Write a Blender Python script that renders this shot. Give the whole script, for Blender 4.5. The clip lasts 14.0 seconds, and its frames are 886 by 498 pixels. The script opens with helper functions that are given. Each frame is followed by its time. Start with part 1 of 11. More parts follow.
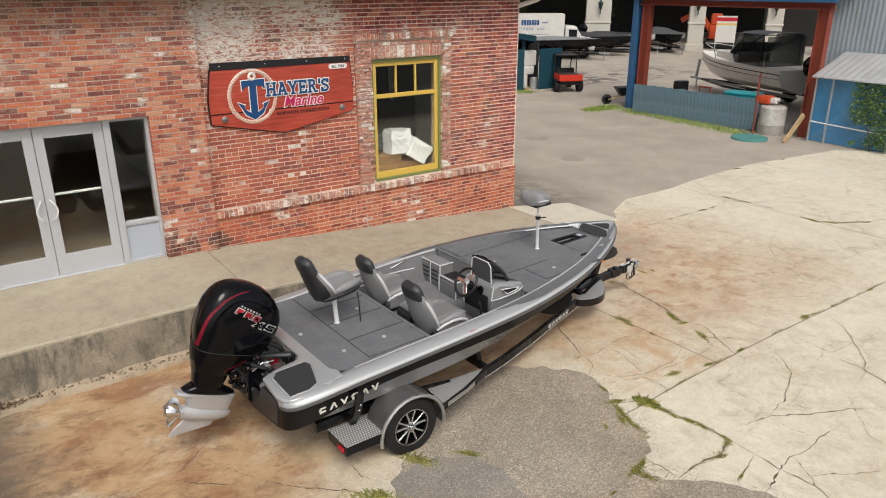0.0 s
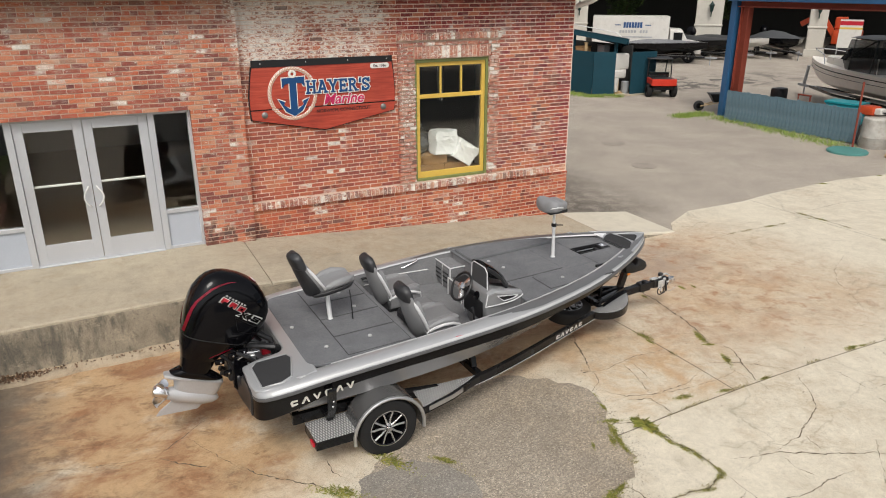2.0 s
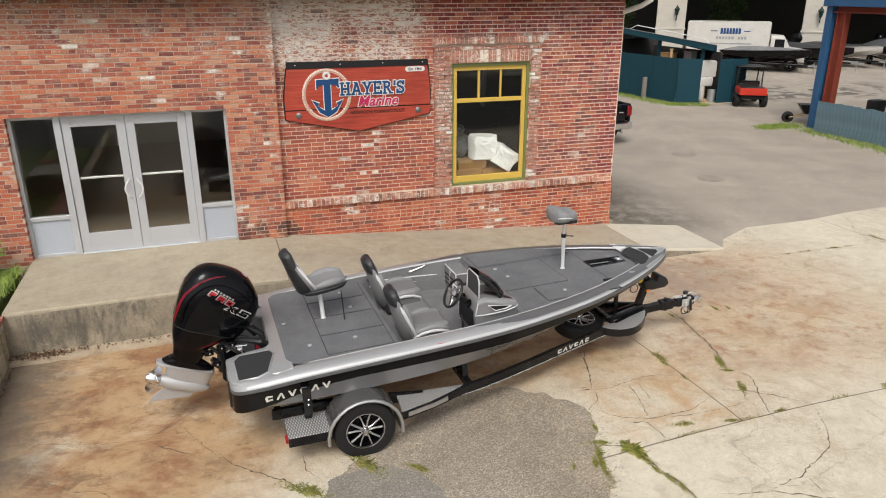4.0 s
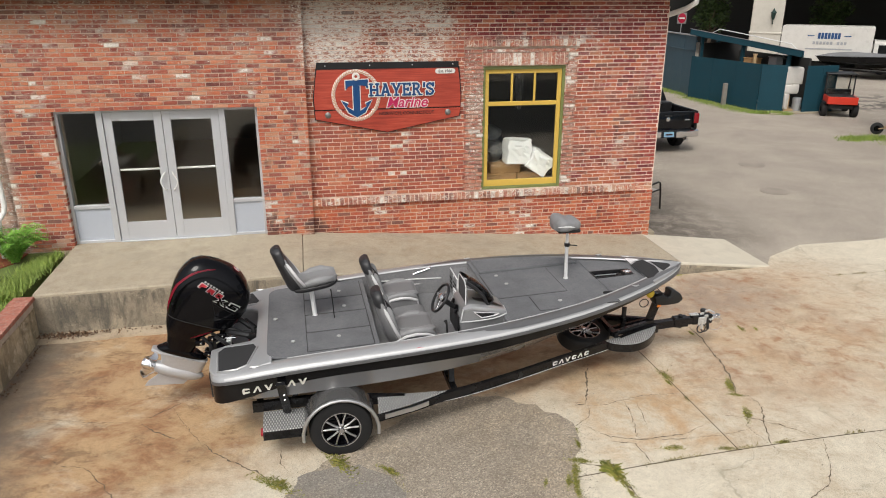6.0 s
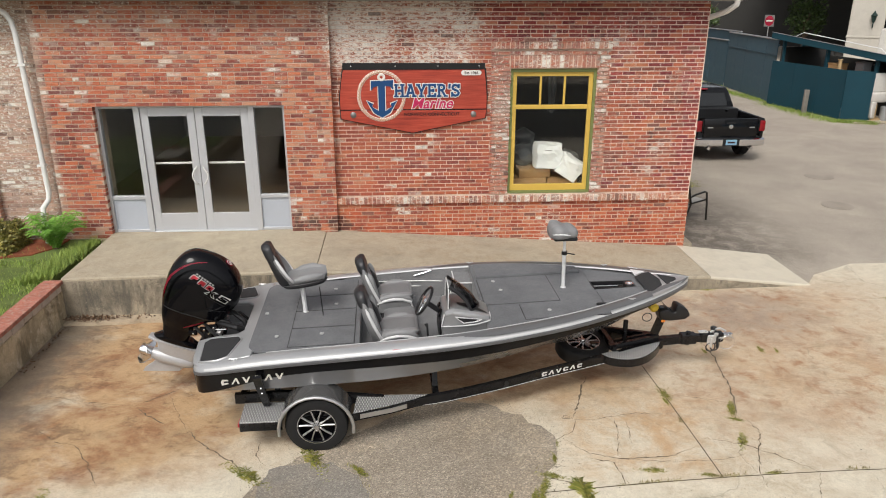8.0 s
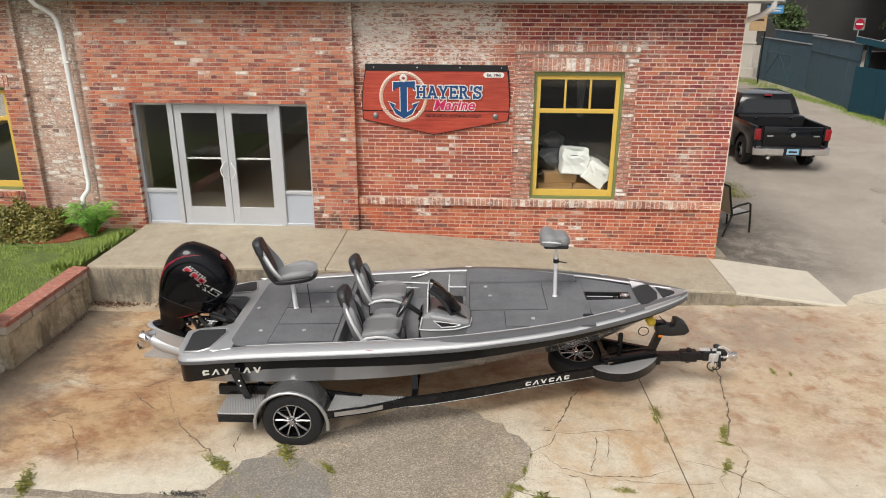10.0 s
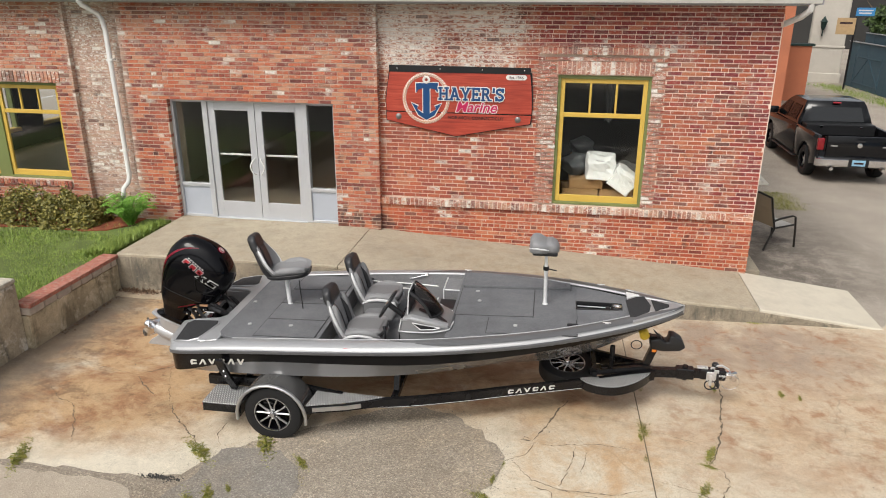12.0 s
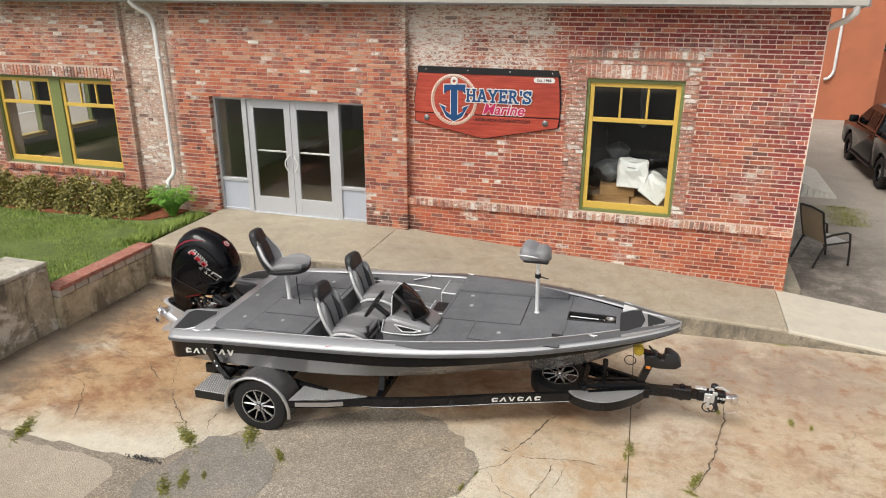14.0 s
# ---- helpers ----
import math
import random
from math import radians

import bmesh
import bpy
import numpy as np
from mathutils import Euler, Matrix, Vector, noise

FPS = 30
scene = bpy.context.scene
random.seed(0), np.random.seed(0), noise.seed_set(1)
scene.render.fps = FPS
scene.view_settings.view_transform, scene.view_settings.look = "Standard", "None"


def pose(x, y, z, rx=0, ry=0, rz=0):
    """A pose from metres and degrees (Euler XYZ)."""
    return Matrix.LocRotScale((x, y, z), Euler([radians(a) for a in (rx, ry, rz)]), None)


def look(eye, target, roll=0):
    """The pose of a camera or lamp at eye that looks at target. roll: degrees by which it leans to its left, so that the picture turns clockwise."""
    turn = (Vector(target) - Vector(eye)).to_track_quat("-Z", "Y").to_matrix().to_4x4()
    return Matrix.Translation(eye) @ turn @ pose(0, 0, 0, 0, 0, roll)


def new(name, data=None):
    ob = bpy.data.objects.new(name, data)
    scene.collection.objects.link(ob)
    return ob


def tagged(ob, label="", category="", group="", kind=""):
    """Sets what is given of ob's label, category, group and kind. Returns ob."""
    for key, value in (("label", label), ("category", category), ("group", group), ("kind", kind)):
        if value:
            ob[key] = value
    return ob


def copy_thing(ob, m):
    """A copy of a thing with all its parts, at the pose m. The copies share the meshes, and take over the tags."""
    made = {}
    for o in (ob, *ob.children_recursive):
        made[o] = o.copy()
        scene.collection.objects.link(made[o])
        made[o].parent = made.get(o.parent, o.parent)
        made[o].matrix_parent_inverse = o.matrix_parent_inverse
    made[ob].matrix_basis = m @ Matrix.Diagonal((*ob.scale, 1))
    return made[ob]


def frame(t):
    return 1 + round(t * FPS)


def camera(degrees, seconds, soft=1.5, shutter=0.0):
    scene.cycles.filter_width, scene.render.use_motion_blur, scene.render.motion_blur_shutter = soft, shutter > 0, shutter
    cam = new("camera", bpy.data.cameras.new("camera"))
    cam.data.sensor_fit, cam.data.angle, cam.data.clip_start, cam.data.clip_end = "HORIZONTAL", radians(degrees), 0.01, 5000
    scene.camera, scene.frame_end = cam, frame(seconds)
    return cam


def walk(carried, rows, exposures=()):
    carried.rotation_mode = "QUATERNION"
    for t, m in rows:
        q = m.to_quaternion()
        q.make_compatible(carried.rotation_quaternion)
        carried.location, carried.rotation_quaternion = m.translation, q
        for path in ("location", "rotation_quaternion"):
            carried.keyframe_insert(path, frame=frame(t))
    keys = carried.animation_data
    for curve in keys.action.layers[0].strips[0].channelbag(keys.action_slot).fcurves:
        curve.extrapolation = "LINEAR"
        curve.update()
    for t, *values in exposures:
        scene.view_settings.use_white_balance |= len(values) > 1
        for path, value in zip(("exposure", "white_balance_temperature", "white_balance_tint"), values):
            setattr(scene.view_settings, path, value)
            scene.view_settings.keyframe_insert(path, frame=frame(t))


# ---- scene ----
cam = camera(63.6, 14.0, soft=1.0)
METRES, EYE, TILT, LEAN, TURN = 7.7, 4.62, 0.0, 0.0, -35.3
ROWS = [
    (0.0, 0.0, 0.0, 0.0, -0.02, -20.41, 0.06),
    (0.5, 0.0412, 0.0032, -0.001, 2.14, -20.39, 0.07),
    (1.0, 0.081, 0.0091, -0.0014, 4.42, -20.37, 0.09),
    (1.5, 0.1204, 0.0161, -0.0017, 6.71, -20.34, 0.08),
    (2.0, 0.159, 0.0241, -0.0023, 9.0, -20.3, 0.05),
    (2.5, 0.1955, 0.0331, -0.0023, 11.15, -20.22, 0.04),
    (3.0, 0.2312, 0.0442, -0.0026, 13.21, -20.13, 0.03),
    (5.5, 0.3986, 0.1105, -0.0039, 22.72, -19.88, -0.03),
    (6.0, 0.4298, 0.1273, -0.0034, 24.61, -19.85, -0.05),
    (6.5, 0.4604, 0.1456, -0.0032, 26.45, -19.82, -0.06),
    (7.0, 0.4904, 0.1641, -0.0032, 28.2, -19.83, -0.07),
    (7.5, 0.5203, 0.1821, -0.003, 29.92, -19.81, -0.08),
    (8.0, 0.5483, 0.2003, -0.0028, 31.7, -19.78, -0.09),
    (10.5, 0.6811, 0.3078, -0.0011, 40.15, -19.7, -0.16),
    (11.0, 0.7056, 0.3314, -0.0006, 41.89, -19.72, -0.16),
    (11.5, 0.7294, 0.3539, -0.0007, 43.51, -19.68, -0.17),
    (12.0, 0.7529, 0.377, 0.0001, 45.15, -19.67, -0.19),
    (12.5, 0.7755, 0.4025, -0.0001, 46.89, -19.64, -0.2),
    (13.0, 0.7965, 0.4297, 0.0001, 48.74, -19.62, -0.22),
    (13.5, 0.8169, 0.4588, 0.0004, 50.58, -19.63, -0.23),
    (14.0, 0.8371, 0.4868, -0.0003, 52.42, -19.59, -0.23),
]
walk(cam, [(t, pose(-9.41, -10.76, EYE, TILT, LEAN, TURN) @ pose(METRES * x, METRES * y, METRES * z, 90 + pitch, roll, yaw)) for t, x, y, z, yaw, pitch, roll in ROWS], [(0.0, 0.03), (8.0, 0.05), (10.5, 0.14), (14.0, 0.16)])

# ---- light ----
world = bpy.data.worlds.new("world")
scene.world = world
world.use_nodes = True
wn, wl = world.node_tree.nodes, world.node_tree.links
sky = wn.new("ShaderNodeTexSky")
sky.sky_type, sky.sun_disc = "NISHITA", False
SUN_UP, SUN_WAY = 51.0, 205.0  # elevation; compass turn of the sun
sky.sun_elevation, sky.sun_rotation = radians(SUN_UP), radians(SUN_WAY)
sky.air_density, sky.dust_density = 1.0, 4.0
grey = wn.new("ShaderNodeHueSaturation")
grey.inputs["Saturation"].default_value = 0.22
wl.new(sky.outputs["Color"], grey.inputs["Color"])
wl.new(grey.outputs["Color"], wn["Background"].inputs["Color"])
wn["Background"].inputs["Strength"].default_value = 0.15
sun = new("sun", bpy.data.lights.new("sun", "SUN"))
sun.data.energy, sun.data.angle, sun.data.color = 1.7, radians(22), (1.0, 0.95, 0.88)
sx = math.sin(radians(SUN_WAY)) * math.cos(radians(SUN_UP))
sy = math.cos(radians(SUN_WAY)) * math.cos(radians(SUN_UP))
sun.matrix_world = look((sx * 30, sy * 30, math.sin(radians(SUN_UP)) * 30), (0, 0, 0))

# ---- materials ----


class Nodes:
    """Short names for building one material."""

    def __init__(self, name):
        self.m = bpy.data.materials.new(name)
        self.m.use_nodes = True
        self.n, self.l = self.m.node_tree.nodes, self.m.node_tree.links
        self.b = self.n["Principled BSDF"]

    def add(self, kind, **values):
        node = self.n.new(kind)
        for key, value in values.items():
            node.inputs[key.replace("_", " ")].default_value = value
        return node

    def link(self, a, b):
        self.l.new(a, b)

    def place(self, real=False):
        if real:
            return self.add("ShaderNodeNewGeometry").outputs["Position"]
        return self.add("ShaderNodeTexCoord").outputs["Object"]

    def noise(self, where, scale, detail=4.0, rough=0.55, warp=0.0):
        node = self.add("ShaderNodeTexNoise", Scale=scale, Detail=detail, Roughness=rough, Distortion=warp)
        self.link(where, node.inputs["Vector"])
        return node.outputs["Fac"]

    def ramp(self, fac, stops):
        node = self.n.new("ShaderNodeValToRGB")
        els = node.color_ramp.elements
        while len(els) < len(stops):
            els.new(0.5)
        for e, (p, c) in zip(els, stops):
            e.position = p
            e.color = (c, c, c, 1) if isinstance(c, (int, float)) else (*c, 1)
        self.link(fac, node.inputs["Fac"])
        return node.outputs["Color"]

    def mix(self, fac, a, b, mode="MIX"):
        node = self.n.new("ShaderNodeMix")
        node.data_type, node.blend_type = "RGBA", mode
        for sock, v in ((node.inputs[0], fac), (node.inputs[6], a), (node.inputs[7], b)):
            if isinstance(v, (int, float)):
                sock.default_value = v
            elif isinstance(v, tuple):
                sock.default_value = (*v, 1)
            else:
                self.link(v, sock)
        return node.outputs[2]

    def math(self, op, a, b=0.0, c=0.0):
        node = self.n.new("ShaderNodeMath")
        node.operation = op
        for sock, v in zip(node.inputs, (a, b, c)):
            if isinstance(v, (int, float)):
                sock.default_value = v
            else:
                self.link(v, sock)
        return node.outputs[0]

    def span(self, v, a, b):
        node = self.add("ShaderNodeMapRange", From_Min=a, From_Max=b)
        self.link(v, node.inputs["Value"])
        return node.outputs["Result"]

    def bump(self, height, strength, distance=0.01):
        node = self.add("ShaderNodeBump", Strength=strength, Distance=distance)
        self.link(height, node.inputs["Height"])
        self.link(node.outputs["Normal"], self.b.inputs["Normal"])

    def color(self, c):
        if isinstance(c, tuple):
            self.b.inputs["Base Color"].default_value = (*c, 1)
        else:
            self.link(c, self.b.inputs["Base Color"])


def surf(name, col, rough=0.6, metal=0.0, var=0.18, coarse=2.5, fine=60.0, bump=0.15, coat=0.0, dirt=0.0, dirt_col=(0.12, 0.10, 0.08), depth=0.004, shine=0.5):
    """A plain surface with grain at two scales, uneven gloss and, if wanted, dirt."""
    k = Nodes(name)
    at = k.place()
    big, small = k.noise(at, coarse, 5), k.noise(at, fine, 3)
    both = k.math("ADD", k.math("MULTIPLY", big, 0.6), k.math("MULTIPLY", small, 0.4))
    lo, hi = tuple(c * (1 - var) for c in col), tuple(min(1.0, c * (1 + var)) for c in col)
    c = k.ramp(both, [(0.3, lo), (0.7, hi)])
    if dirt:
        c = k.mix(k.math("MULTIPLY", k.span(k.noise(at, coarse * 2.3, 6, 0.65), 0.48, 0.75), dirt), c, dirt_col)
    k.color(c)
    k.b.inputs["Metallic"].default_value = metal
    k.link(k.math("ADD", k.math("MULTIPLY", big, 0.25), rough - 0.12), k.b.inputs["Roughness"])
    k.b.inputs["Coat Weight"].default_value = coat
    k.b.inputs["Coat Roughness"].default_value = 0.06
    k.b.inputs["Specular IOR Level"].default_value = shine
    if bump:
        k.bump(small, bump, depth)
    return k.m


def brick_material(name):
    k = Nodes(name)
    at = k.place(True)
    sep = k.add("ShaderNodeSeparateXYZ")
    k.link(at, sep.inputs[0])
    x, z = sep.outputs["X"], sep.outputs["Z"]
    one = k.add("ShaderNodeNewGeometry").outputs["Random Per Island"]
    two = k.add("ShaderNodeObjectInfo").outputs["Random"]
    pick = k.math("FRACT", k.math("ADD", one, k.math("MULTIPLY", two, 7.31)))
    other = k.math("FRACT", k.math("MULTIPLY", pick, 37.7))
    patch = k.noise(at, 0.9, 3)
    tone = k.math("ADD", k.math("MULTIPLY", pick, 0.78), k.math("MULTIPLY", k.span(patch, 0.3, 0.7), 0.22))
    # the wall round the doors: orange-red bricks of many batches
    c = k.ramp(tone, [(0.0, (0.13, 0.042, 0.038)), (0.16, (0.22, 0.056, 0.042)), (0.36, (0.365, 0.09, 0.052)), (0.55, (0.46, 0.118, 0.058)), (0.72, (0.54, 0.165, 0.078)), (0.86, (0.55, 0.25, 0.145)), (0.97, (0.52, 0.33, 0.24))])
    # the panel under the sign: browner and more even
    panel = k.math("MULTIPLY", k.span(x, -6.16, -6.14), k.span(z, 1.24, 1.27))
    c = k.mix(panel, c, k.ramp(tone, [(0.0, (0.21, 0.052, 0.042)), (0.2, (0.29, 0.072, 0.048)), (0.5, (0.39, 0.098, 0.054)), (0.8, (0.475, 0.135, 0.066)), (1.0, (0.53, 0.21, 0.12))]))
    # burgundy bricks towards the corner and along the top
    wander = k.math("MULTIPLY", k.math("SUBTRACT", patch, 0.5), 1.3)
    lift = k.math("ADD", z, k.math("MULTIPLY", wander, 0.7))
    edge_x = k.math("ADD", x, k.math("MULTIPLY", k.math("SUBTRACT", other, 0.5), 0.22))
    corner = k.math("MAXIMUM", k.span(edge_x, -0.26, -0.2), k.math("MULTIPLY", k.span(x, -1.56, -1.46), k.span(lift, 3.6, 4.0)))
    corner = k.math("MAXIMUM", corner, k.math("MULTIPLY", k.span(x, -3.9, -3.3), k.span(z, 3.83, 3.87)))
    # dusty brown-red bricks between the window and the corner
    dusty = k.math("MULTIPLY", k.span(x, -1.52, -1.48), panel)
    c = k.mix(dusty, c, k.ramp(tone, [(0.0, (0.15, 0.05, 0.037)), (0.25, (0.24, 0.066, 0.042)), (0.5, (0.35, 0.090, 0.050)), (0.75, (0.44, 0.122, 0.057)), (1.0, (0.50, 0.205, 0.105))]))
    corner = k.math("MAXIMUM", corner, k.math("MULTIPLY", dusty, k.span(k.math("FRACT", k.math("MULTIPLY", pick, 11.3)), 0.80, 0.84)))
    corner = k.math("MULTIPLY", corner, panel)
    c = k.mix(corner, c, k.ramp(tone, [(0.0, (0.15, 0.026, 0.028)), (0.35, (0.23, 0.036, 0.036)), (0.65, (0.32, 0.056, 0.043)), (0.85, (0.45, 0.12, 0.065)), (1.0, (0.52, 0.22, 0.13))]))
    foot = k.math("MULTIPLY", k.span(z, 1.15, 1.10), k.span(x, -6.2, -6.0))
    c = k.mix(k.math("MULTIPLY", foot, 0.75), c, k.ramp(tone, [(0.0, (0.22, 0.045, 0.030)), (0.5, (0.44, 0.088, 0.036)), (1.0, (0.56, 0.15, 0.06))]))
    # remains of whitewash, thickest over the sign, round the window and on the far strip
    flat = k.add("ShaderNodeMapping", Scale=(1.0, 1.0, 2.1))
    k.link(at, flat.inputs["Vector"])
    wash = k.noise(flat.outputs["Vector"], 9.0, 7, 0.72, 0.5)
    film = k.noise(at, 1.1, 4)
    top = k.math("MULTIPLY", k.math("MULTIPLY", k.span(z, 3.05, 3.55), k.span(x, -3.2, -4.2)), k.span(x, -6.35, -6.0))
    band = k.math("MULTIPLY", k.math("MULTIPLY", k.span(x, -3.54, -3.46), k.span(x, -1.48, -1.56)), k.math("MULTIPLY", k.span(z, 3.95, 3.8), k.span(z, 1.2, 1.27)))
    strip = k.math("MULTIPLY", k.span(x, -11.85, -11.7), k.span(x, -10.6, -10.8))
    eaves = k.math("MULTIPLY", k.span(z, 3.2, 4.2), k.span(x, -5.0, -6.2))
    amount = k.math("ADD", k.math("ADD", k.math("MULTIPLY", top, 0.11), k.math("MULTIPLY", band, 0.125)), k.math("ADD", k.math("MULTIPLY", strip, 0.36), k.math("MULTIPLY", eaves, 0.09)))
    amount = k.math("ADD", amount, k.math("MULTIPLY", k.math("SUBTRACT", film, 0.5), 0.34))
    sill = k.math("MULTIPLY", k.math("MULTIPLY", k.span(z, 1.125, 1.135), k.span(z, 1.255, 1.245)), k.span(x, -6.2, -6.1))
    amount = k.math("ADD", amount, k.math("MULTIPLY", sill, 0.13))
    west = k.span(x, -11.7, -11.9)
    amount = k.math("ADD", amount, k.math("MULTIPLY", west, k.math("ADD", 0.03, k.math("MULTIPLY", k.math("MULTIPLY", k.span(z, 3.06, 3.1), k.span(z, 3.32, 3.28)), 0.13))))
    # little whitewash is left on the panel below the sign
    clean = k.math("MULTIPLY", panel, k.math("MULTIPLY", k.span(x, -3.46, -3.54), k.span(z, 2.95, 2.75)))
    amount = k.math("SUBTRACT", amount, k.math("MULTIPLY", clean, 0.13))
    veil = k.span(k.math("ADD", wash, amount), 0.50, 0.74)
    c = k.mix(k.math("MULTIPLY", veil, 0.62), c, k.ramp(other, [(0.0, (0.42, 0.33, 0.26)), (1.0, (0.60, 0.50, 0.41))]))
    whole = k.math("MULTIPLY", k.math("MULTIPLY", k.span(other, 0.86, 0.9), k.math("MAXIMUM", k.span(x, -1.3, -1.5), k.math("MULTIPLY", k.span(z, 2.4, 1.9), k.span(x, -1.0, -0.6)))), k.span(k.math("ADD", film, k.math("MAXIMUM", amount, k.math("MULTIPLY", k.span(x, -0.8, -0.4), 0.07))), 0.54, 0.64))
    c = k.mix(k.math("MULTIPLY", whole, k.span(wash, 0.36, 0.5)), c, (0.76, 0.71, 0.64))
    flake = k.span(k.math("ADD", k.math("ADD", k.noise(flat.outputs["Vector"], 17.0, 6, 0.74, 0.6), k.math("MULTIPLY", top, 0.075)), k.math("MULTIPLY", k.math("SUBTRACT", amount, k.math("MULTIPLY", strip, 0.22)), 0.55)), 0.625, 0.665)
    c = k.mix(k.math("MULTIPLY", flake, 0.9), c, (0.80, 0.75, 0.68))
    smear = k.span(k.noise(at, 14.0, 7, 0.75, 0.8), 0.56, 0.66)
    c = k.mix(k.math("MULTIPLY", smear, 0.28), c, (0.52, 0.35, 0.26))
    # single burnt bricks; soot and damp at the foot of the pilaster
    c = k.mix(k.math("MULTIPLY", k.math("MULTIPLY", k.span(other, 0.03, 0.02), 0.7), k.math("SUBTRACT", 1.0, clean)), c, (0.15, 0.085, 0.07))
    low = k.math("MULTIPLY", k.math("MULTIPLY", k.span(z, 1.25, 0.75), k.span(x, -7.6, -6.9)), k.span(x, -5.2, -6.1))
    soot = k.span(k.math("ADD", k.noise(at, 4.0, 6, 0.65, 0.3), k.math("MULTIPLY", low, 0.20)), 0.60, 0.70)
    c = k.mix(k.math("MULTIPLY", soot, 0.72), c, (0.045, 0.032, 0.03))
    grain = k.noise(at, 75.0, 5, 0.75)
    c = k.mix(0.55, c, k.ramp(grain, [(0.3, 0.25), (0.5, 1.0), (0.7, 1.4)]), "MULTIPLY")
    worn = k.noise(at, 3.5, 6, 0.7)
    k.color(k.mix(0.5, c, k.ramp(worn, [(0.3, (0.60, 0.60, 0.58)), (0.6, (0.98, 1.0, 1.0))]), "MULTIPLY"))
    k.b.inputs["Roughness"].default_value = 0.88
    k.bump(grain, 0.6, 0.005)
    return k.m


brick_mat = brick_material("old_brick")


def mortar_material():
    k = Nodes("mortar")
    at = k.place(True)
    c = k.ramp(k.noise(at, 3.0, 7, 0.7), [(0.3, (0.58, 0.41, 0.31)), (0.5, (0.77, 0.60, 0.48)), (0.7, (0.88, 0.76, 0.65))])
    c = k.mix(k.math("MULTIPLY", k.span(k.noise(at, 6.0, 6, 0.7), 0.60, 0.72), 0.5), c, (0.22, 0.15, 0.11))
    sep = k.add("ShaderNodeSeparateXYZ")
    k.link(at, sep.inputs[0])
    # older, duller pointing on the wall round the doors
    c = k.mix(k.math("MULTIPLY", k.span(sep.outputs["X"], -6.14, -6.16), 0.6), c, (0.45, 0.345, 0.27))
    # fresher, whiter pointing towards the corner
    fresh = k.math("MULTIPLY", k.span(sep.outputs["X"], -1.6, -1.4), k.span(sep.outputs["Z"], 1.2, 1.3))
    c = k.mix(k.math("MULTIPLY", fresh, 0.5), c, (0.90, 0.76, 0.68))
    # red-dusted pointing near the ground
    c = k.mix(k.math("MULTIPLY", k.math("MULTIPLY", k.span(sep.outputs["Z"], 1.14, 1.10), k.span(sep.outputs["X"], -6.2, -6.0)), 0.55), c, (0.50, 0.29, 0.19))
    g = k.noise(at, 150, 3)
    k.color(k.mix(0.35, c, k.ramp(g, [(0.3, 0.5), (0.7, 1.0)]), "MULTIPLY"))
    k.b.inputs["Roughness"].default_value = 0.95
    k.bump(g, 0.5, 0.003)
    return k.m


mortar_mat = mortar_material()


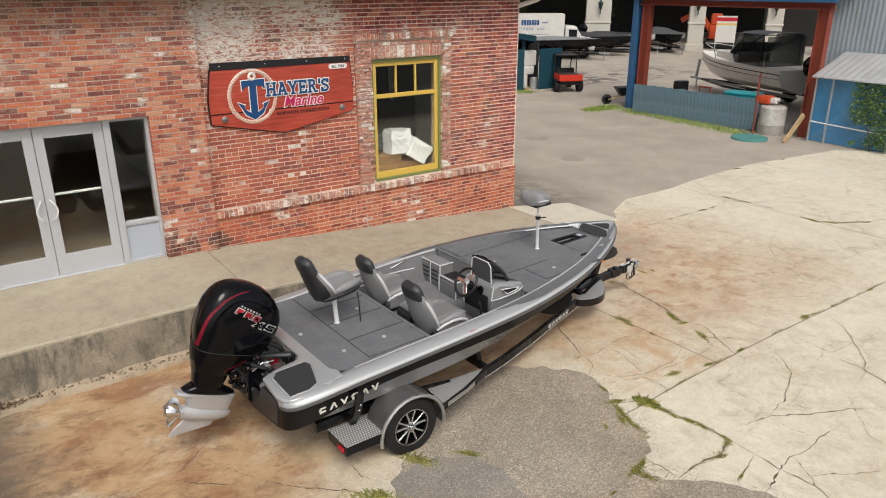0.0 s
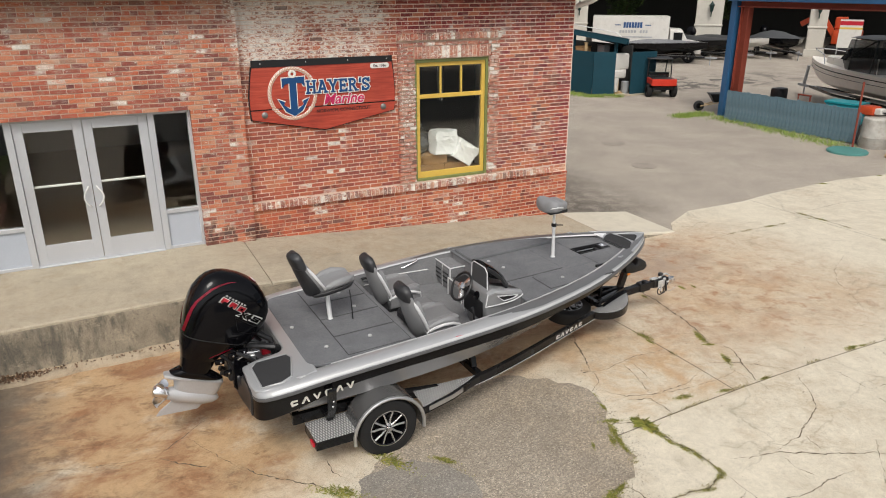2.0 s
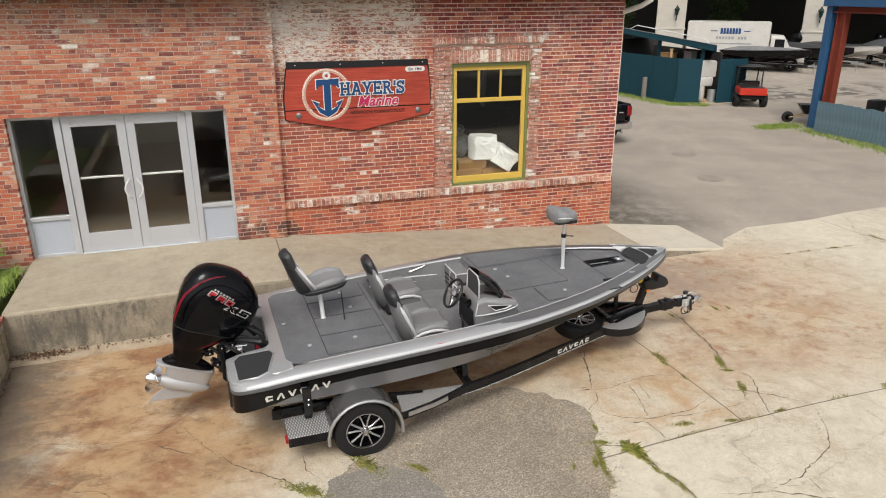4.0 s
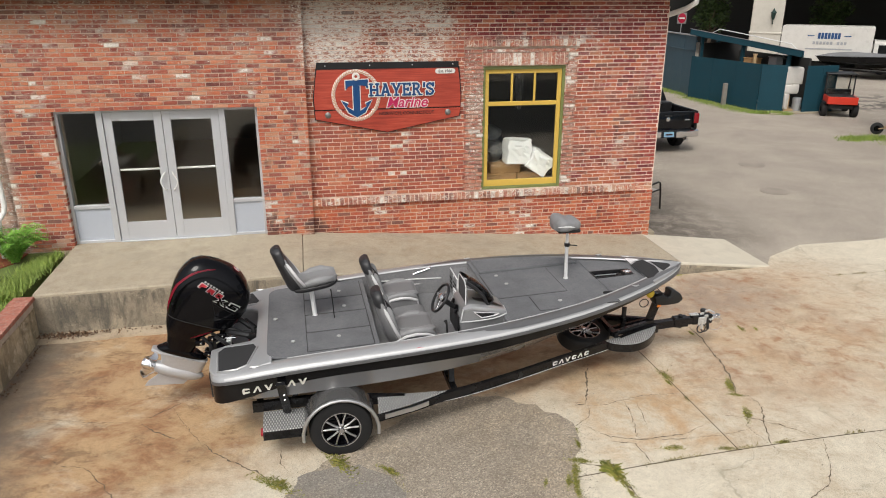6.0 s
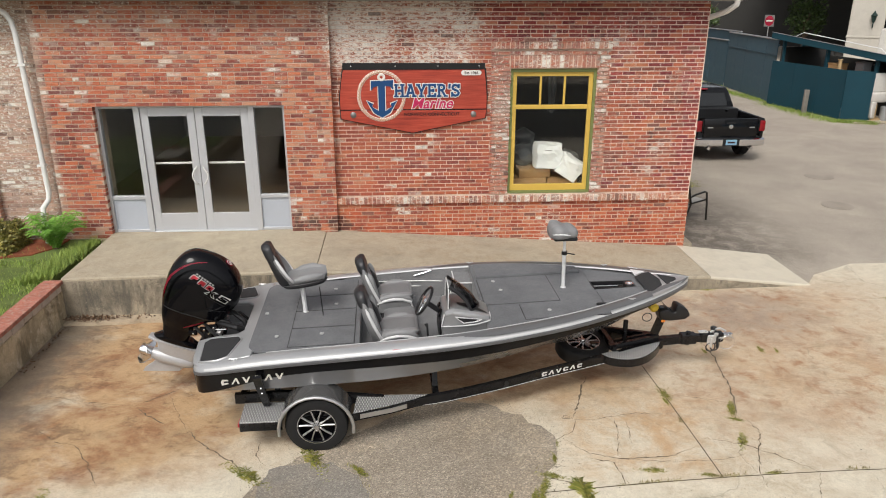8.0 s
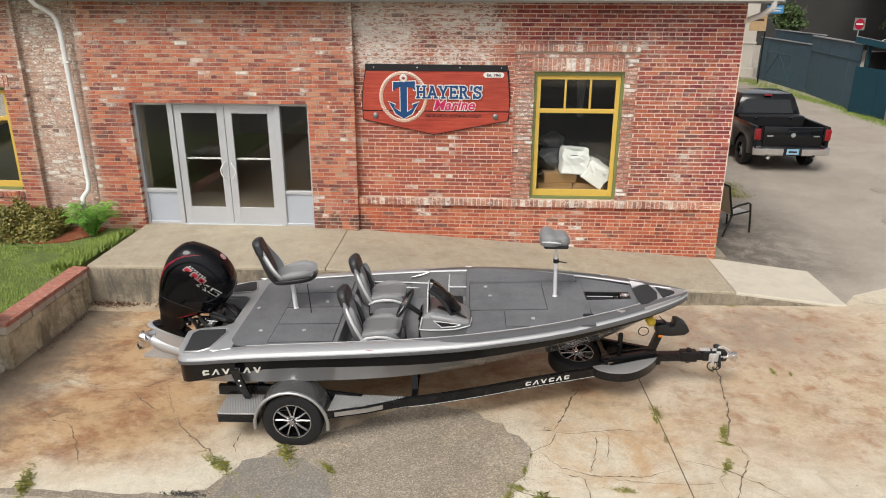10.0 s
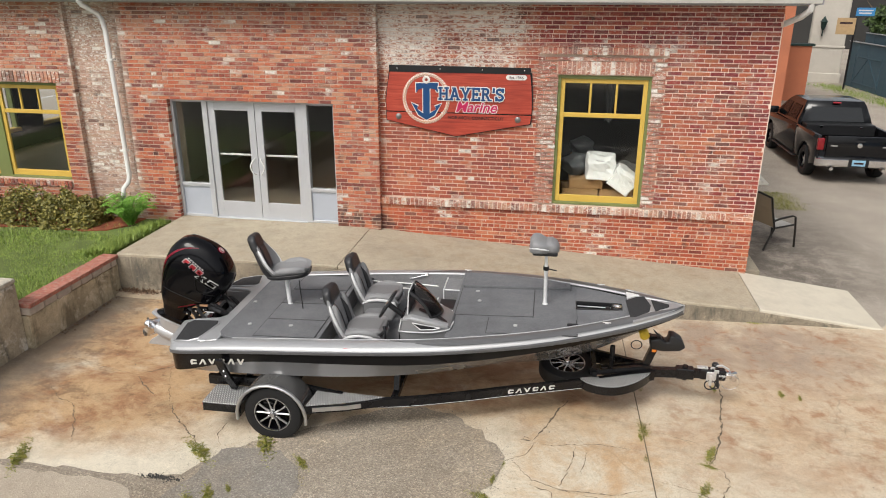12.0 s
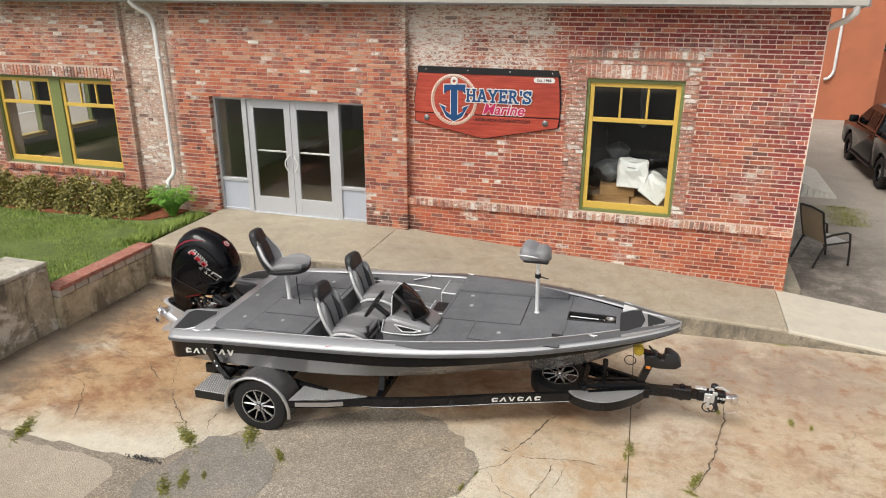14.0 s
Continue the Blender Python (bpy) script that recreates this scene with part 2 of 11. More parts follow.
def concrete_material(name, base, rust, cracks, grime, grime_col=(0.10, 0.09, 0.075)):
    """Weathered concrete; rust: strength of the brown stains; cracks: strength of the fine cracks."""
    k = Nodes(name)
    at = k.place(True)
    big, mid, small = k.noise(at, 0.35, 6, 0.6, 0.3), k.noise(at, 4.0, 10, 0.78, 0.3), k.noise(at, 110, 6, 0.85)
    lo, hi = tuple(c * q for c, q in zip(base, (0.80, 0.74, 0.68))), tuple(c * 1.12 for c in base)
    c = k.ramp(k.math("ADD", k.math("MULTIPLY", big, 0.4), k.math("MULTIPLY", mid, 0.6)), [(0.36, lo), (0.5, base), (0.64, hi)])
    sep = k.add("ShaderNodeSeparateXYZ")
    k.link(at, sep.inputs[0])
    x, y = sep.outputs["X"], sep.outputs["Y"]
    if rust:
        # iron stains: below the landing and in front of the bow, drawn out along the slope
        turn = k.n.new("ShaderNodeMapping")
        turn.inputs["Rotation"].default_value = (0, 0, radians(32))
        turn.inputs["Scale"].default_value = (0.85, 1.2, 1.0)
        k.link(at, turn.inputs["Vector"])
        drawn = turn.outputs["Vector"]
        slant = k.math("ADD", k.math("SUBTRACT", y, k.math("MULTIPLY", k.math("ADD", x, 8.0), 0.375)), k.math("MULTIPLY", k.math("SUBTRACT", k.noise(at, 1.7, 6, 0.65), 0.5), 1.1))
        yard = k.math("MULTIPLY", k.span(x, -5.4, -7.2), k.span(slant, -6.25, -5.45))
        bow = k.math("MULTIPLY", k.math("MULTIPLY", k.span(x, -3.0, -0.8), k.span(x, 3.6, 1.0)), k.math("MULTIPLY", k.span(y, -6.3, -4.8), k.span(y, -0.6, -1.8)))
        under = k.math("MULTIPLY", k.math("MULTIPLY", k.span(x, -7.0, -5.5), k.span(x, -1.5, -2.6)), k.span(y, -5.2, -4.4))
        zone = k.math("MAXIMUM", yard, k.math("MAXIMUM", k.math("MULTIPLY", bow, 0.42), k.math("MULTIPLY", under, 0.8)))
        pale = k.math("MULTIPLY", k.span(k.noise(drawn, 0.75, 12, 0.70, 0.2), 0.28, 0.48), zone)
        c = k.mix(k.math("MULTIPLY", pale, 0.9 * rust), c, (0.45, 0.285, 0.14))
        dark = k.math("MULTIPLY", k.span(k.noise(drawn, 1.1, 14, 0.74, 0.2), 0.47, 0.60), zone)
        c = k.mix(k.math("MULTIPLY", dark, 0.8 * rust), c, (0.25, 0.105, 0.045))
        # orange stains on the slab beside the patch
        tea = k.math("MULTIPLY", k.math("MULTIPLY", k.span(x, -3.6, -3.1), k.span(x, -1.0, -2.0)), k.math("MULTIPLY", k.span(y, -6.3, -6.0), k.span(y, -4.2, -5.0)))
        c = k.mix(k.math("MULTIPLY", k.math("MULTIPLY", tea, k.span(k.noise(at, 1.5, 10, 0.72, 0.4), 0.44, 0.62)), 0.75 * rust), c, (0.47, 0.29, 0.14))
        broad = k.math("MULTIPLY", k.span(k.noise(at, 1.3, 10, 0.7, 0.4), 0.42, 0.62), bow)
        c = k.mix(k.math("MULTIPLY", broad, 0.42 * rust), c, (0.45, 0.27, 0.14))
        # a greyer, damp area between the bow and the landing
        damp = k.math("MULTIPLY", k.math("MULTIPLY", k.span(x, -1.9, -1.2), k.span(x, 1.6, 0.3)), k.math("MULTIPLY", k.span(y, -3.6, -2.7), k.span(y, -1.3, -1.8)))
        c = k.mix(k.math("MULTIPLY", k.math("MULTIPLY", damp, k.span(k.noise(at, 1.2, 8, 0.65), 0.3, 0.5)), 0.8), c, (0.31, 0.235, 0.18))
        spots = k.math("MULTIPLY", k.span(k.noise(at, 3.4, 12, 0.75, 0.3), 0.52, 0.62), bow)
        c = k.mix(k.math("MULTIPLY", spots, 0.68 * rust), c, (0.31, 0.145, 0.068))
        edge = k.math("MULTIPLY", k.span(x, -8.3, -9.6), 0.07)
        deep = k.math("MULTIPLY", k.span(k.math("ADD", k.noise(drawn, 2.6, 14, 0.8, 0.2), edge), 0.53, 0.64), zone)
        c = k.mix(k.math("MULTIPLY", deep, 0.6 * rust), c, (0.11, 0.052, 0.026))
    if rust:
        # dark soil washed along the foot of the garden wall
        soil = k.span(k.math("ADD", x, k.math("MULTIPLY", k.math("SUBTRACT", k.noise(at, 1.9, 7, 0.7, 0.3), 0.5), 1.3)), -9.0, -9.7)
        c = k.mix(k.math("MULTIPLY", soil, 0.8), c, (0.155, 0.13, 0.10))
    if grime:
        c = k.mix(k.math("MULTIPLY", k.span(k.noise(at, 0.8, 9, 0.75, 0.3), 0.5, 0.66), grime), c, grime_col)
        c = k.mix(k.math("MULTIPLY", k.span(k.noise(at, 6.0, 8, 0.75), 0.55, 0.68), grime * 0.8), c, grime_col)
    height = small
    if cracks:
        warp = k.add("ShaderNodeTexNoise", Scale=1.4, Detail=7.0)
        k.link(at, warp.inputs["Vector"])
        shift = k.n.new("ShaderNodeMix")
        shift.data_type, shift.blend_type = "RGBA", "LINEAR_LIGHT"
        shift.inputs[0].default_value = 0.40
        k.link(at, shift.inputs[6])
        k.link(warp.outputs["Color"], shift.inputs[7])
        cell = k.add("ShaderNodeTexVoronoi", Scale=0.55)
        cell.feature = "DISTANCE_TO_EDGE"
        k.link(shift.outputs[2], cell.inputs["Vector"])
        line = k.span(cell.outputs["Distance"], 0.0062, 0.002)
        line = k.math("MULTIPLY", line, k.math("MULTIPLY", k.span(k.noise(at, 0.5, 4), 0.42, 0.58), k.span(x, -4.2, -2.6)))
        c = k.mix(k.math("MULTIPLY", line, cracks), c, (0.09, 0.078, 0.05))
        hair = k.add("ShaderNodeTexVoronoi", Scale=1.5)
        hair.feature = "DISTANCE_TO_EDGE"
        k.link(shift.outputs[2], hair.inputs["Vector"])
        thin = k.math("MULTIPLY", k.span(hair.outputs["Distance"], 0.011, 0.003), k.math("MULTIPLY", k.span(k.noise(at, 0.7, 5), 0.50, 0.6), k.span(x, -4.0, -2.8)))
        c = k.mix(k.math("MULTIPLY", thin, cracks * 0.75), c, (0.25, 0.20, 0.13))
        edge = k.math("MULTIPLY", k.span(cell.outputs["Distance"], 0.05, 0.0), k.span(k.noise(at, 2.5, 6), 0.5, 0.65))
        c = k.mix(k.math("MULTIPLY", edge, 0.35), c, (0.26, 0.21, 0.13))
    blotch = k.ramp(k.noise(at, 17.0, 8, 0.8, 0.5), [(0.34, 0.78), (0.5, 1.0), (0.66, 1.10)])
    c = k.mix(0.55, c, blotch, "MULTIPLY")
    speck = k.ramp(small, [(0.36, 0.35), (0.5, 1.0), (0.66, 1.28)])
    k.color(k.mix(0.6, c, speck, "MULTIPLY"))
    k.b.inputs["Roughness"].default_value = 0.9
    k.bump(height, 0.5, 0.005)
    return k.m


apron_mat = concrete_material("apron_concrete", (0.61, 0.548, 0.432), 1.0, 0.28, 0.10, (0.22, 0.18, 0.125))
walk_mat = concrete_material("walk_concrete", (0.40, 0.345, 0.255), 0.0, 0.0, 0.38, (0.21, 0.19, 0.155))


def stained_wall_material(name, base, dark, pale):
    """Old concrete with run-down damp streaks, dark blotches and paler scraped places."""
    k = Nodes(name)
    at = k.place(True)
    runs = k.add("ShaderNodeMapping", Scale=(1.0, 1.0, 0.22))
    k.link(at, runs.inputs["Vector"])
    c = k.ramp(k.noise(at, 2.2, 9, 0.72, 0.3), [(0.34, tuple(v * 0.6 for v in base)), (0.52, base), (0.68, tuple(v * 1.3 for v in base))])
    c = k.mix(k.math("MULTIPLY", k.span(k.noise(runs.outputs["Vector"], 2.6, 9, 0.74, 0.3), 0.50, 0.60), 0.8), c, dark)
    c = k.mix(k.math("MULTIPLY", k.span(k.noise(at, 1.9, 10, 0.76, 0.5), 0.54, 0.62), 0.8), c, pale)
    c = k.mix(k.math("MULTIPLY", k.span(k.noise(at, 9.0, 8, 0.75, 0.5), 0.56, 0.66), 0.6), c, dark)
    c = k.mix(k.math("MULTIPLY", k.span(k.noise(at, 13.0, 8, 0.78, 0.4), 0.60, 0.67), 0.75), c, pale)
    grain = k.noise(at, 80, 5, 0.8)
    k.color(k.mix(0.6, c, k.ramp(grain, [(0.34, 0.45), (0.5, 1.0), (0.68, 1.25)]), "MULTIPLY"))
    k.b.inputs["Roughness"].default_value = 0.93
    k.bump(k.math("ADD", k.noise(at, 22.0, 7, 0.75), k.math("MULTIPLY", grain, 0.5)), 0.6, 0.012)
    return k.m


old_wall_mat = stained_wall_material("old_wall_concrete", (0.275, 0.235, 0.175), (0.10, 0.092, 0.075), (0.42, 0.355, 0.255))


def asphalt_material(name, lo, hi, chips_seen=0.65, scale=84.0, dust=0.0):
    k = Nodes(name)
    at = k.place(True)
    c = k.ramp(k.noise(at, 0.5, 9, 0.7, 0.3), [(0.33, lo), (0.67, hi)])
    # darker brown blotches round the corner of the shop
    sep = k.add("ShaderNodeSeparateXYZ")
    k.link(at, sep.inputs[0])
    corner_dark = k.math("MULTIPLY", k.math("MULTIPLY", k.span(sep.outputs["X"], 3.4, 1.2), k.span(sep.outputs["X"], -0.5, 0.0)), k.math("MULTIPLY", k.span(sep.outputs["Y"], -0.6, 0.2), k.span(sep.outputs["Y"], 7.5, 2.5)))
    c = k.mix(k.math("MULTIPLY", corner_dark, k.math("MULTIPLY", k.span(k.noise(at, 2.2, 8, 0.75, 0.4), 0.30, 0.55), 0.85)), c, (0.10, 0.082, 0.066))
    # wet, oily streaks in the boat yard
    wet = k.math("MULTIPLY", k.math("MULTIPLY", k.span(sep.outputs["X"], 15.0, 17.0), k.span(sep.outputs["X"], 27.0, 24.0)), k.math("MULTIPLY", k.span(sep.outputs["Y"], 13.0, 14.5), k.span(sep.outputs["Y"], 18.5, 17.0)))
    c = k.mix(k.math("MULTIPLY", wet, k.math("MULTIPLY", k.span(k.noise(at, 0.7, 6, 0.65, 1.2), 0.50, 0.57), 0.85)), c, (0.075, 0.066, 0.058))
    if dust:
        drift = k.span(k.noise(at, 0.9, 8, 0.7, 0.3), 0.46, 0.66)
        c = k.mix(k.math("MULTIPLY", drift, dust), c, (0.47, 0.375, 0.265))
    chips = k.add("ShaderNodeTexVoronoi", Scale=scale)
    k.link(at, chips.inputs["Vector"])
    pick = k.add("ShaderNodeSeparateColor")
    k.link(chips.outputs["Color"], pick.inputs["Color"])
    chip = k.ramp(pick.outputs[0], [(0.0, 0.42), (0.35, 0.8), (0.7, 1.05), (0.93, 1.5), (1.0, 2.1)])
    fine = k.ramp(k.noise(at, 130, 4, 0.8), [(0.3, 0.6), (0.7, 1.3)])
    c = k.mix(chips_seen, c, chip, "MULTIPLY")
    k.color(k.mix(chips_seen, c, fine, "MULTIPLY"))
    k.b.inputs["Roughness"].default_value = 0.92
    k.bump(chips.outputs["Distance"], 0.6, 0.008)
    return k.m


asphalt_mat = asphalt_material("worn_asphalt", (0.31, 0.268, 0.222), (0.42, 0.368, 0.305), 0.3)
patch_mat = asphalt_material("patch_asphalt", (0.24, 0.198, 0.148), (0.35, 0.30, 0.238), 0.60, 76.0, dust=0.5)
street_mat = asphalt_material("street_asphalt", (0.045, 0.044, 0.042), (0.075, 0.072, 0.068), 0.5)
dark_patch_mat = asphalt_material("dark_patch_asphalt", (0.19, 0.168, 0.142), (0.27, 0.245, 0.21), 0.5, dust=0.3)
pale_patch_mat = asphalt_material("pale_worn_asphalt", (0.36, 0.30, 0.23), (0.49, 0.42, 0.33), 0.24)

crack_mat = surf("crack_soil", (0.12, 0.092, 0.06), 0.95, var=0.4, coarse=8, bump=0.3)
frame_mat = surf("door_aluminium", (0.52, 0.53, 0.55), 0.42, 0.35, var=0.05, bump=0.03)
panel_mat = surf("door_panel_paint", (0.42, 0.45, 0.50), 0.5, 0.1, var=0.06, bump=0.05)
ochre_mat = surf("ochre_paint", (0.60, 0.40, 0.075), 0.5, var=0.10, bump=0.08)
green_mat = surf("moss_green_paint", (0.17, 0.20, 0.065), 0.55, var=0.12, bump=0.08)
white_mat = surf("white_paint", (0.72, 0.72, 0.70), 0.5, var=0.05, bump=0.05, dirt=0.25, dirt_col=(0.4, 0.38, 0.33))
# near-black: the darkness of the unlit rooms put into the wall colour
room_shade_mat = surf("room_shade", (0.03, 0.03, 0.03), 0.7, var=0.3, bump=0.05)
inside_mat = surf("room_paint", (0.55, 0.54, 0.49), 0.8, var=0.15, bump=0.05)
inside_floor_mat = surf("room_floor", (0.36, 0.28, 0.2), 0.5, var=0.25, bump=0.05)
wood_dark_mat = surf("dark_soffit", (0.35, 0.34, 0.32), 0.7, var=0.1)


def glass_material(name, tint, rough=0.02):
    k = Nodes(name)
    k.color(tint)
    k.b.inputs["Transmission Weight"].default_value = 1.0
    k.b.inputs["IOR"].default_value = 1.5
    k.link(k.math("ADD", k.math("MULTIPLY", k.noise(k.place(), 3.0), 0.03), rough - 0.015), k.b.inputs["Roughness"])
    return k.m


glass_mat = glass_material("window_glass", (0.86, 0.89, 0.87))

# ---- building helpers ----


def mesh_object(name, bm, material, smooth=False):
    me = bpy.data.meshes.new(name)
    bmesh.ops.recalc_face_normals(bm, faces=bm.faces)
    bm.to_mesh(me)
    bm.free()
    for m in material if isinstance(material, (list, tuple)) else [material]:
        me.materials.append(m)
    if smooth:
        for p in me.polygons:
            p.use_smooth = True
        me.set_sharp_from_angle(angle=radians(38))
    return new(name, me)


def part(name, bm, material, parent, label="", smooth=False):
    ob = mesh_object(name, bm, material, smooth)
    ob.parent = parent
    if label:
        ob["label"] = label
    return ob


def thing(name, m, label, category, group="", kind=""):
    ob = new(name)
    ob.matrix_world = m
    ob.empty_display_size = 0.2
    return tagged(ob, label, category, group, kind)


def solid(name, bm, material, label, category, kind="structure", smooth=False):
    return tagged(mesh_object(name, bm, material, smooth), label, category, kind=kind)


def box(x0, x1, y0, y1, z0, z1, bevel=0.0, bm=None, m=None, seg=1):
    """A box between two corners, with bevelled edges, added to bm if one is given."""
    fresh = bmesh.new()
    bmesh.ops.create_cube(fresh, size=1)
    bmesh.ops.transform(fresh, matrix=Matrix.LocRotScale(((x0 + x1) / 2, (y0 + y1) / 2, (z0 + z1) / 2), None, (abs(x1 - x0), abs(y1 - y0), abs(z1 - z0))), verts=fresh.verts)
    if bevel:
        bmesh.ops.bevel(fresh, geom=fresh.edges, offset=bevel, segments=seg, affect="EDGES", profile=0.5)
    return blend(fresh, bm, m)


def blend(fresh, bm, m=None):
    if m is not None:
        bmesh.ops.transform(fresh, matrix=m, verts=fresh.verts)
    if bm is None:
        return fresh
    me = bpy.data.meshes.new("scratch")
    fresh.to_mesh(me)
    fresh.free()
    bm.from_mesh(me)
    bpy.data.meshes.remove(me)
    return bm


def prism(points, depth, bevel=0.0, bm=None, m=None, seg=1):
    """A polygon in the xy plane pushed up by depth, with bevelled edges."""
    fresh = bmesh.new()
    f = fresh.faces.new([fresh.verts.new((x, y, 0)) for x, y in points])
    up = bmesh.ops.extrude_face_region(fresh, geom=[f])["geom"]
    bmesh.ops.translate(fresh, vec=(0, 0, depth), verts=[v for v in up if isinstance(v, bmesh.types.BMVert)])
    bmesh.ops.recalc_face_normals(fresh, faces=fresh.faces)
    if bevel:
        bmesh.ops.bevel(fresh, geom=fresh.edges, offset=bevel, segments=seg, affect="EDGES", profile=0.5)
    return blend(fresh, bm, m)


def tube(path, radius, sides=8, bm=None, m=None, closed=False):
    """A round bar along a path; radius may be a list."""
    fresh = bmesh.new()
    pts = [Vector(p) for p in path]
    n = len(pts)
    rings = []
    side = None
    for i, p in enumerate(pts):
        if closed:
            d = pts[(i + 1) % n] - pts[i - 1]
        else:
            d = pts[min(i + 1, n - 1)] - pts[max(i - 1, 0)]
        d.normalize()
        if side is None:
            side = d.orthogonal().normalized()
        side = (side - d * side.dot(d)).normalized()
        other = d.cross(side)
        r = radius[i] if isinstance(radius, (list, tuple)) else radius
        rings.append([fresh.verts.new(p + r * (math.cos(a) * side + math.sin(a) * other)) for a in (2 * math.pi * k / sides for k in range(sides))])
    for i in range(n if closed else n - 1):
        a, b = rings[i], rings[(i + 1) % n]
        for k in range(sides):
            fresh.faces.new((a[k], a[(k + 1) % sides], b[(k + 1) % sides], b[k]))
    if not closed:
        fresh.faces.new(rings[0][::-1])
        fresh.faces.new(rings[-1])
    return blend(fresh, bm, m)


def bar(path, width, height, bm=None, m=None, up=(0, 0, 1)):
    """A rectangular beam along a path."""
    fresh = bmesh.new()
    pts = [Vector(p) for p in path]
    rings = []
    for i, p in enumerate(pts):
        d = (pts[min(i + 1, len(pts) - 1)] - pts[max(i - 1, 0)]).normalized()
        s = d.cross(Vector(up)).normalized()
        u = s.cross(d)
        rings.append([fresh.verts.new(p + s * a * width / 2 + u * b * height / 2) for a, b in ((-1, -1), (1, -1), (1, 1), (-1, 1))])
    for a, b in zip(rings, rings[1:]):
        for k in range(4):
            fresh.faces.new((a[k], a[(k + 1) % 4], b[(k + 1) % 4], b[k]))
    fresh.faces.new(rings[0][::-1])
    fresh.faces.new(rings[-1])
    bmesh.ops.recalc_face_normals(fresh, faces=fresh.faces)
    return blend(fresh, bm, m)


def loft(rings, bm=None, m=None, closed=True, caps=True):
    """A skin through rings of equally many points."""
    fresh = bmesh.new()
    vs = [[fresh.verts.new(p) for p in r] for r in rings]
    n = len(vs[0])
    for a, b in zip(vs, vs[1:]):
        for k in range(n if closed else n - 1):
            q = (a[k], a[(k + 1) % n], b[(k + 1) % n], b[k])
            fresh.faces.new(q)
    if caps and closed:
        fresh.faces.new(vs[0][::-1])
        fresh.faces.new(vs[-1])
    bmesh.ops.remove_doubles(fresh, verts=fresh.verts, dist=1e-5)
    return blend(fresh, bm, m)


def lathe(profile, sides=24, bm=None, m=None, ring=False):
    """A turned shape round z from (radius, z) pairs; ring: the profile closes on itself."""
    fresh = bmesh.new()
    rings = [[fresh.verts.new((r * math.cos(a), r * math.sin(a), z)) for a in (2 * math.pi * k / sides for k in range(sides))] for r, z in profile]
    for a, b in zip(rings, rings[1:]):
        for k in range(sides):
            fresh.faces.new((a[k], a[(k + 1) % sides], b[(k + 1) % sides], b[k]))
    if ring:
        for k in range(sides):
            fresh.faces.new((rings[-1][k], rings[-1][(k + 1) % sides], rings[0][(k + 1) % sides], rings[0][k]))
    else:
        fresh.faces.new(rings[0][::-1])
        fresh.faces.new(rings[-1])
    bmesh.ops.remove_doubles(fresh, verts=fresh.verts, dist=1e-5)
    bmesh.ops.recalc_face_normals(fresh, faces=fresh.faces)
    return blend(fresh, bm, m)


def curve_at(table, x):
    """A smooth curve through (x, value) pairs."""
    xs = [p[0] for p in table]
    i = max(0, min(len(xs) - 2, sum(1 for q in xs if q <= x) - 1))

    def slope(j):
        a, b = max(j - 1, 0), min(j + 1, len(xs) - 1)
        return (table[b][1] - table[a][1]) / (table[b][0] - table[a][0])

    h = table[i + 1][0] - table[i][0]
    u = min(1.0, max(0.0, (x - table[i][0]) / h))
    p, q, r, s = table[i][1], table[i + 1][1], slope(i) * h, slope(i + 1) * h
    return p + u * r + u * u * (3 * (q - p) - 2 * r - s) + u ** 3 * (r + s - 2 * (q - p))


def words(body, size, material, name, parent, m, depth=0.004, shear=0.0, bold=0.0, label=""):
    """Raised lettering with the built-in font, centred, in the xy plane of m."""
    cu = bpy.data.curves.new(name, "FONT")
    cu.body, cu.size, cu.extrude, cu.align_x, cu.align_y, cu.shear, cu.offset = body, size, depth, "CENTER", "CENTER", shear, bold
    tmp = bpy.data.objects.new("scratch", cu)
    me = bpy.data.meshes.new_from_object(tmp)
    bpy.data.objects.remove(tmp)
    if size < 0.1:
        me.materials.append(material)
        ob = new(name, me)
        ob.parent = parent
        ob.matrix_local = m
        if label:
            ob["label"] = label
        return ob
    # one part for each letter
    root = list(range(len(me.vertices)))

    def top(i):
        while root[i] != i:
            root[i] = root[root[i]]
            i = root[i]
        return i

    for e in me.edges:
        root[top(e.vertices[0])] = top(e.vertices[1])
    groups = {}
    for i, v in enumerate(me.vertices):
        groups.setdefault(top(i), []).append(i)
    letters = []
    for ids in sorted(groups.values(), key=lambda q: min(me.vertices[i].co.x - shear * me.vertices[i].co.y for i in q)):
        xs = [me.vertices[i].co.x - shear * me.vertices[i].co.y for i in ids]
        lo, hi = min(xs), max(xs)
        if letters and lo < letters[-1][1] - 0.4 * (hi - lo):
            letters[-1][1] = max(hi, letters[-1][1])
            letters[-1][2] |= set(ids)
        else:
            letters.append([lo, hi, set(ids)])
    for lo, hi, ids in letters:
        order = {i: n for n, i in enumerate(sorted(ids))}
        one = bpy.data.meshes.new(name)
        one.from_pydata([me.vertices[i].co for i in sorted(ids)], [], [[order[i] for i in p.vertices] for p in me.polygons if p.vertices[0] in ids])
        one.materials.append(material)
        ob = new(name, one)
        ob.parent = parent
        ob.matrix_local = m
    bpy.data.meshes.remove(me)

# ---- ground ----


def gh(x, y):
    """Height of the yard, which dips by the wheel and swells in front of the bow."""
    return 0.09 * math.exp(-((x + 1.2) ** 2 + (y + 5.3) ** 2) / 7) - 0.07 * math.exp(-((x + 5.6) ** 2 + (y + 5.6) ** 2) / 4)


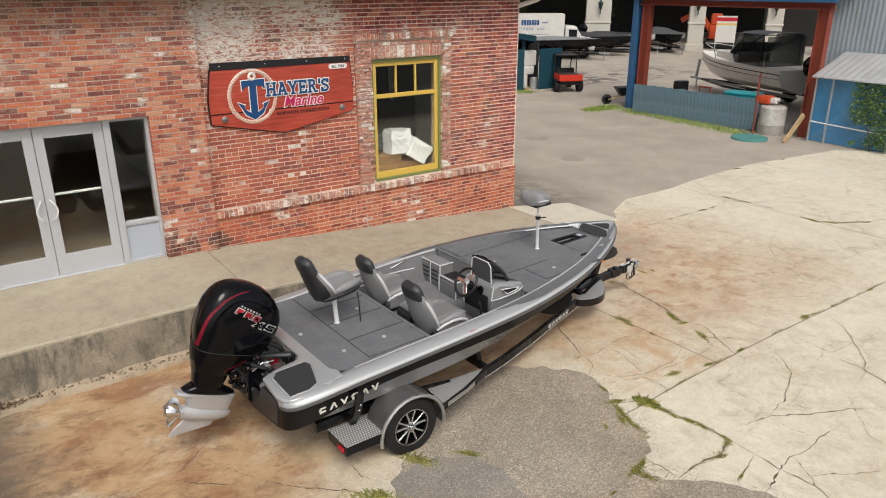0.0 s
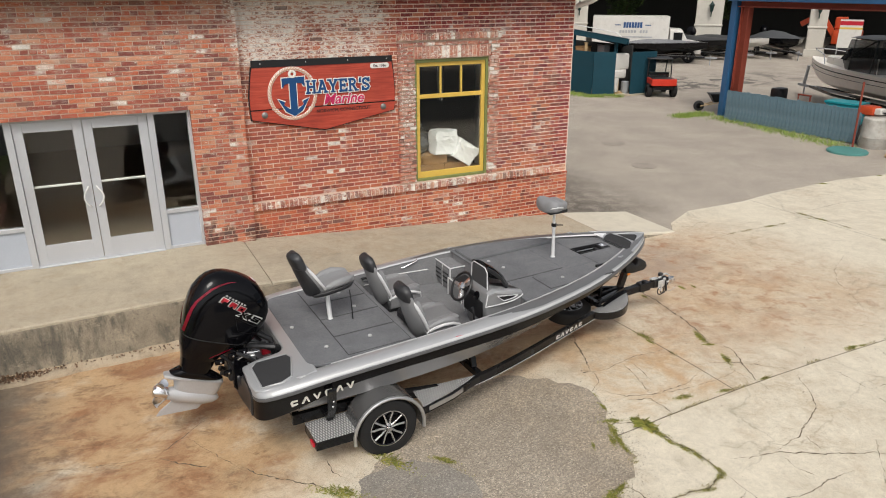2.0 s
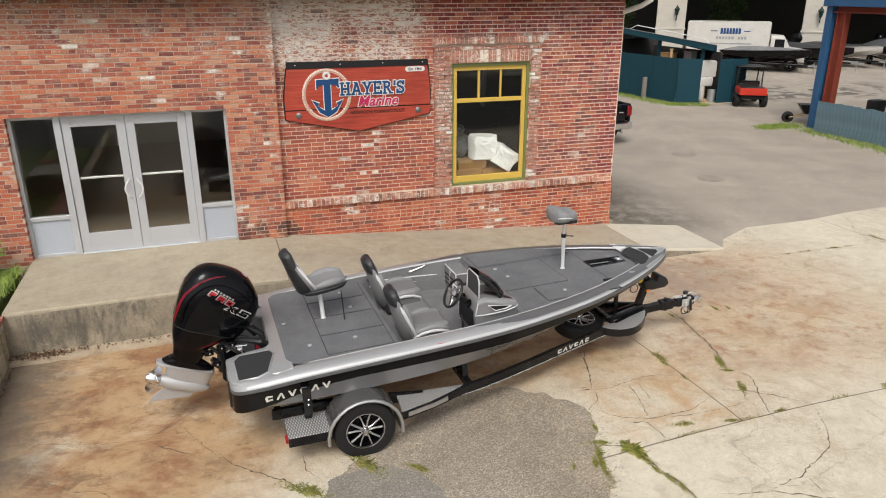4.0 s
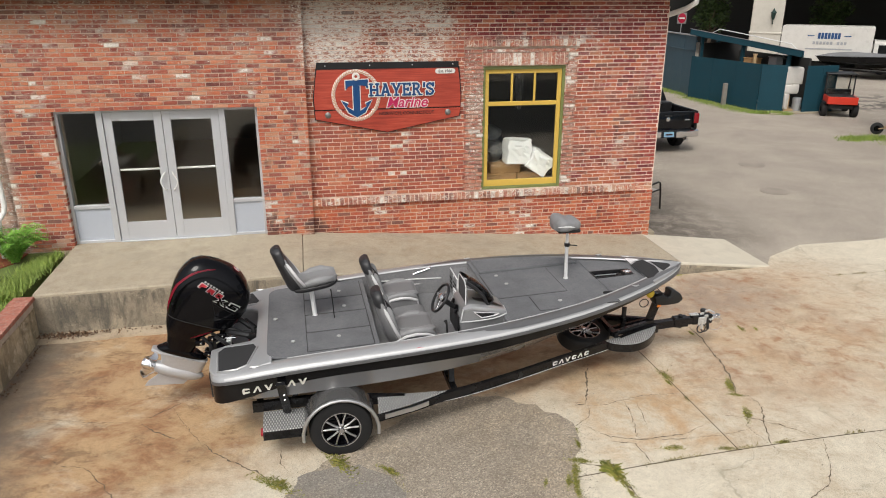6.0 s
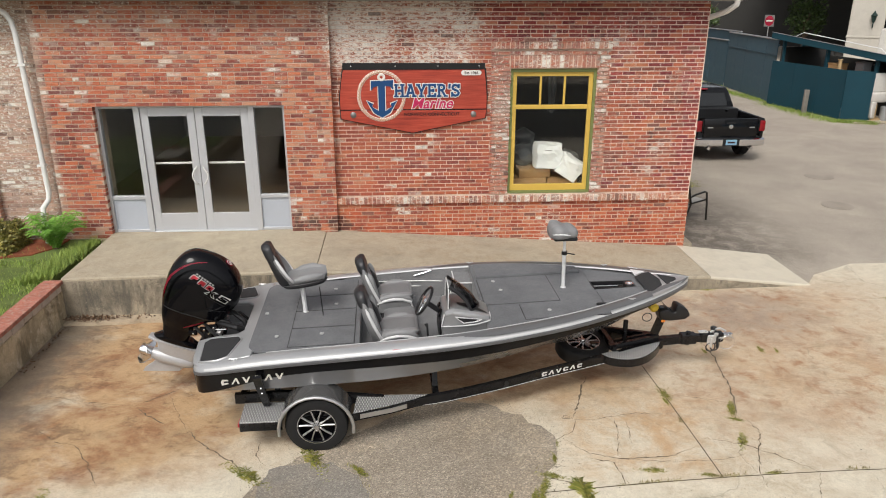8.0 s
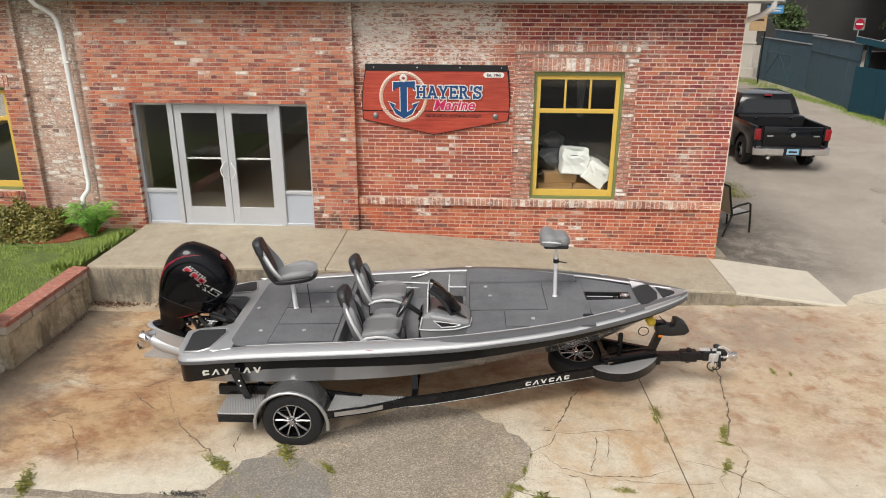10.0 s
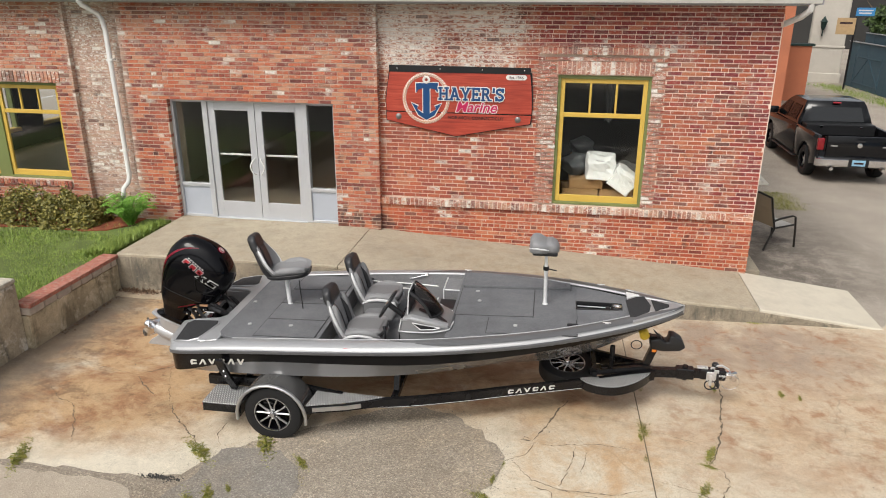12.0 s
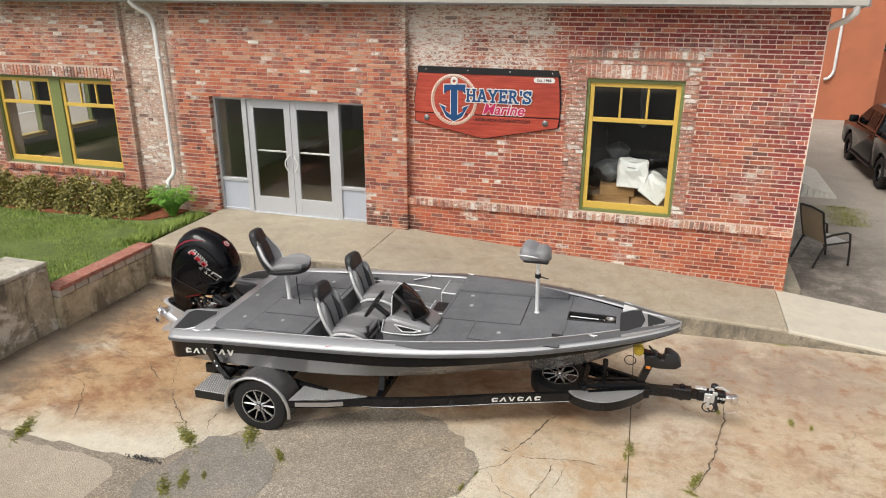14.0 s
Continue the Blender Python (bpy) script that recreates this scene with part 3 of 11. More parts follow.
def sheet(points, lift, step=0.6, near=None):
    """A flat polygon cut into a grid and laid over the yard."""
    bm = bmesh.new()
    bm.faces.new([bm.verts.new((x, y, 0)) for x, y in points])
    xs, ys = [p[0] for p in points], [p[1] for p in points]
    lo, hi = near or (-12, 5)
    for axis, a, b in ((0, max(min(xs), lo), min(max(xs), hi)), (1, max(min(ys), -12), min(max(ys), 0))):
        q = math.ceil(a / step) * step
        while q < b:
            co, no = [0, 0, 0], [0, 0, 0]
            co[axis], no[axis] = q, 1
            bmesh.ops.bisect_plane(bm, geom=bm.verts[:] + bm.edges[:] + bm.faces[:], plane_co=co, plane_no=no)
            q += step
    for v in bm.verts:
        v.co.z = gh(v.co.x, v.co.y) + lift
    bmesh.ops.triangulate(bm, faces=bm.faces)
    return bm


bm = sheet([(-400, -400), (400, -400), (400, 400), (-400, 400)], 0.0)
solid("ground", bm, asphalt_mat, "worn grey-brown asphalt yard running to the horizon", "ground")

# added out of view: a dark street for the windows to reflect
solid("road", sheet([(-60, -26), (60, -26), (60, -11.2), (-60, -11.2)], 0.015), street_mat, "unseen dark asphalt street, added to darken the reflections in the glass", "road")
for y0 in (-2.0, 4.0, 10.0, 16.0):
    solid("road_marking", box(-27.1, -26.95, y0, y0 + 3.0, 0.002, 0.006), white_mat, "worn white lane line on the side street", "road marking")
LAND = [(-10.0, -2.02), (-6.4, -1.9), (0.0, -1.42), (1.66, -1.36)]  # front edge of the landing
apron = thing("pavement", pose(0, 0, 0), "cracked cream concrete apron with rust-brown stains", "pavement", kind="structure")
EDGE = [(-10.0, -2.0), (-6.4, -1.88), (0.0, -1.4), (1.7, -1.33), (2.05, -0.9), (3.0, -0.42), (4.6, -0.42), (5.7, -0.25), (8.3, -0.1), (11.9, -0.55), (13.2, -1.7), (24, -9), (24, -10.4), (-10.2, -10.4), (-10.2, -5.2)]


def clip(points, a, b, c):
    """The part of a polygon where a x + b y <= c."""
    out = []
    for (x0, y0), (x1, y1) in zip(points, points[1:] + points[:1]):
        d0, d1 = a * x0 + b * y0 - c, a * x1 + b * y1 - c
        if d0 <= 0:
            out.append((x0, y0))
        if d0 * d1 < 0:
            u = d0 / (d0 - d1)
            out.append((x0 + u * (x1 - x0), y0 + u * (y1 - y0)))
    return out


GAP = 0.006
for ya, yb, splits in ((-40, -6.2, (-12, 30)), (-6.2, 5, (-12, -1.985, 4.96, 30))):
    for xa, xb in zip(splits, splits[1:]):
        p = clip(clip(EDGE, 1, 0.03, xb - 0.13 - GAP), -1, -0.03, 0.13 - xa - GAP)
        p = clip(clip(p, -0.02, 1, yb - GAP), 0.02, -1, -ya - GAP)
        if len(p) > 2:
            part("slab", sheet(p, 0.012), apron_mat, apron)
bm = sheet([(x, y) for x, y in EDGE], 0.003)
part("joint_bed", bm, crack_mat, apron, "dark soil in the joints between slabs")

PATCH = [(-10.6, -6.22), (-8.6, -6.31), (-7.9, -6.29), (-7.1, -6.28), (-6.66, -6.16), (-6.38, -5.67), (-5.95, -5.3), (-5.11, -4.72), (-4.5, -4.52), (-4.1, -4.66), (-3.7, -4.95), (-3.46, -5.4), (-3.48, -5.8), (-3.68, -6.07), (-3.77, -6.45), (-3.8, -6.63), (-4.03, -6.87), (-4.35, -7.0), (-4.31, -7.13), (-4.13, -7.35), (-3.79, -7.72), (-3.6, -8.1), (-3.5, -10.3), (-10.6, -10.3)]
rng = random.Random(4)


def ragged(points, step, amount):
    """A polygon whose sides are broken and uneven."""
    out = []
    for (x0, y0), (x1, y1) in zip(points, points[1:] + points[:1]):
        n = max(1, int(math.dist((x0, y0), (x1, y1)) / step))
        for i in range(n):
            u = i / n
            out.append((x0 + u * (x1 - x0) + rng.uniform(-amount, amount), y0 + u * (y1 - y0) + rng.uniform(-amount, amount)))
    return out


solid("asphalt_patch", sheet(ragged(PATCH, 0.11, 0.04), 0.020), patch_mat, "grey asphalt patch with rough edges over the concrete", "pavement")
PALE = [(-10.55, -6.42), (-8.6, -6.44), (-7.7, -6.41), (-7.15, -6.42), (-6.95, -6.62), (-7.0, -7.3), (-7.2, -9), (-7.4, -25.8), (-10.55, -25.8)]
solid("worn_strip", sheet(ragged(PALE, 0.12, 0.035), 0.0235), pale_patch_mat, "paler worn strip of asphalt beside the patch", "pavement")
BLOB = [(-6.47, -5.68), (-6.13, -5.58), (-5.82, -5.61), (-5.56, -5.83), (-5.42, -6.14), (-5.47, -6.5), (-5.7, -7.2), (-6.2, -7.4), (-6.7, -6.6), (-6.56, -6.2)]
solid("asphalt_repair", sheet(ragged(BLOB, 0.1, 0.028), 0.027), dark_patch_mat, "darker small asphalt repair over the patch", "pavement")



def crack(width, *line):
    """A ragged soil-filled crack through the slab along a few corners."""
    CRACKS.append(line)
    bm = bmesh.new()
    pts = []
    for (x0, y0), (x1, y1) in zip(line, line[1:]):
        n = max(2, int(math.dist((x0, y0), (x1, y1)) / 0.032))
        pts += [(x0 + (x1 - x0) * i / n + rng.gauss(0, 0.005) + 0.022 * noise.noise(Vector((x0 + 5.1 * i / n, y0, 1.7))), y0 + (y1 - y0) * i / n + rng.gauss(0, 0.005) + 0.022 * noise.noise(Vector((x0, y0 + 5.1 * i / n, 8.3)))) for i in range(n)]
    pts.append(line[-1])
    last = None
    for i, (x, y) in enumerate(pts):
        taper = min(1.0, 0.25 + 3.0 * min(i, len(pts) - 1 - i) / len(pts))
        w = width * taper * (0.3 + 1.3 * rng.random() ** 2)
        a, b = pts[max(i - 1, 0)], pts[min(i + 1, len(pts) - 1)]
        d = Vector((b[1] - a[1], a[0] - b[0])).normalized() * w
        z = gh(x, y) + 0.0165
        pair = bm.verts.new((x + d.x, y + d.y, z)), bm.verts.new((x - d.x, y - d.y, z))
        if last:
            bm.faces.new((last[0], last[1], pair[1], pair[0]))
        last = pair
    part("crack", bm, crack_mat, apron, "soil-filled crack in the concrete")


CRACKS = []
WIDE, FINE, HAIR = 0.0092, 0.0056, 0.0030
# in front of the bow
crack(WIDE, (-0.96, -3.0), (-0.97, -3.8), (-1.04, -4.1), (-1.1, -4.5), (-1.2, -4.87), (-1.32, -5.2), (-1.36, -5.26))
crack(FINE, (-1.36, -5.26), (-1.23, -5.33), (-1.22, -5.56), (-1.38, -5.85), (-1.53, -6.2), (-1.56, -6.42))
crack(FINE, (-1.98, -5.56), (-1.68, -5.66), (-1.46, -5.75), (-1.17, -5.99), (-0.94, -6.22))
crack(HAIR, (-1.91, -4.68), (-1.21, -4.97))
crack(HAIR, (4.06, -3.51), (3.13, -3.9), (2.66, -4.15), (2.21, -4.56), (1.95, -4.98), (1.69, -5.33), (1.26, -5.75))
crack(HAIR, (1.26, -5.75), (1.07, -5.76), (0.82, -5.63), (0.36, -5.44))
crack(HAIR, (-1.45, -5.64), (-1.6, -5.9), (-1.56, -6.2))
# along the bow side of the patch
crack(WIDE, (-2.76, -4.14), (-2.9, -4.42), (-2.97, -4.66), (-3.08, -4.9), (-3.16, -5.07))
crack(WIDE, (-3.16, -5.07), (-3.24, -5.0), (-3.26, -5.06), (-3.14, -5.1))
crack(FINE, (-3.14, -5.1), (-3.17, -5.23), (-3.22, -5.33), (-3.44, -5.46))
crack(FINE, (-3.14, -5.1), (-2.94, -5.14), (-2.7, -5.08), (-2.4, -5.05), (-2.02, -5.1))
crack(FINE, (-2.7, -5.08), (-2.73, -5.36), (-2.8, -5.61), (-2.87, -5.85))
crack(FINE, (-3.34, -5.46), (-3.14, -5.73), (-2.87, -5.85), (-2.35, -5.87), (-2.03, -5.75))
crack(FINE, (-3.21, -5.79), (-2.93, -5.9), (-2.91, -6.1), (-2.91, -6.25))
crack(HAIR, (-2.87, -5.85), (-2.44, -5.94), (-1.79, -5.97), (-1.56, -5.91))
crack(HAIR, (-2.58, -5.16), (-2.61, -5.37), (-2.66, -5.61))
# the broken slab beside the patch
crack(WIDE, (-3.67, -6.07), (-3.29, -6.2), (-3.3, -6.42), (-3.26, -6.66), (-3.19, -6.9), (-3.19, -7.22))
crack(FINE, (-3.19, -7.22), (-3.19, -7.56), (-3.18, -7.65), (-3.21, -7.85), (-2.93, -7.81), (-2.72, -7.85), (-2.37, -7.8), (-1.95, -7.82))
crack(WIDE, (-3.2, -7.26), (-3.47, -7.36), (-3.75, -7.32), (-3.97, -7.32), (-4.13, -7.33))
crack(FINE, (-4.11, -7.32), (-4.12, -7.09), (-4.17, -6.93))
crack(FINE, (-3.21, -7.57), (-3.4, -7.63), (-3.61, -7.69), (-3.73, -7.73))
crack(WIDE, (-3.21, -7.85), (-3.39, -7.91), (-3.57, -7.96))
crack(FINE, (-2.91, -7.83), (-3.01, -7.98), (-3.06, -8.1), (-3.16, -8.2), (-3.3, -8.6))
crack(FINE, (-3.21, -7.85), (-3.17, -8.01), (-3.16, -8.35))
crack(FINE, (-3.04, -8.09), (-2.81, -8.22), (-2.74, -8.29), (-2.38, -8.45))
crack(FINE, (-2.99, -7.13), (-2.78, -7.2), (-2.46, -7.27), (-2.25, -7.38), (-1.99, -7.53), (-1.59, -7.71), (-1.23, -7.91))
crack(FINE, (-2.45, -7.26), (-2.2, -7.21), (-1.97, -7.18), (-1.9, -7.12), (-1.65, -7.03), (-1.38, -6.9), (-1.2, -6.7), (-0.94, -6.25))
crack(HAIR, (-1.97, -7.21), (-2.0, -7.54))
crack(HAIR, (-2.45, -7.33), (-2.48, -7.54), (-2.39, -7.75))
crack(HAIR, (-0.41, -6.3), (-0.45, -6.6), (-0.47, -6.92), (-0.1, -6.95), (0.11, -6.92))
crack(FINE, (0.65, -6.25), (0.45, -6.64), (0.11, -6.92), (-0.07, -7.09), (-0.31, -7.28), (-0.6, -7.42), (-0.91, -7.5))
crack(WIDE, (-0.55, -7.04), (-0.52, -7.31), (-0.62, -7.65), (-0.8, -8.1))
crack(HAIR, (-1.3, -7.56), (-1.65, -7.87), (-1.9, -8.08), (-1.94, -8.4))
# far edge of the apron
crack(HAIR, (0.9, -1.98), (2.5, -1.95), (3.73, -1.95), (4.9, -1.97))
crack(WIDE, (4.96, -1.2), (4.96, -1.75), (5.04, -2.53), (5.02, -3.3))
crack(WIDE, (5.06, -3.3), (4.91, -3.75), (5.17, -4.08), (5.77, -4.41), (7.2, -4.9))
crack(FINE, (5.0, -1.6), (6.6, -1.5), (8.4, -1.9))
crack(HAIR, (6.6, -1.5), (7.0, -3.0), (6.6, -4.6))
# the rust-stained yard behind the engine
crack(WIDE, (-7.45, -4.98), (-7.34, -5.14), (-7.12, -5.34), (-6.89, -5.52), (-6.76, -5.67))
crack(FINE, (-6.65, -5.2), (-6.64, -5.46), (-6.52, -5.6))
crack(FINE, (-8.23, -4.44), (-8.0, -4.66), (-7.72, -4.87))
crack(FINE, (-8.23, -4.44), (-7.91, -4.18), (-7.66, -3.95))
crack(HAIR, (-9.45, -4.13), (-8.89, -4.31), (-8.23, -4.44))
crack(FINE, (-9.13, -4.89), (-8.84, -5.13), (-8.59, -5.2), (-8.3, -5.6), (-8.11, -5.9))
crack(HAIR, (-7.91, -4.18), (-7.69, -4.61), (-7.46, -5.01))

# ---- landing, retaining walls, lawn ----


def land_z(x):
    return float(np.interp(x, [-6.6, 0.0, 1.72], [0.68, 0.236, 0.022]))


landing = thing("pavement_landing", pose(0, 0, 0), "stained concrete landing sloping down along the brick wall", "pavement", kind="structure")


def land_piece(xa, xb, back, name, mat, inset=0.006):
    xs = [xa + inset] + [x for x in (-9, -8, -7, -6.6, -5, -3, -1.5) if xa < x < xb] + [xb - inset]

    def front(x):
        return float(np.interp(x, [p[0] for p in LAND], [p[1] for p in LAND]))

    rings = [[(x, front(x), -0.2), (x, front(x), land_z(x) - 0.02), (x, front(x) + 0.02, land_z(x)), (x, back, land_z(x)), (x, back, -0.2)] for x in xs]
    return part(name, loft(rings), mat, landing)


land_piece(-10.0, -6.35, 0.6, "slab", [walk_mat])
land_piece(-6.35, -0.02, 0.6, "slab", [walk_mat])
land_piece(-0.02, 1.74, 0.12, "slab", [surf("new_concrete", (0.56, 0.51, 0.41), 0.9, var=0.1, coarse=1.2, fine=90, dirt=0.2)])
# the face of the landing is old, dark concrete
bm = bmesh.new()
xs = [-10.0, -8.5, -7, -6.4, -5, -3, -1.5, -0.4, 0.0, 0.9, 1.66]
fr = [float(np.interp(x, [p[0] for p in LAND], [p[1] for p in LAND])) for x in xs]
loft([[(x, f - 0.015, -0.1), (x, f - 0.015, land_z(x) - 0.045), (x, f + 0.01, land_z(x) - 0.045), (x, f + 0.01, -0.1)] for x, f in zip(xs, fr)], bm)
solid("retaining_wall", bm, old_wall_mat, "dark weathered concrete face of the landing", "wall")

ledge_mat = concrete_material("footing_concrete", (0.42, 0.34, 0.24), 0.0, 0.0, 0.6, (0.13, 0.10, 0.07))
xs = [-9.99 + 0.12 * i for i in range(24)]
rows = []
for x in xs:
    f = float(np.interp(x, [p[0] for p in LAND], [p[1] for p in LAND])) - 0.016
    wide = (0.2 + rng.uniform(-0.025, 0.025)) * min(1.0, (-7.0 - x) / 0.5)
    high = 0.065 + rng.uniform(-0.012, 0.012)
    rows.append([(x, f, -0.02), (x, f, high + 0.015), (x, f - wide * 0.55, high), (x, f - wide * 0.9, high * 0.75), (x, f - wide, -0.02)])
solid("footing_ledge", loft(rows), ledge_mat, "crumbling pale concrete footing along the landing", "pavement")

lawn_mat = surf("lawn_soil", (0.11, 0.15, 0.035), 0.95, var=0.45, coarse=3, fine=40, bump=0.5, depth=0.02)
LAWN_Z = 0.60
solid("lawn_ground", box(-19, -10.21, -9, 0.05, -0.1, LAWN_Z), lawn_mat, "raised lawn soil behind a low wall", "ground")
side_wall = thing("garden_wall", pose(0, 0, 0), "low concrete garden wall with a red brick coping", "wall", kind="structure")
low_wall_mat = stained_wall_material("garden_wall_concrete", (0.50, 0.42, 0.285), (0.17, 0.14, 0.09), (0.66, 0.58, 0.44))
part("wall_body", box(-10.22, -10.0, -4.05, -2.02, -0.2, 0.488, 0.01), low_wall_mat, side_wall)
part("wall_body", box(-10.22, -10.0, -12.0, -5.2, -0.2, 0.53, 0.01), low_wall_mat, side_wall)
coping_mat = surf("coping_brick", (0.36, 0.135, 0.095), 0.85, dirt=0.7, dirt_col=(0.44, 0.36, 0.30), var=0.4, coarse=9, bump=0.4)
block_mat = surf("grey_block", (0.47, 0.41, 0.345), 0.9, var=0.25, coarse=5, bump=0.4)
y = -4.03
while y < -2.06:
    w = 0.205 + rng.uniform(-0.01, 0.01)
    part("brick", box(-10.23 + rng.uniform(-0.006, 0.006), -9.965, y, min(y + w, -2.03), 0.605, 0.665, 0.006), coping_mat, side_wall)
    y += w + 0.008
y = -4.03
while y < -2.1:
    w = 0.27 + rng.uniform(-0.06, 0.06)
    part("block", box(-10.2, -9.985 + rng.uniform(-0.010, 0.006), y, min(y + w, -2.03) - 0.014, 0.49 + rng.uniform(0, 0.012), 0.602, 0.014), block_mat, side_wall)
    y += w + 0.006
pillar = thing("gate_pillar", pose(-10.28, -4.62, 0), "mottled old concrete pillar with loose bricks on its cap", "pillar", kind="structure")
part("shaft", box(-0.55, 0.19, -0.56, 0.57, -0.1, 0.98, 0.02), stained_wall_material("pillar_concrete", (0.42, 0.36, 0.26), (0.085, 0.078, 0.062), (0.76, 0.72, 0.63)), pillar)
part("cap", box(-0.555, 0.195, -0.565, 0.575, 0.982, 1.05, 0.025, seg=2), stained_wall_material("lichen_concrete", (0.50, 0.46, 0.38), (0.20, 0.18, 0.14), (0.70, 0.67, 0.60)), pillar, "pale worn concrete cap")
part("brick", box(-0.5, -0.28, -0.5, -0.3, 1.062, 1.12, 0.008), coping_mat, pillar)
part("brick", box(-0.25, -0.04, -0.53, -0.43, 1.062, 1.12, 0.008), coping_mat, pillar)

# ---- the brick building ----
CORNER = 0.09
DOOR = (-9.99, -6.93, 0.66, 2.85)
WIN = (-3.18, -1.71, 1.25, 3.40)
LWIN = (-15.08, -12.12, 1.27, 3.08)


def wall_with_holes(name, x0, x1, z0, z1, y0, y1, holes, mat, label):
    xs = sorted({x0, x1, *(v for h in holes for v in h[:2])})
    zs = sorted({z0, z1, *(v for h in holes for v in h[2:])})
    bm = bmesh.new()
    for xa, xb in zip(xs, xs[1:]):
        for za, zb in zip(zs, zs[1:]):
            mx, mz = (xa + xb) / 2, (za + zb) / 2
            if not any(h[0] < mx < h[1] and h[2] < mz < h[3] for h in holes):
                box(xa, xb, y0, y1, za, zb, bm=bm)
    bmesh.ops.remove_doubles(bm, verts=bm.verts, dist=1e-4)
    seen, twin = {}, []
    for f in bm.faces:
        key = tuple(round(c, 3) for c in f.calc_center_median())
        if key in seen:
            twin += [f, seen[key]]
        seen[key] = f
    bmesh.ops.delete(bm, geom=list(set(twin)), context="FACES")
    return solid(name, bm, mat, label, "wall")


J = 0.006  # depth of the joints
wall_a = wall_with_holes("wall_front_1", -17.7, -11.76, 0.2, 4.56, J, 0.5, [LWIN], mortar_mat, "old red brick wall with a wide green-framed window")
wall_b = wall_with_holes("wall_front_2", -11.76, -10.75, 0.2, 4.56, 0.1 + J, 0.5, [], mortar_mat, "recessed strip of pale washed brick")
wall_c = wall_with_holes("wall_front_3", -10.75, -6.15, 0.2, 4.56, J, 0.5, [DOOR], mortar_mat, "old red brick wall round glazed entrance doors")
wall_d = wall_with_holes("wall_front_4", -6.15, CORNER, 1.12, 4.56, 0.15 + J, 0.5, [WIN], mortar_mat, "recessed red brick panel with whitewash remains")
wall_e = wall_with_holes("wall_front_5", -6.15, CORNER, -0.1, 1.12, 0.09 + J, 0.5, [], mortar_mat, "bright orange-red brick plinth under a sill course")
solid("wall_east", box(CORNER - 0.4, CORNER, 0.5, 13.0, -0.2, 4.56), white_mat, "white-painted side wall of the brick building", "wall")
solid("wall_back", box(-17.7, CORNER - 0.4, 9.0, 9.3, -0.2, 4.56), inside_mat, "plain back wall of the shop room", "wall")
west = bmesh.new()
WEST = ((1.15, 3.42), (4.14, 5.2), (6.1, 8.2))  # window openings in the end wall
ys = [0.5] + [v for q in WEST for v in q] + [9.0]
for a, b in zip(ys[0::2], ys[1::2]):
    box(-17.7, -17.45, a, b, -0.2, 4.56, bm=west)
for a, b in WEST:
    box(-17.7, -17.45, a, b, -0.2, 1.12, bm=west)
    box(-17.7, -17.45, a, b, 3.0, 4.56, bm=west)
solid("wall_west", west, room_shade_mat, "end wall of the shop with wide street windows, near-black for the unlit room", "wall")
for a, b in WEST:
    street_win = thing("window_street", pose(0, 0, 0), "ochre-framed window towards the street in the end wall", "window", kind="structure")
    part("frame_sill", box(-17.62, -17.40, a, b, 1.124, 1.22, 0.006), ochre_mat, street_win)
    part("frame_head", box(-17.62, -17.48, a, b, 2.92, 2.996, 0.006), ochre_mat, street_win)
    for y in (a, b - 0.07):
        part("frame_side", box(-17.62, -17.48, y, y + 0.07, 1.222, 2.918, 0.006), green_mat, street_win)
solid("floor", box(-17.45, CORNER - 0.4, 0.5, 9.0, 0.5, 0.66), inside_floor_mat, "dark worn shop floor", "floor")
solid("ceiling", box(-17.45, CORNER - 0.4, 0.5, 9.0, 3.7, 3.85), inside_mat, "plain dark shop ceiling", "ceiling")
solid("wall_inner", box(-11.4, -11.2, 0.5, 9.0, 0.66, 3.7), inside_mat, "plain partition inside the shop", "wall")
# added partition: stops light from behind so the window looks into darkness
solid("shade_partition", box(-5.75, CORNER - 0.4, 3.2, 3.35, 0.66, 3.7), room_shade_mat, "added near-black partition that keeps the room behind the window dark", "wall")
solid("wall_inner_2", box(-5.9, -5.75, 0.5, 9.0, 0.66, 3.7), inside_mat, "plain partition inside the shop", "wall")
bm = bmesh.new()
loft([[(x, -0.40, 4.59), (x, 5.5, 6.67), (x, 13, 4.97), (x, 13, 4.87), (x, 5.5, 6.57), (x, -0.40, 4.49)] for x in (-18.2, 0.45)], bm)
solid("roof", bm, surf("roof_sheet", (0.30, 0.30, 0.31), 0.6, 0.3, var=0.12), "low-pitched grey roof over the brick building", "roof")
solid("soffit", box(-18.2, 0.4, -0.33, 0.3, 4.47, 4.53), wood_dark_mat, "painted soffit under the eaves", "trim")
solid("trim_corner", loft([[(0.089 + 0.003 * math.sin(z * 9), 0.1445, z), (0.102, 0.1445, z), (0.102, 0.2, z), (0.089, 0.2, z)] for z in [0.9 + 0.15 * i for i in range(24)]]), mortar_mat, "thin pale pointing down the corner of the brickwork", "trim")
gutter = thing("trim_gutter", pose(0, 0, 0), "white metal eaves gutter and fascia", "gutter", kind="structure")
bm = bmesh.new()
prof = [(-0.34, 4.42), (-0.42, 4.44), (-0.45, 4.50), (-0.45, 4.545), (-0.47, 4.55), (-0.47, 4.565), (-0.43, 4.565), (-0.43, 4.47), (-0.34, 4.47)]
loft([[(x, y, z + 0.07) for y, z in prof] for x in (-18.2, 0.42)], bm)
part("gutter_channel", bm, white_mat, gutter, smooth=False)
pipe = thing("downpipe", pose(0, 0, 0), "white metal downpipe fixed to the brick wall", "downpipe")
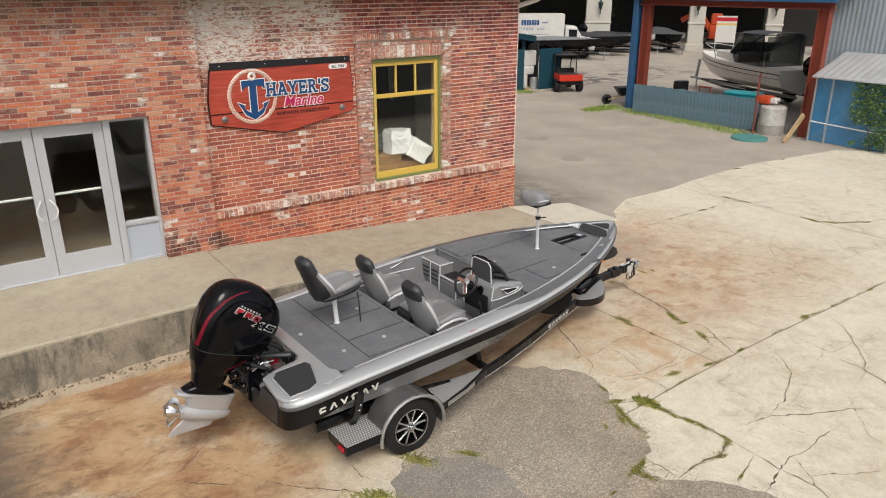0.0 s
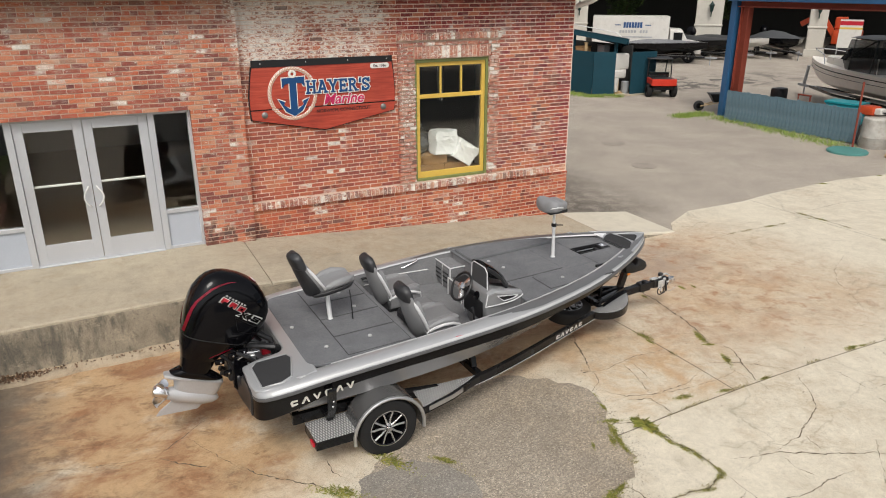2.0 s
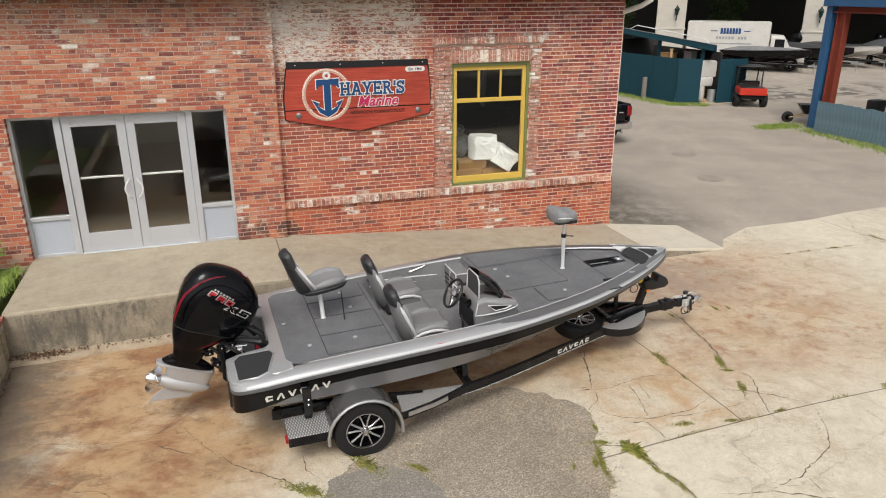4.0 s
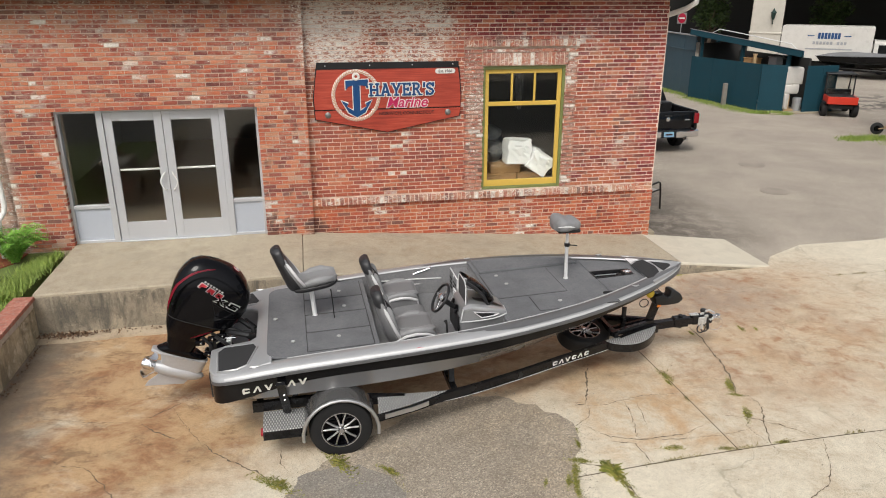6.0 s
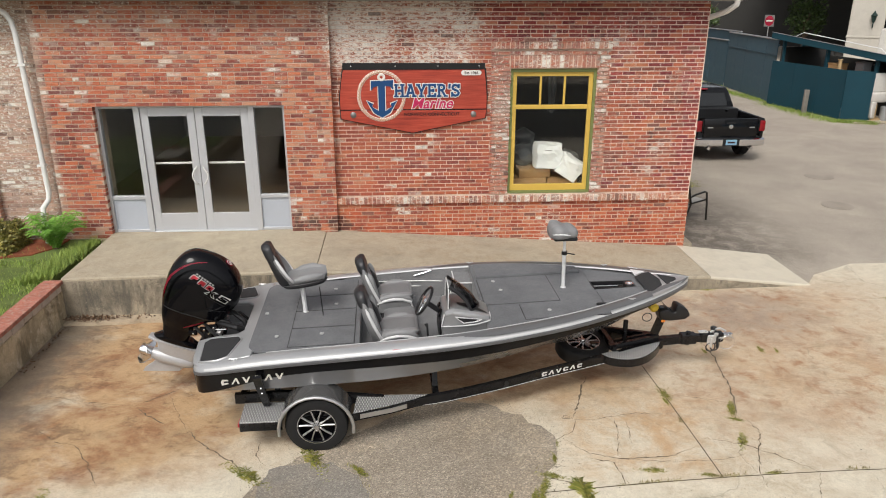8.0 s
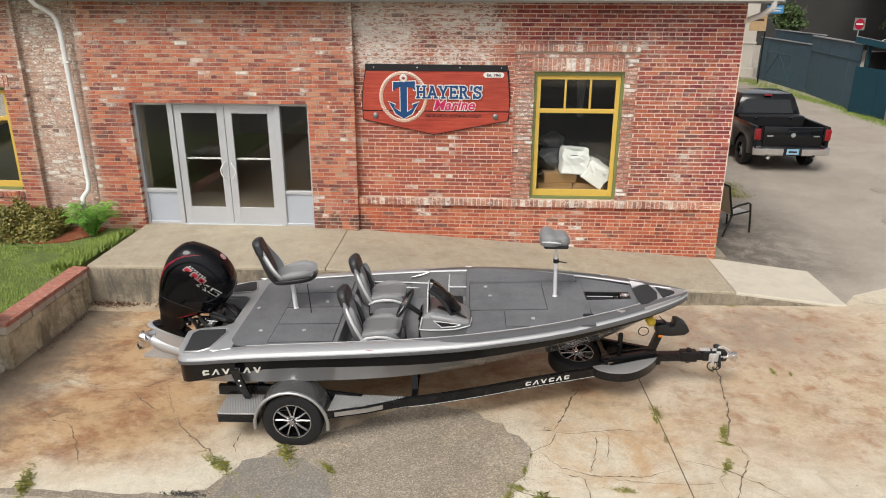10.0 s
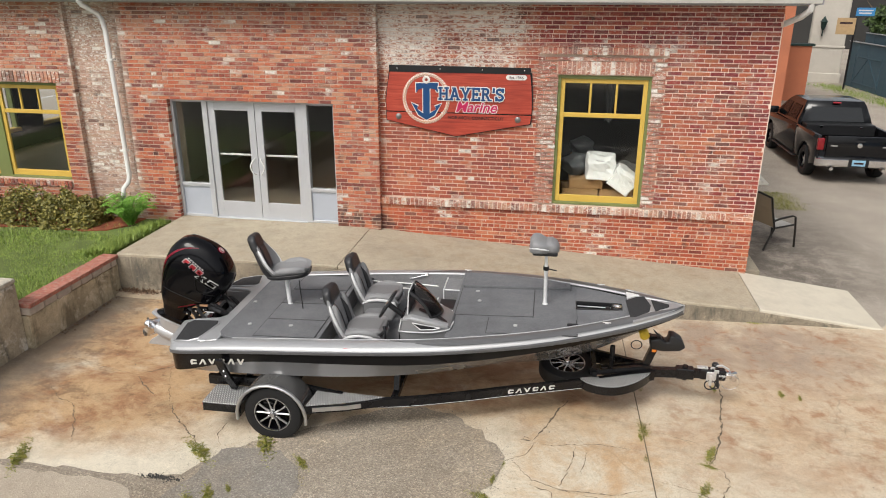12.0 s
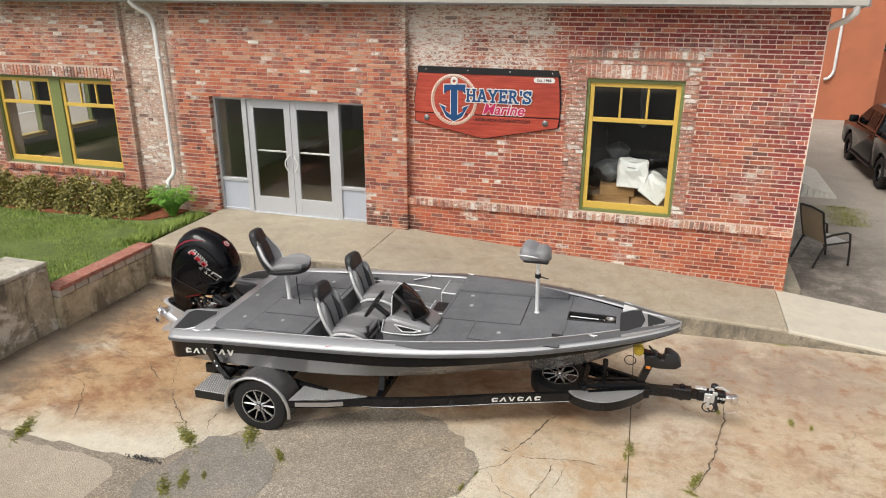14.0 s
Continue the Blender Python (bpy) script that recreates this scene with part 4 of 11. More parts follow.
part("pipe", tube([(-11.15, -0.38, 4.51), (-11.12, -0.34, 4.43), (-11.0, -0.12, 4.28), (-10.96, -0.075, 4.18), (-10.93, -0.07, 4.0), (-10.9, -0.07, 2.6), (-10.88, -0.07, 1.45), (-10.9, -0.09, 1.33), (-10.97, -0.17, 1.22), (-10.98, -0.2, 1.0), (-10.98, -0.2, 0.62)], 0.042, 10), white_mat, pipe, smooth=True)
for z in (3.5, 1.9):
    part("strap", box(-10.97, -10.85, -0.116, 0.0, z, z + 0.03), white_mat, pipe)
pipe = thing("downpipe", pose(0, 0, 0), "white metal downpipe bent round the building's corner", "downpipe")
part("pipe", tube([(0.30, -0.37, 4.52), (0.30, -0.35, 4.42), (0.25, -0.15, 4.32), (0.17, 0.12, 4.24), (0.09, 0.36, 4.17), (0.075, 0.42, 4.08), (0.075, 0.43, 0.2)], 0.045, 10), white_mat, pipe, smooth=True)


# ---- doors and windows ----
def pane(x0, x1, y, z0, z1, parent, name="pane"):
    ob = part(name, box(x0, x1, y - 0.004, y + 0.004, z0, z1), glass_mat, parent)
    ob.visible_shadow = False
    return ob


door = thing("door_1", pose(0, 0, 0), "grey aluminium double glass entrance doors with side lights, closed", "door", kind="structure")
dy = 0.13
x0, x1, z0, z1 = DOOR[0], DOOR[1], 0.68, DOOR[3]
for a, b in ((x0, x0 + 0.05), (-9.395, -9.30), (-7.545, -7.45), (x1 - 0.05, x1)):
    part("jamb", box(a, b, dy - 0.03, dy + 0.09, z0, z1, 0.004), frame_mat, door)
part("head", box(x0 + 0.05, -9.395, dy - 0.027, dy + 0.09, z1 - 0.05, z1, 0.003), frame_mat, door)
part("head", box(-9.30, -7.545, dy - 0.027, dy + 0.09, z1 - 0.04, z1, 0.003), frame_mat, door)
part("head", box(-7.45, x1 - 0.05, dy - 0.027, dy + 0.09, z1 - 0.05, z1, 0.003), frame_mat, door)
part("threshold", box(-9.30, -7.545, dy - 0.06, dy + 0.09, z0, z0 + 0.018, 0.004), frame_mat, door)
for a, b in ((x0 + 0.05, -9.395), (-7.45, x1 - 0.05)):
    part("rail", box(a, b, dy - 0.02, dy + 0.07, 1.26, 1.32, 0.003), frame_mat, door)
    part("rail", box(a, b, dy - 0.02, dy + 0.07, z0, z0 + 0.045, 0.003), frame_mat, door)
    part("lower_panel", box(a, b, dy + 0.01, dy + 0.05, z0 + 0.045, 1.26), panel_mat, door, "blue-grey metal infill panel")
    pane(a, b, dy + 0.03, 1.32, z1 - 0.05, door)
MID = -8.42
for a, b, hand in ((-9.296, MID - 0.004, 1), (MID + 0.004, -7.549, -1)):
    bm = bmesh.new()
    box(a, a + 0.125, dy, dy + 0.045, z0 + 0.02, z1 - 0.045, 0.003, bm)
    box(b - 0.125, b, dy, dy + 0.045, z0 + 0.02, z1 - 0.045, 0.003, bm)
    leaf = part("door_leaf", bm, frame_mat, door)
    part("bottom_rail", box(a + 0.125, b - 0.125, dy + 0.002, dy + 0.043, z0 + 0.02, 1.0, 0.002), frame_mat, leaf)
    part("top_rail", box(a + 0.125, b - 0.125, dy + 0.002, dy + 0.043, 2.665, z1 - 0.045, 0.002), frame_mat, leaf)
    part("push_bar", box(a + 0.125, b - 0.125, dy + 0.055, dy + 0.085, 1.85, 1.885, 0.008), white_mat, leaf, "pale horizontal push bar")
    pane(a + 0.12, b - 0.12, dy + 0.022, 0.995, 2.67, leaf)
    hx = (b - 0.05) if hand == 1 else (a + 0.05)
    arc = [(hx - hand * 0.075 * math.sin(math.pi * u / 10), dy - 0.012 - 0.05 * min(1, 3 * math.sin(math.pi * u / 10)), 1.52 + 0.3 * u / 10) for u in range(11)]
    part("pull_handle", tube(arc, 0.012, 8), white_mat, leaf, "curved pale pull handle", smooth=True)


def sash(x0, x1, z0, z1, y, parent, lights):
    """An ochre sash: three small lights over one large pane."""
    w = 0.07
    bar_z = z0 + (z1 - z0) * 0.715
    bm = bmesh.new()
    box(x0, x0 + w, y, y + 0.05, z0, z1, 0.004, bm)
    box(x1 - w, x1, y, y + 0.05, z0, z1, 0.004, bm)
    fr = part("sash_frame", bm, ochre_mat, parent, "ochre-yellow painted sash")
    part("bottom_rail", box(x0 + w, x1 - w, y + 0.002, y + 0.05, z0, z0 + 0.11, 0.003), ochre_mat, fr)
    part("top_rail", box(x0 + w, x1 - w, y + 0.002, y + 0.05, z1 - w, z1, 0.003), ochre_mat, fr)
    part("middle_rail", box(x0 + w, x1 - w, y + 0.002, y + 0.05, bar_z - 0.035, bar_z + 0.035, 0.003), ochre_mat, fr)
    step = (x1 - x0 - 2 * w) / lights
    for i in range(1, lights):
        part("glazing_bar", box(x0 + w + i * step - 0.017, x0 + w + i * step + 0.017, y + 0.004, y + 0.048, bar_z + 0.035, z1 - w, 0.003), ochre_mat, fr)
    for i in range(lights):
        pane(x0 + w + i * step, x0 + w + (i + 1) * step, y + 0.025, bar_z, z1 - w + 0.005, fr)
    pane(x0 + w - 0.004, x1 - w + 0.004, y + 0.025, z0 + 0.105, bar_z, fr)


win = thing("window_1", pose(0, 0, 0), "ochre sash window in a green frame with boxes behind the glass", "window", kind="structure")
wy = 0.18
part("frame_side", box(WIN[0], WIN[0] + 0.05, wy, wy + 0.12, WIN[2], WIN[3], 0.004), green_mat, win)
part("frame_side", box(WIN[1] - 0.05, WIN[1], wy, wy + 0.12, WIN[2], WIN[3], 0.004), green_mat, win)
part("frame_head", box(WIN[0] + 0.05, WIN[1] - 0.05, wy, wy + 0.12, WIN[3] - 0.06, WIN[3], 0.004), green_mat, win)
part("frame_sill", box(WIN[0] + 0.05, WIN[1] - 0.05, wy - 0.02, wy + 0.12, WIN[2], WIN[2] + 0.045, 0.004), green_mat, win)
sash(WIN[0] + 0.05, WIN[1] - 0.05, WIN[2] + 0.045, WIN[3] - 0.06, wy + 0.03, win, 3)
win = thing("window_2", pose(0, 0, 0), "pair of ochre sash windows in one green frame", "window", kind="structure")
wy = 0.10
for a, b in ((LWIN[0], LWIN[0] + 0.05), (-13.72, -13.46), (LWIN[1] - 0.07, LWIN[1])):
    part("frame_side", box(a, b, wy, wy + 0.12, LWIN[2], LWIN[3], 0.004), green_mat, win)
for a, b in ((LWIN[0] + 0.05, -13.72), (-13.46, LWIN[1] - 0.07)):
    part("frame_head", box(a, b, wy, wy + 0.12, LWIN[3] - 0.06, LWIN[3], 0.004), green_mat, win)
    part("frame_sill", box(a, b, wy - 0.02, wy + 0.12, LWIN[2], LWIN[2] + 0.04, 0.004), green_mat, win)
    sash(a, b, LWIN[2] + 0.04, LWIN[3] - 0.06, wy + 0.03, win, 3)

# ---- boat (bow along local x, port along local y) ----
BOAT = pose(-7.18, -4.19, 0, 0, 0, 1.35)
BEAM = [(-0.135, 0.86), (-0.12, 0.93), (-0.09, 0.985), (-0.03, 1.035), (0.08, 1.075), (0.3, 1.115), (1.0, 1.15), (2.0, 1.17), (2.8, 1.15), (3.4, 1.07), (4.0, 0.93), (4.5, 0.74), (4.95, 0.52), (5.25, 0.33), (5.5, 0.13), (5.61, 0.0)]
SHEER = [(-0.135, 0.835), (0.1, 0.885), (0.5, 0.945), (1.0, 0.99), (2.2, 1.075), (3.5, 1.165), (4.5, 1.225), (5.2, 1.26), (5.61, 1.275)]
CHINE = [(-0.135, 0.78), (-0.09, 0.90), (0.0, 0.965), (1.0, 0.99), (2.2, 0.98), (3.2, 0.85), (4.0, 0.62), (4.6, 0.38), (5.1, 0.18), (5.4, 0.07), (5.61, 0.0)]
CHINE_Z = [(-0.135, 0.60), (0.0, 0.60), (1.0, 0.62), (2.2, 0.69), (3.2, 0.795), (4.0, 0.915), (4.6, 1.03), (5.1, 1.13), (5.61, 1.235)]
KEEL = [(-0.06, 0.45), (1.5, 0.455), (3.0, 0.47), (3.6, 0.48), (4.0, 0.50), (4.4, 0.60), (4.8, 0.78), (5.1, 0.95), (5.4, 1.12), (5.61, 1.225)]


def rail(x):
    return curve_at(BEAM, x)


def sheer(x):
    return curve_at(SHEER, x)


def metallic(name, col, rough, metal=0.75, coat=0.6):
    """Metal-flake paint under clear coat."""
    k = Nodes(name)
    at = k.place()
    flake = k.noise(at, 600, 2, 0.7)
    c = k.mix(0.15, col, k.ramp(flake, [(0.35, 0.4), (0.65, 1.0)]), "MULTIPLY")
    dust = k.span(k.noise(at, 2.0, 6, 0.65), 0.5, 0.8)
    k.color(k.mix(k.math("MULTIPLY", dust, 0.05), c, (0.45, 0.42, 0.38)))
    k.b.inputs["Metallic"].default_value = metal
    k.link(k.math("ADD", rough - 0.05, k.math("MULTIPLY", dust, 0.15)), k.b.inputs["Roughness"])
    k.b.inputs["Coat Weight"].default_value = coat
    k.b.inputs["Coat Roughness"].default_value = 0.05
    return k.m


silver_mat = metallic("silver_flake", (0.39, 0.393, 0.398), 0.35, 0.35, 0.12)
hull_mat = metallic("grey_flake", (0.33, 0.33, 0.334), 0.26, 0.45, 0.4)
fender_mat = metallic("fender_flake", (0.16, 0.16, 0.162), 0.25, 0.6, 0.5)
rub_mat = surf("rub_rail_vinyl", (0.085, 0.085, 0.087), 0.4, 0.0, var=0.12, bump=0.03)
band_mat = metallic("dark_flake", (0.15, 0.15, 0.152), 0.36, 0.3, 0.15)
stripe_mat = surf("charcoal_gelcoat", (0.006, 0.006, 0.007), 0.15, var=0.15, bump=0.0, shine=0.22)
# pale colour for the painted highlights on the gunwale edges
edge_highlight_mat = surf("edge_highlight", (0.50, 0.50, 0.50), 0.4, 0.2, var=0.05, bump=0.02)
pod_mat = surf("dark_gelcoat", (0.022, 0.022, 0.024), 0.34, var=0.2, bump=0.02, shine=0.4)
trim_mat = surf("rail_insert", (0.78, 0.78, 0.78), 0.35, 0.2, var=0.05, bump=0.02)


def carpet_material(name, lo, hi):
    k = Nodes(name)
    at = k.place()
    tuft = k.noise(at, 190, 5, 0.85)
    wear = k.noise(at, 3.0, 6, 0.6)
    c = k.ramp(wear, [(0.3, lo), (0.7, hi)])
    c = k.mix(0.6, c, k.ramp(k.noise(at, 42, 6, 0.8), [(0.3, 0.55), (0.5, 1.0), (0.7, 1.3)]), "MULTIPLY")
    k.color(k.mix(0.6, c, k.ramp(tuft, [(0.3, 0.35), (0.7, 1.15)]), "MULTIPLY"))
    k.b.inputs["Roughness"].default_value = 1.0
    k.b.inputs["Sheen Weight"].default_value = 0.12
    k.bump(tuft, 0.7, 0.004)
    return k.m


carpet_mat = carpet_material("grey_carpet", (0.105, 0.108, 0.114), (0.165, 0.168, 0.175))
liner_mat = carpet_material("liner_carpet", (0.16, 0.16, 0.163), (0.21, 0.21, 0.213))
groove_mat = surf("seam_rubber", (0.02, 0.02, 0.02), 0.8, var=0.3, bump=0.1)
black_mat = surf("black_plastic", (0.012, 0.012, 0.013), 0.40, var=0.25, bump=0.08, shine=0.4)
gloss_mat = surf("gloss_black", (0.003, 0.003, 0.004), 0.06, 0.0, var=0.1, bump=0.0, coat=0.0, shine=0.2)
pad_mat = surf("black_pad", (0.022, 0.022, 0.023), 0.8, var=0.25, fine=220, bump=0.4)
vinyl_mat = surf("grey_vinyl", (0.215, 0.215, 0.218), 0.55, var=0.10, fine=260, bump=0.2)
centre_vinyl_mat = surf("charcoal_vinyl", (0.165, 0.165, 0.168), 0.6, var=0.14, fine=200, bump=0.3)
dark_vinyl_mat = surf("black_vinyl", (0.022, 0.022, 0.024), 0.45, var=0.15, fine=260, bump=0.2)
pale_vinyl_mat = surf("silver_vinyl", (0.62, 0.62, 0.62), 0.42, 0.1, var=0.06, fine=260, bump=0.15)
latch_mat = surf("latch_metal", (0.36, 0.36, 0.355), 0.4, 0.0, var=0.1, bump=0.0)
chrome_mat = surf("chrome", (0.75, 0.75, 0.76), 0.16, 1.0, var=0.05, bump=0.0)
alu_mat = surf("brushed_aluminium", (0.58, 0.58, 0.58), 0.34, 0.9, var=0.08, bump=0.05)
red_mat = surf("red_decal", (0.42, 0.012, 0.025), 0.35, var=0.08, bump=0.0)
decal_mat = surf("pale_decal", (0.66, 0.66, 0.64), 0.4, 0.2, var=0.05, bump=0.0)

boat = thing("bass_boat", BOAT, "grey metallic bass boat with carpeted decks strapped on a trailer", "boat")
STATIONS = [-0.135, -0.128, -0.12, -0.105, -0.09, -0.06, -0.03, 0.02, 0.08, 0.2, 0.4] + [0.65 + 0.25 * i for i in range(16)] + [4.6, 4.75, 4.9, 5.03, 5.15, 5.25, 5.35, 5.43, 5.5, 5.55, 5.59, 5.61]


def strip(sections, name, mat, label="", smooth=True, both=True):
    """A skin along the boat from half sections [(y, z), ...] at each station, mirrored to the other side."""
    bm = bmesh.new()
    for side in (1, -1):
        loft([[(x, side * y, z) for y, z in sec] for x, sec in sections], bm, closed=False)
    bmesh.ops.remove_doubles(bm, verts=bm.verts, dist=1e-4)
    return part(name, bm, mat, boat, label, smooth)


DROP = [(-0.135, 0.27), (0.0, 0.27), (0.3, 0.23), (0.65, 0.175), (1.1, 0.155), (1.8, 0.165), (2.6, 0.175), (3.2, 0.16), (4.5, 0.10), (5.2, 0.075), (5.61, 0.04)]  # depth of the dark band


def sec_hull(x):
    b, s, c, zc, k = max(rail(x), 0.003), sheer(x), max(curve_at(CHINE, x), 0.001), curve_at(CHINE_Z, x), curve_at(KEEL, x)
    f = min(1, b / 0.4)
    lower = (b - 0.055 * f, s - curve_at(DROP, x))
    zc = min(zc, lower[1] - 0.004)
    k = min(k, zc - 0.002)
    mid = (lower[0] * 0.52 + c * 0.48 - 0.012 * f, lower[1] * 0.5 + zc * 0.5)
    return b, s, f, lower, mid, (c, zc), (c * 0.9, zc - 0.02 * f), (c * 0.5, zc * 0.45 + k * 0.55), (0, k)


hull = strip([(x, sec_hull(x)[3:]) for x in STATIONS], "hull", hull_mat, "grey metal-flake hull side and bottom")
strip([(x, [(sec_hull(x)[0] - 0.03 * sec_hull(x)[2], sec_hull(x)[1] - 0.028), sec_hull(x)[3]]) for x in STATIONS], "hull_stripe", stripe_mat, "dark charcoal band under the rail")
rails = []
for x in STATIONS:
    b, s, f = sec_hull(x)[:3]
    rails.append((x, [(b - 0.205 * f, s + 0.05), (b - 0.17 * f, s + 0.062), (b - 0.10 * f, s + 0.066), (b - 0.045 * f, s + 0.05), (b - 0.012 * f, s + 0.02), (b, s - 0.002), (b - 0.002, s - 0.018), (b - 0.03 * f, s - 0.03)]))
strip(rails, "gunwale", silver_mat, "bright silver gunwale cap")


def fore(x):
    """0 amidships to 1 at the bow."""
    return max(0.0, min(1.0, (x - 3.2) / 2.0))


strip([(x, [(sec_hull(x)[0] - 0.002 - 0.008 * fore(x), sec_hull(x)[1] + 0.004 + 0.016 * fore(x)), (sec_hull(x)[0] + 0.012, sec_hull(x)[1] - 0.002 + 0.010 * fore(x)), (sec_hull(x)[0] + 0.013, sec_hull(x)[1] - 0.026), (sec_hull(x)[0] - 0.004, sec_hull(x)[1] - 0.036)]) for x in STATIONS[:-1]], "rub_rail", rub_mat, "dark grey rub rail")
# pale strip in place of the highlight on the gunwale's inner crest
strip([(x, [(sec_hull(x)[0] - o * sec_hull(x)[2], sec_hull(x)[1] + h) for o, h in ((0.204, 0.054), (0.199, 0.062), (0.190, 0.066), (0.181, 0.062))]) for x in STATIONS if 0.6 < x < 5.45], "deck_edge_highlight", edge_highlight_mat, "thin pale strip painting the highlight along the deck edge")
# second strip paints the bright glint on the outer bulge
strip([(x, [(sec_hull(x)[0] - o * sec_hull(x)[2], sec_hull(x)[1] + h) for o, h in ((0.020, 0.034), (0.014, 0.028), (0.009, 0.019), (0.006, 0.013))]) for x in STATIONS if 0.0 < x < 5.6], "rail_highlight", edge_highlight_mat, "bright strip painting the highlight on the gunwale's outer edge")
# grey band on the fore part of the gunwale
def band(x):
    """The grey band widens from a point towards the bow."""
    b, s, f = sec_hull(x)[:3]
    g = min(1.0, max(0.02, (x - 2.4) / 0.75))
    full = [(0.165, 0.0655), (0.10, 0.0695), (0.045, 0.0535), (0.038, 0.0515), (0.032, 0.0495)]
    return [(b - (0.165 + (o - 0.165) * min(1.0, g * 1.3)) * f if g < 1 else b - o * (f if o > 0 else 1), s + (0.0655 + (h - 0.0655) * g if g < 1 else h) + 0.004 * (g < 1)) for o, h in full]


strip([(x, band(x)) for x in [2.45, 2.6, 2.75, 2.9, 3.05] + [q for q in STATIONS if 3.1 < q < 5.6]], "gunwale_band", band_mat, "darker grey band on the gunwale")

# transom, notched for the engine
b, s = rail(-0.135), sheer(-0.135)
half = [(0.40, 0.70), (0.44, 0.80), (0.50, s + 0.04), (b - 0.10, s + 0.055), (b - 0.01, s), (b - 0.06, s - 0.27), (0.76, 0.60), (0.4, 0.51), (0, 0.46)]
outline = [(y, z) for y, z in half] + [(-y, z) for y, z in half[:-1][::-1]]
part("transom", prism(outline, 0.05, 0.006, m=Matrix(((0, 0, 1, -0.15), (1, 0, 0, 0), (0, 1, 0, 0), (0, 0, 0, 1)))), pod_mat, boat, "dark transom with a notch for the engine")


def deck(xa, xb, ya, yb, z, thick=0.03, bevel=0.006, n=10, round_aft=0.0):
    """A deck panel between two stations; ya and yb are numbers or functions of x, z a function of x."""
    def at(v, x):
        return v(x) if callable(v) else v
    pts = []
    xs = [xa + (xb - xa) * i / n for i in range(n + 1)]
    pts = [(x, at(ya, x)) for x in xs] + [(x, at(yb, x)) for x in xs[::-1]]
    if round_aft:
        r = round_aft
        y0, y1 = at(ya, xa), at(yb, xa)
        arc0 = [(xa + r - r * math.cos(a), y0 + r - r * math.sin(a)) for a in (math.pi / 2 * i / 5 for i in range(6))]
        arc1 = [(xa + r - r * math.sin(a), y1 - r + r * math.cos(a)) for a in (math.pi / 2 * i / 5 for i in range(6))]
        pts = arc0 + [p for p in pts if p[0] > xa + r + 0.02] + arc1
    bm = prism(pts, thick, bevel)
    for v in bm.verts:
        v.co.z += z(v.co.x) - thick
    return bm


def rear_z(x):
    return 1.025 + 0.03 * (x - 0.5)


def fore_z(x):
    return 1.212 + 0.034 * (x - 3.04)


def edge(x):
    return rail(x) - 0.198 * min(1, rail(x) / 0.4)


def inner(x):
    return -edge(x)


def droop(x, y):
    """How far the stern quarters fall away towards their outer corners."""
    return 0.085 * max(0.0, min(1.0, (0.5 - x) / 0.6)) * max(0.0, min(1.0, (abs(y) - 0.5) / 0.5))


# silver stern deck round the engine well
stern_pts = [(-0.145, -0.52), (-0.145, -0.82), (-0.12, -0.91), (-0.06, -0.975), (0.1, -1.03), (0.5, -1.0), (0.5, 1.0), (0.1, 1.03), (-0.06, 0.975), (-0.12, 0.91), (-0.145, 0.82), (-0.145, 0.52), (0.02, 0.46), (0.26, 0.43), (0.32, 0.36), (0.32, -0.36), (0.26, -0.43), (0.02, -0.46)]
bm = prism(stern_pts, 0.055, 0.02, seg=3)
for v in bm.verts:
    v.co.z += 0.94 + 0.06 * v.co.x - droop(v.co.x, v.co.y)
part("stern_deck", bm, silver_mat, boat, "silver moulded stern deck", True)
part("splash_well", box(-0.06, 0.33, -0.47, 0.47, 0.66, 0.72, 0.01), hull_mat, boat)
part("well_wall", box(0.318, 0.345, -0.45, 0.45, 0.70, 0.96, 0.004), silver_mat, boat)
for side in (1, -1):
    part("well_wall", box(-0.05, 0.318, side * 0.445, side * 0.47, 0.70, 0.955, 0.004), silver_mat, boat)
    pts = [(-0.06, side * 0.60), (-0.04, side * 0.93), (0.14, side * 0.965), (0.24, side * 0.93), (0.33, side * 0.62), (0.30, side * 0.55), (0.0, side * 0.54)]
    bm = prism(pts if side > 0 else pts[::-1], 0.012, 0.004)
    for v in bm.verts:
        v.co.z += 0.999 + 0.06 * v.co.x - droop(v.co.x, v.co.y)
    pad = part("stern_pad", bm, pad_mat, boat, "black non-slip pad on the stern quarter")
    part("pad_rim", tube([(x + (x - 0.13) * 0.06, y + (y - side * 0.76) * 0.06, 1.0 + 0.06 * x - droop(x, y)) for x, y in pts], 0.012, 8, closed=True), silver_mat, pad, "silver raised rim", True)

CP0, CP1 = 1.63, 3.02  # cockpit
part("rear_deck", deck(0.44, CP0, inner, edge, rear_z, round_aft=0.16), carpet_mat, boat, "grey carpeted rear deck")
rear_lids = [(0.87, 1.57, -0.43, 0.0), (0.87, 1.57, 0.03, 0.43), (0.87, 1.57, -0.88, -0.46), (0.87, 1.57, 0.46, 0.88)]


def lid(x0, x1, y0, y1, z, mat=None):
    part("seam", deck(x0 - 0.008, x1 + 0.008, y0 - 0.008, y1 + 0.008, lambda x: z(x) + 0.0025, 0.006, 0, 2), groove_mat, boat)
    return part("hatch_lid", deck(x0, x1, y0, y1, lambda x: z(x) + 0.008, 0.02, 0.004, 4), carpet_mat, boat, "carpeted hatch lid flush in the deck")


for q in rear_lids:
    lid(*q, rear_z)


def low(x):
    """Half width of the cockpit at its floor."""
    return min(edge(x), 0.90, curve_at(CHINE, x) - 0.07)


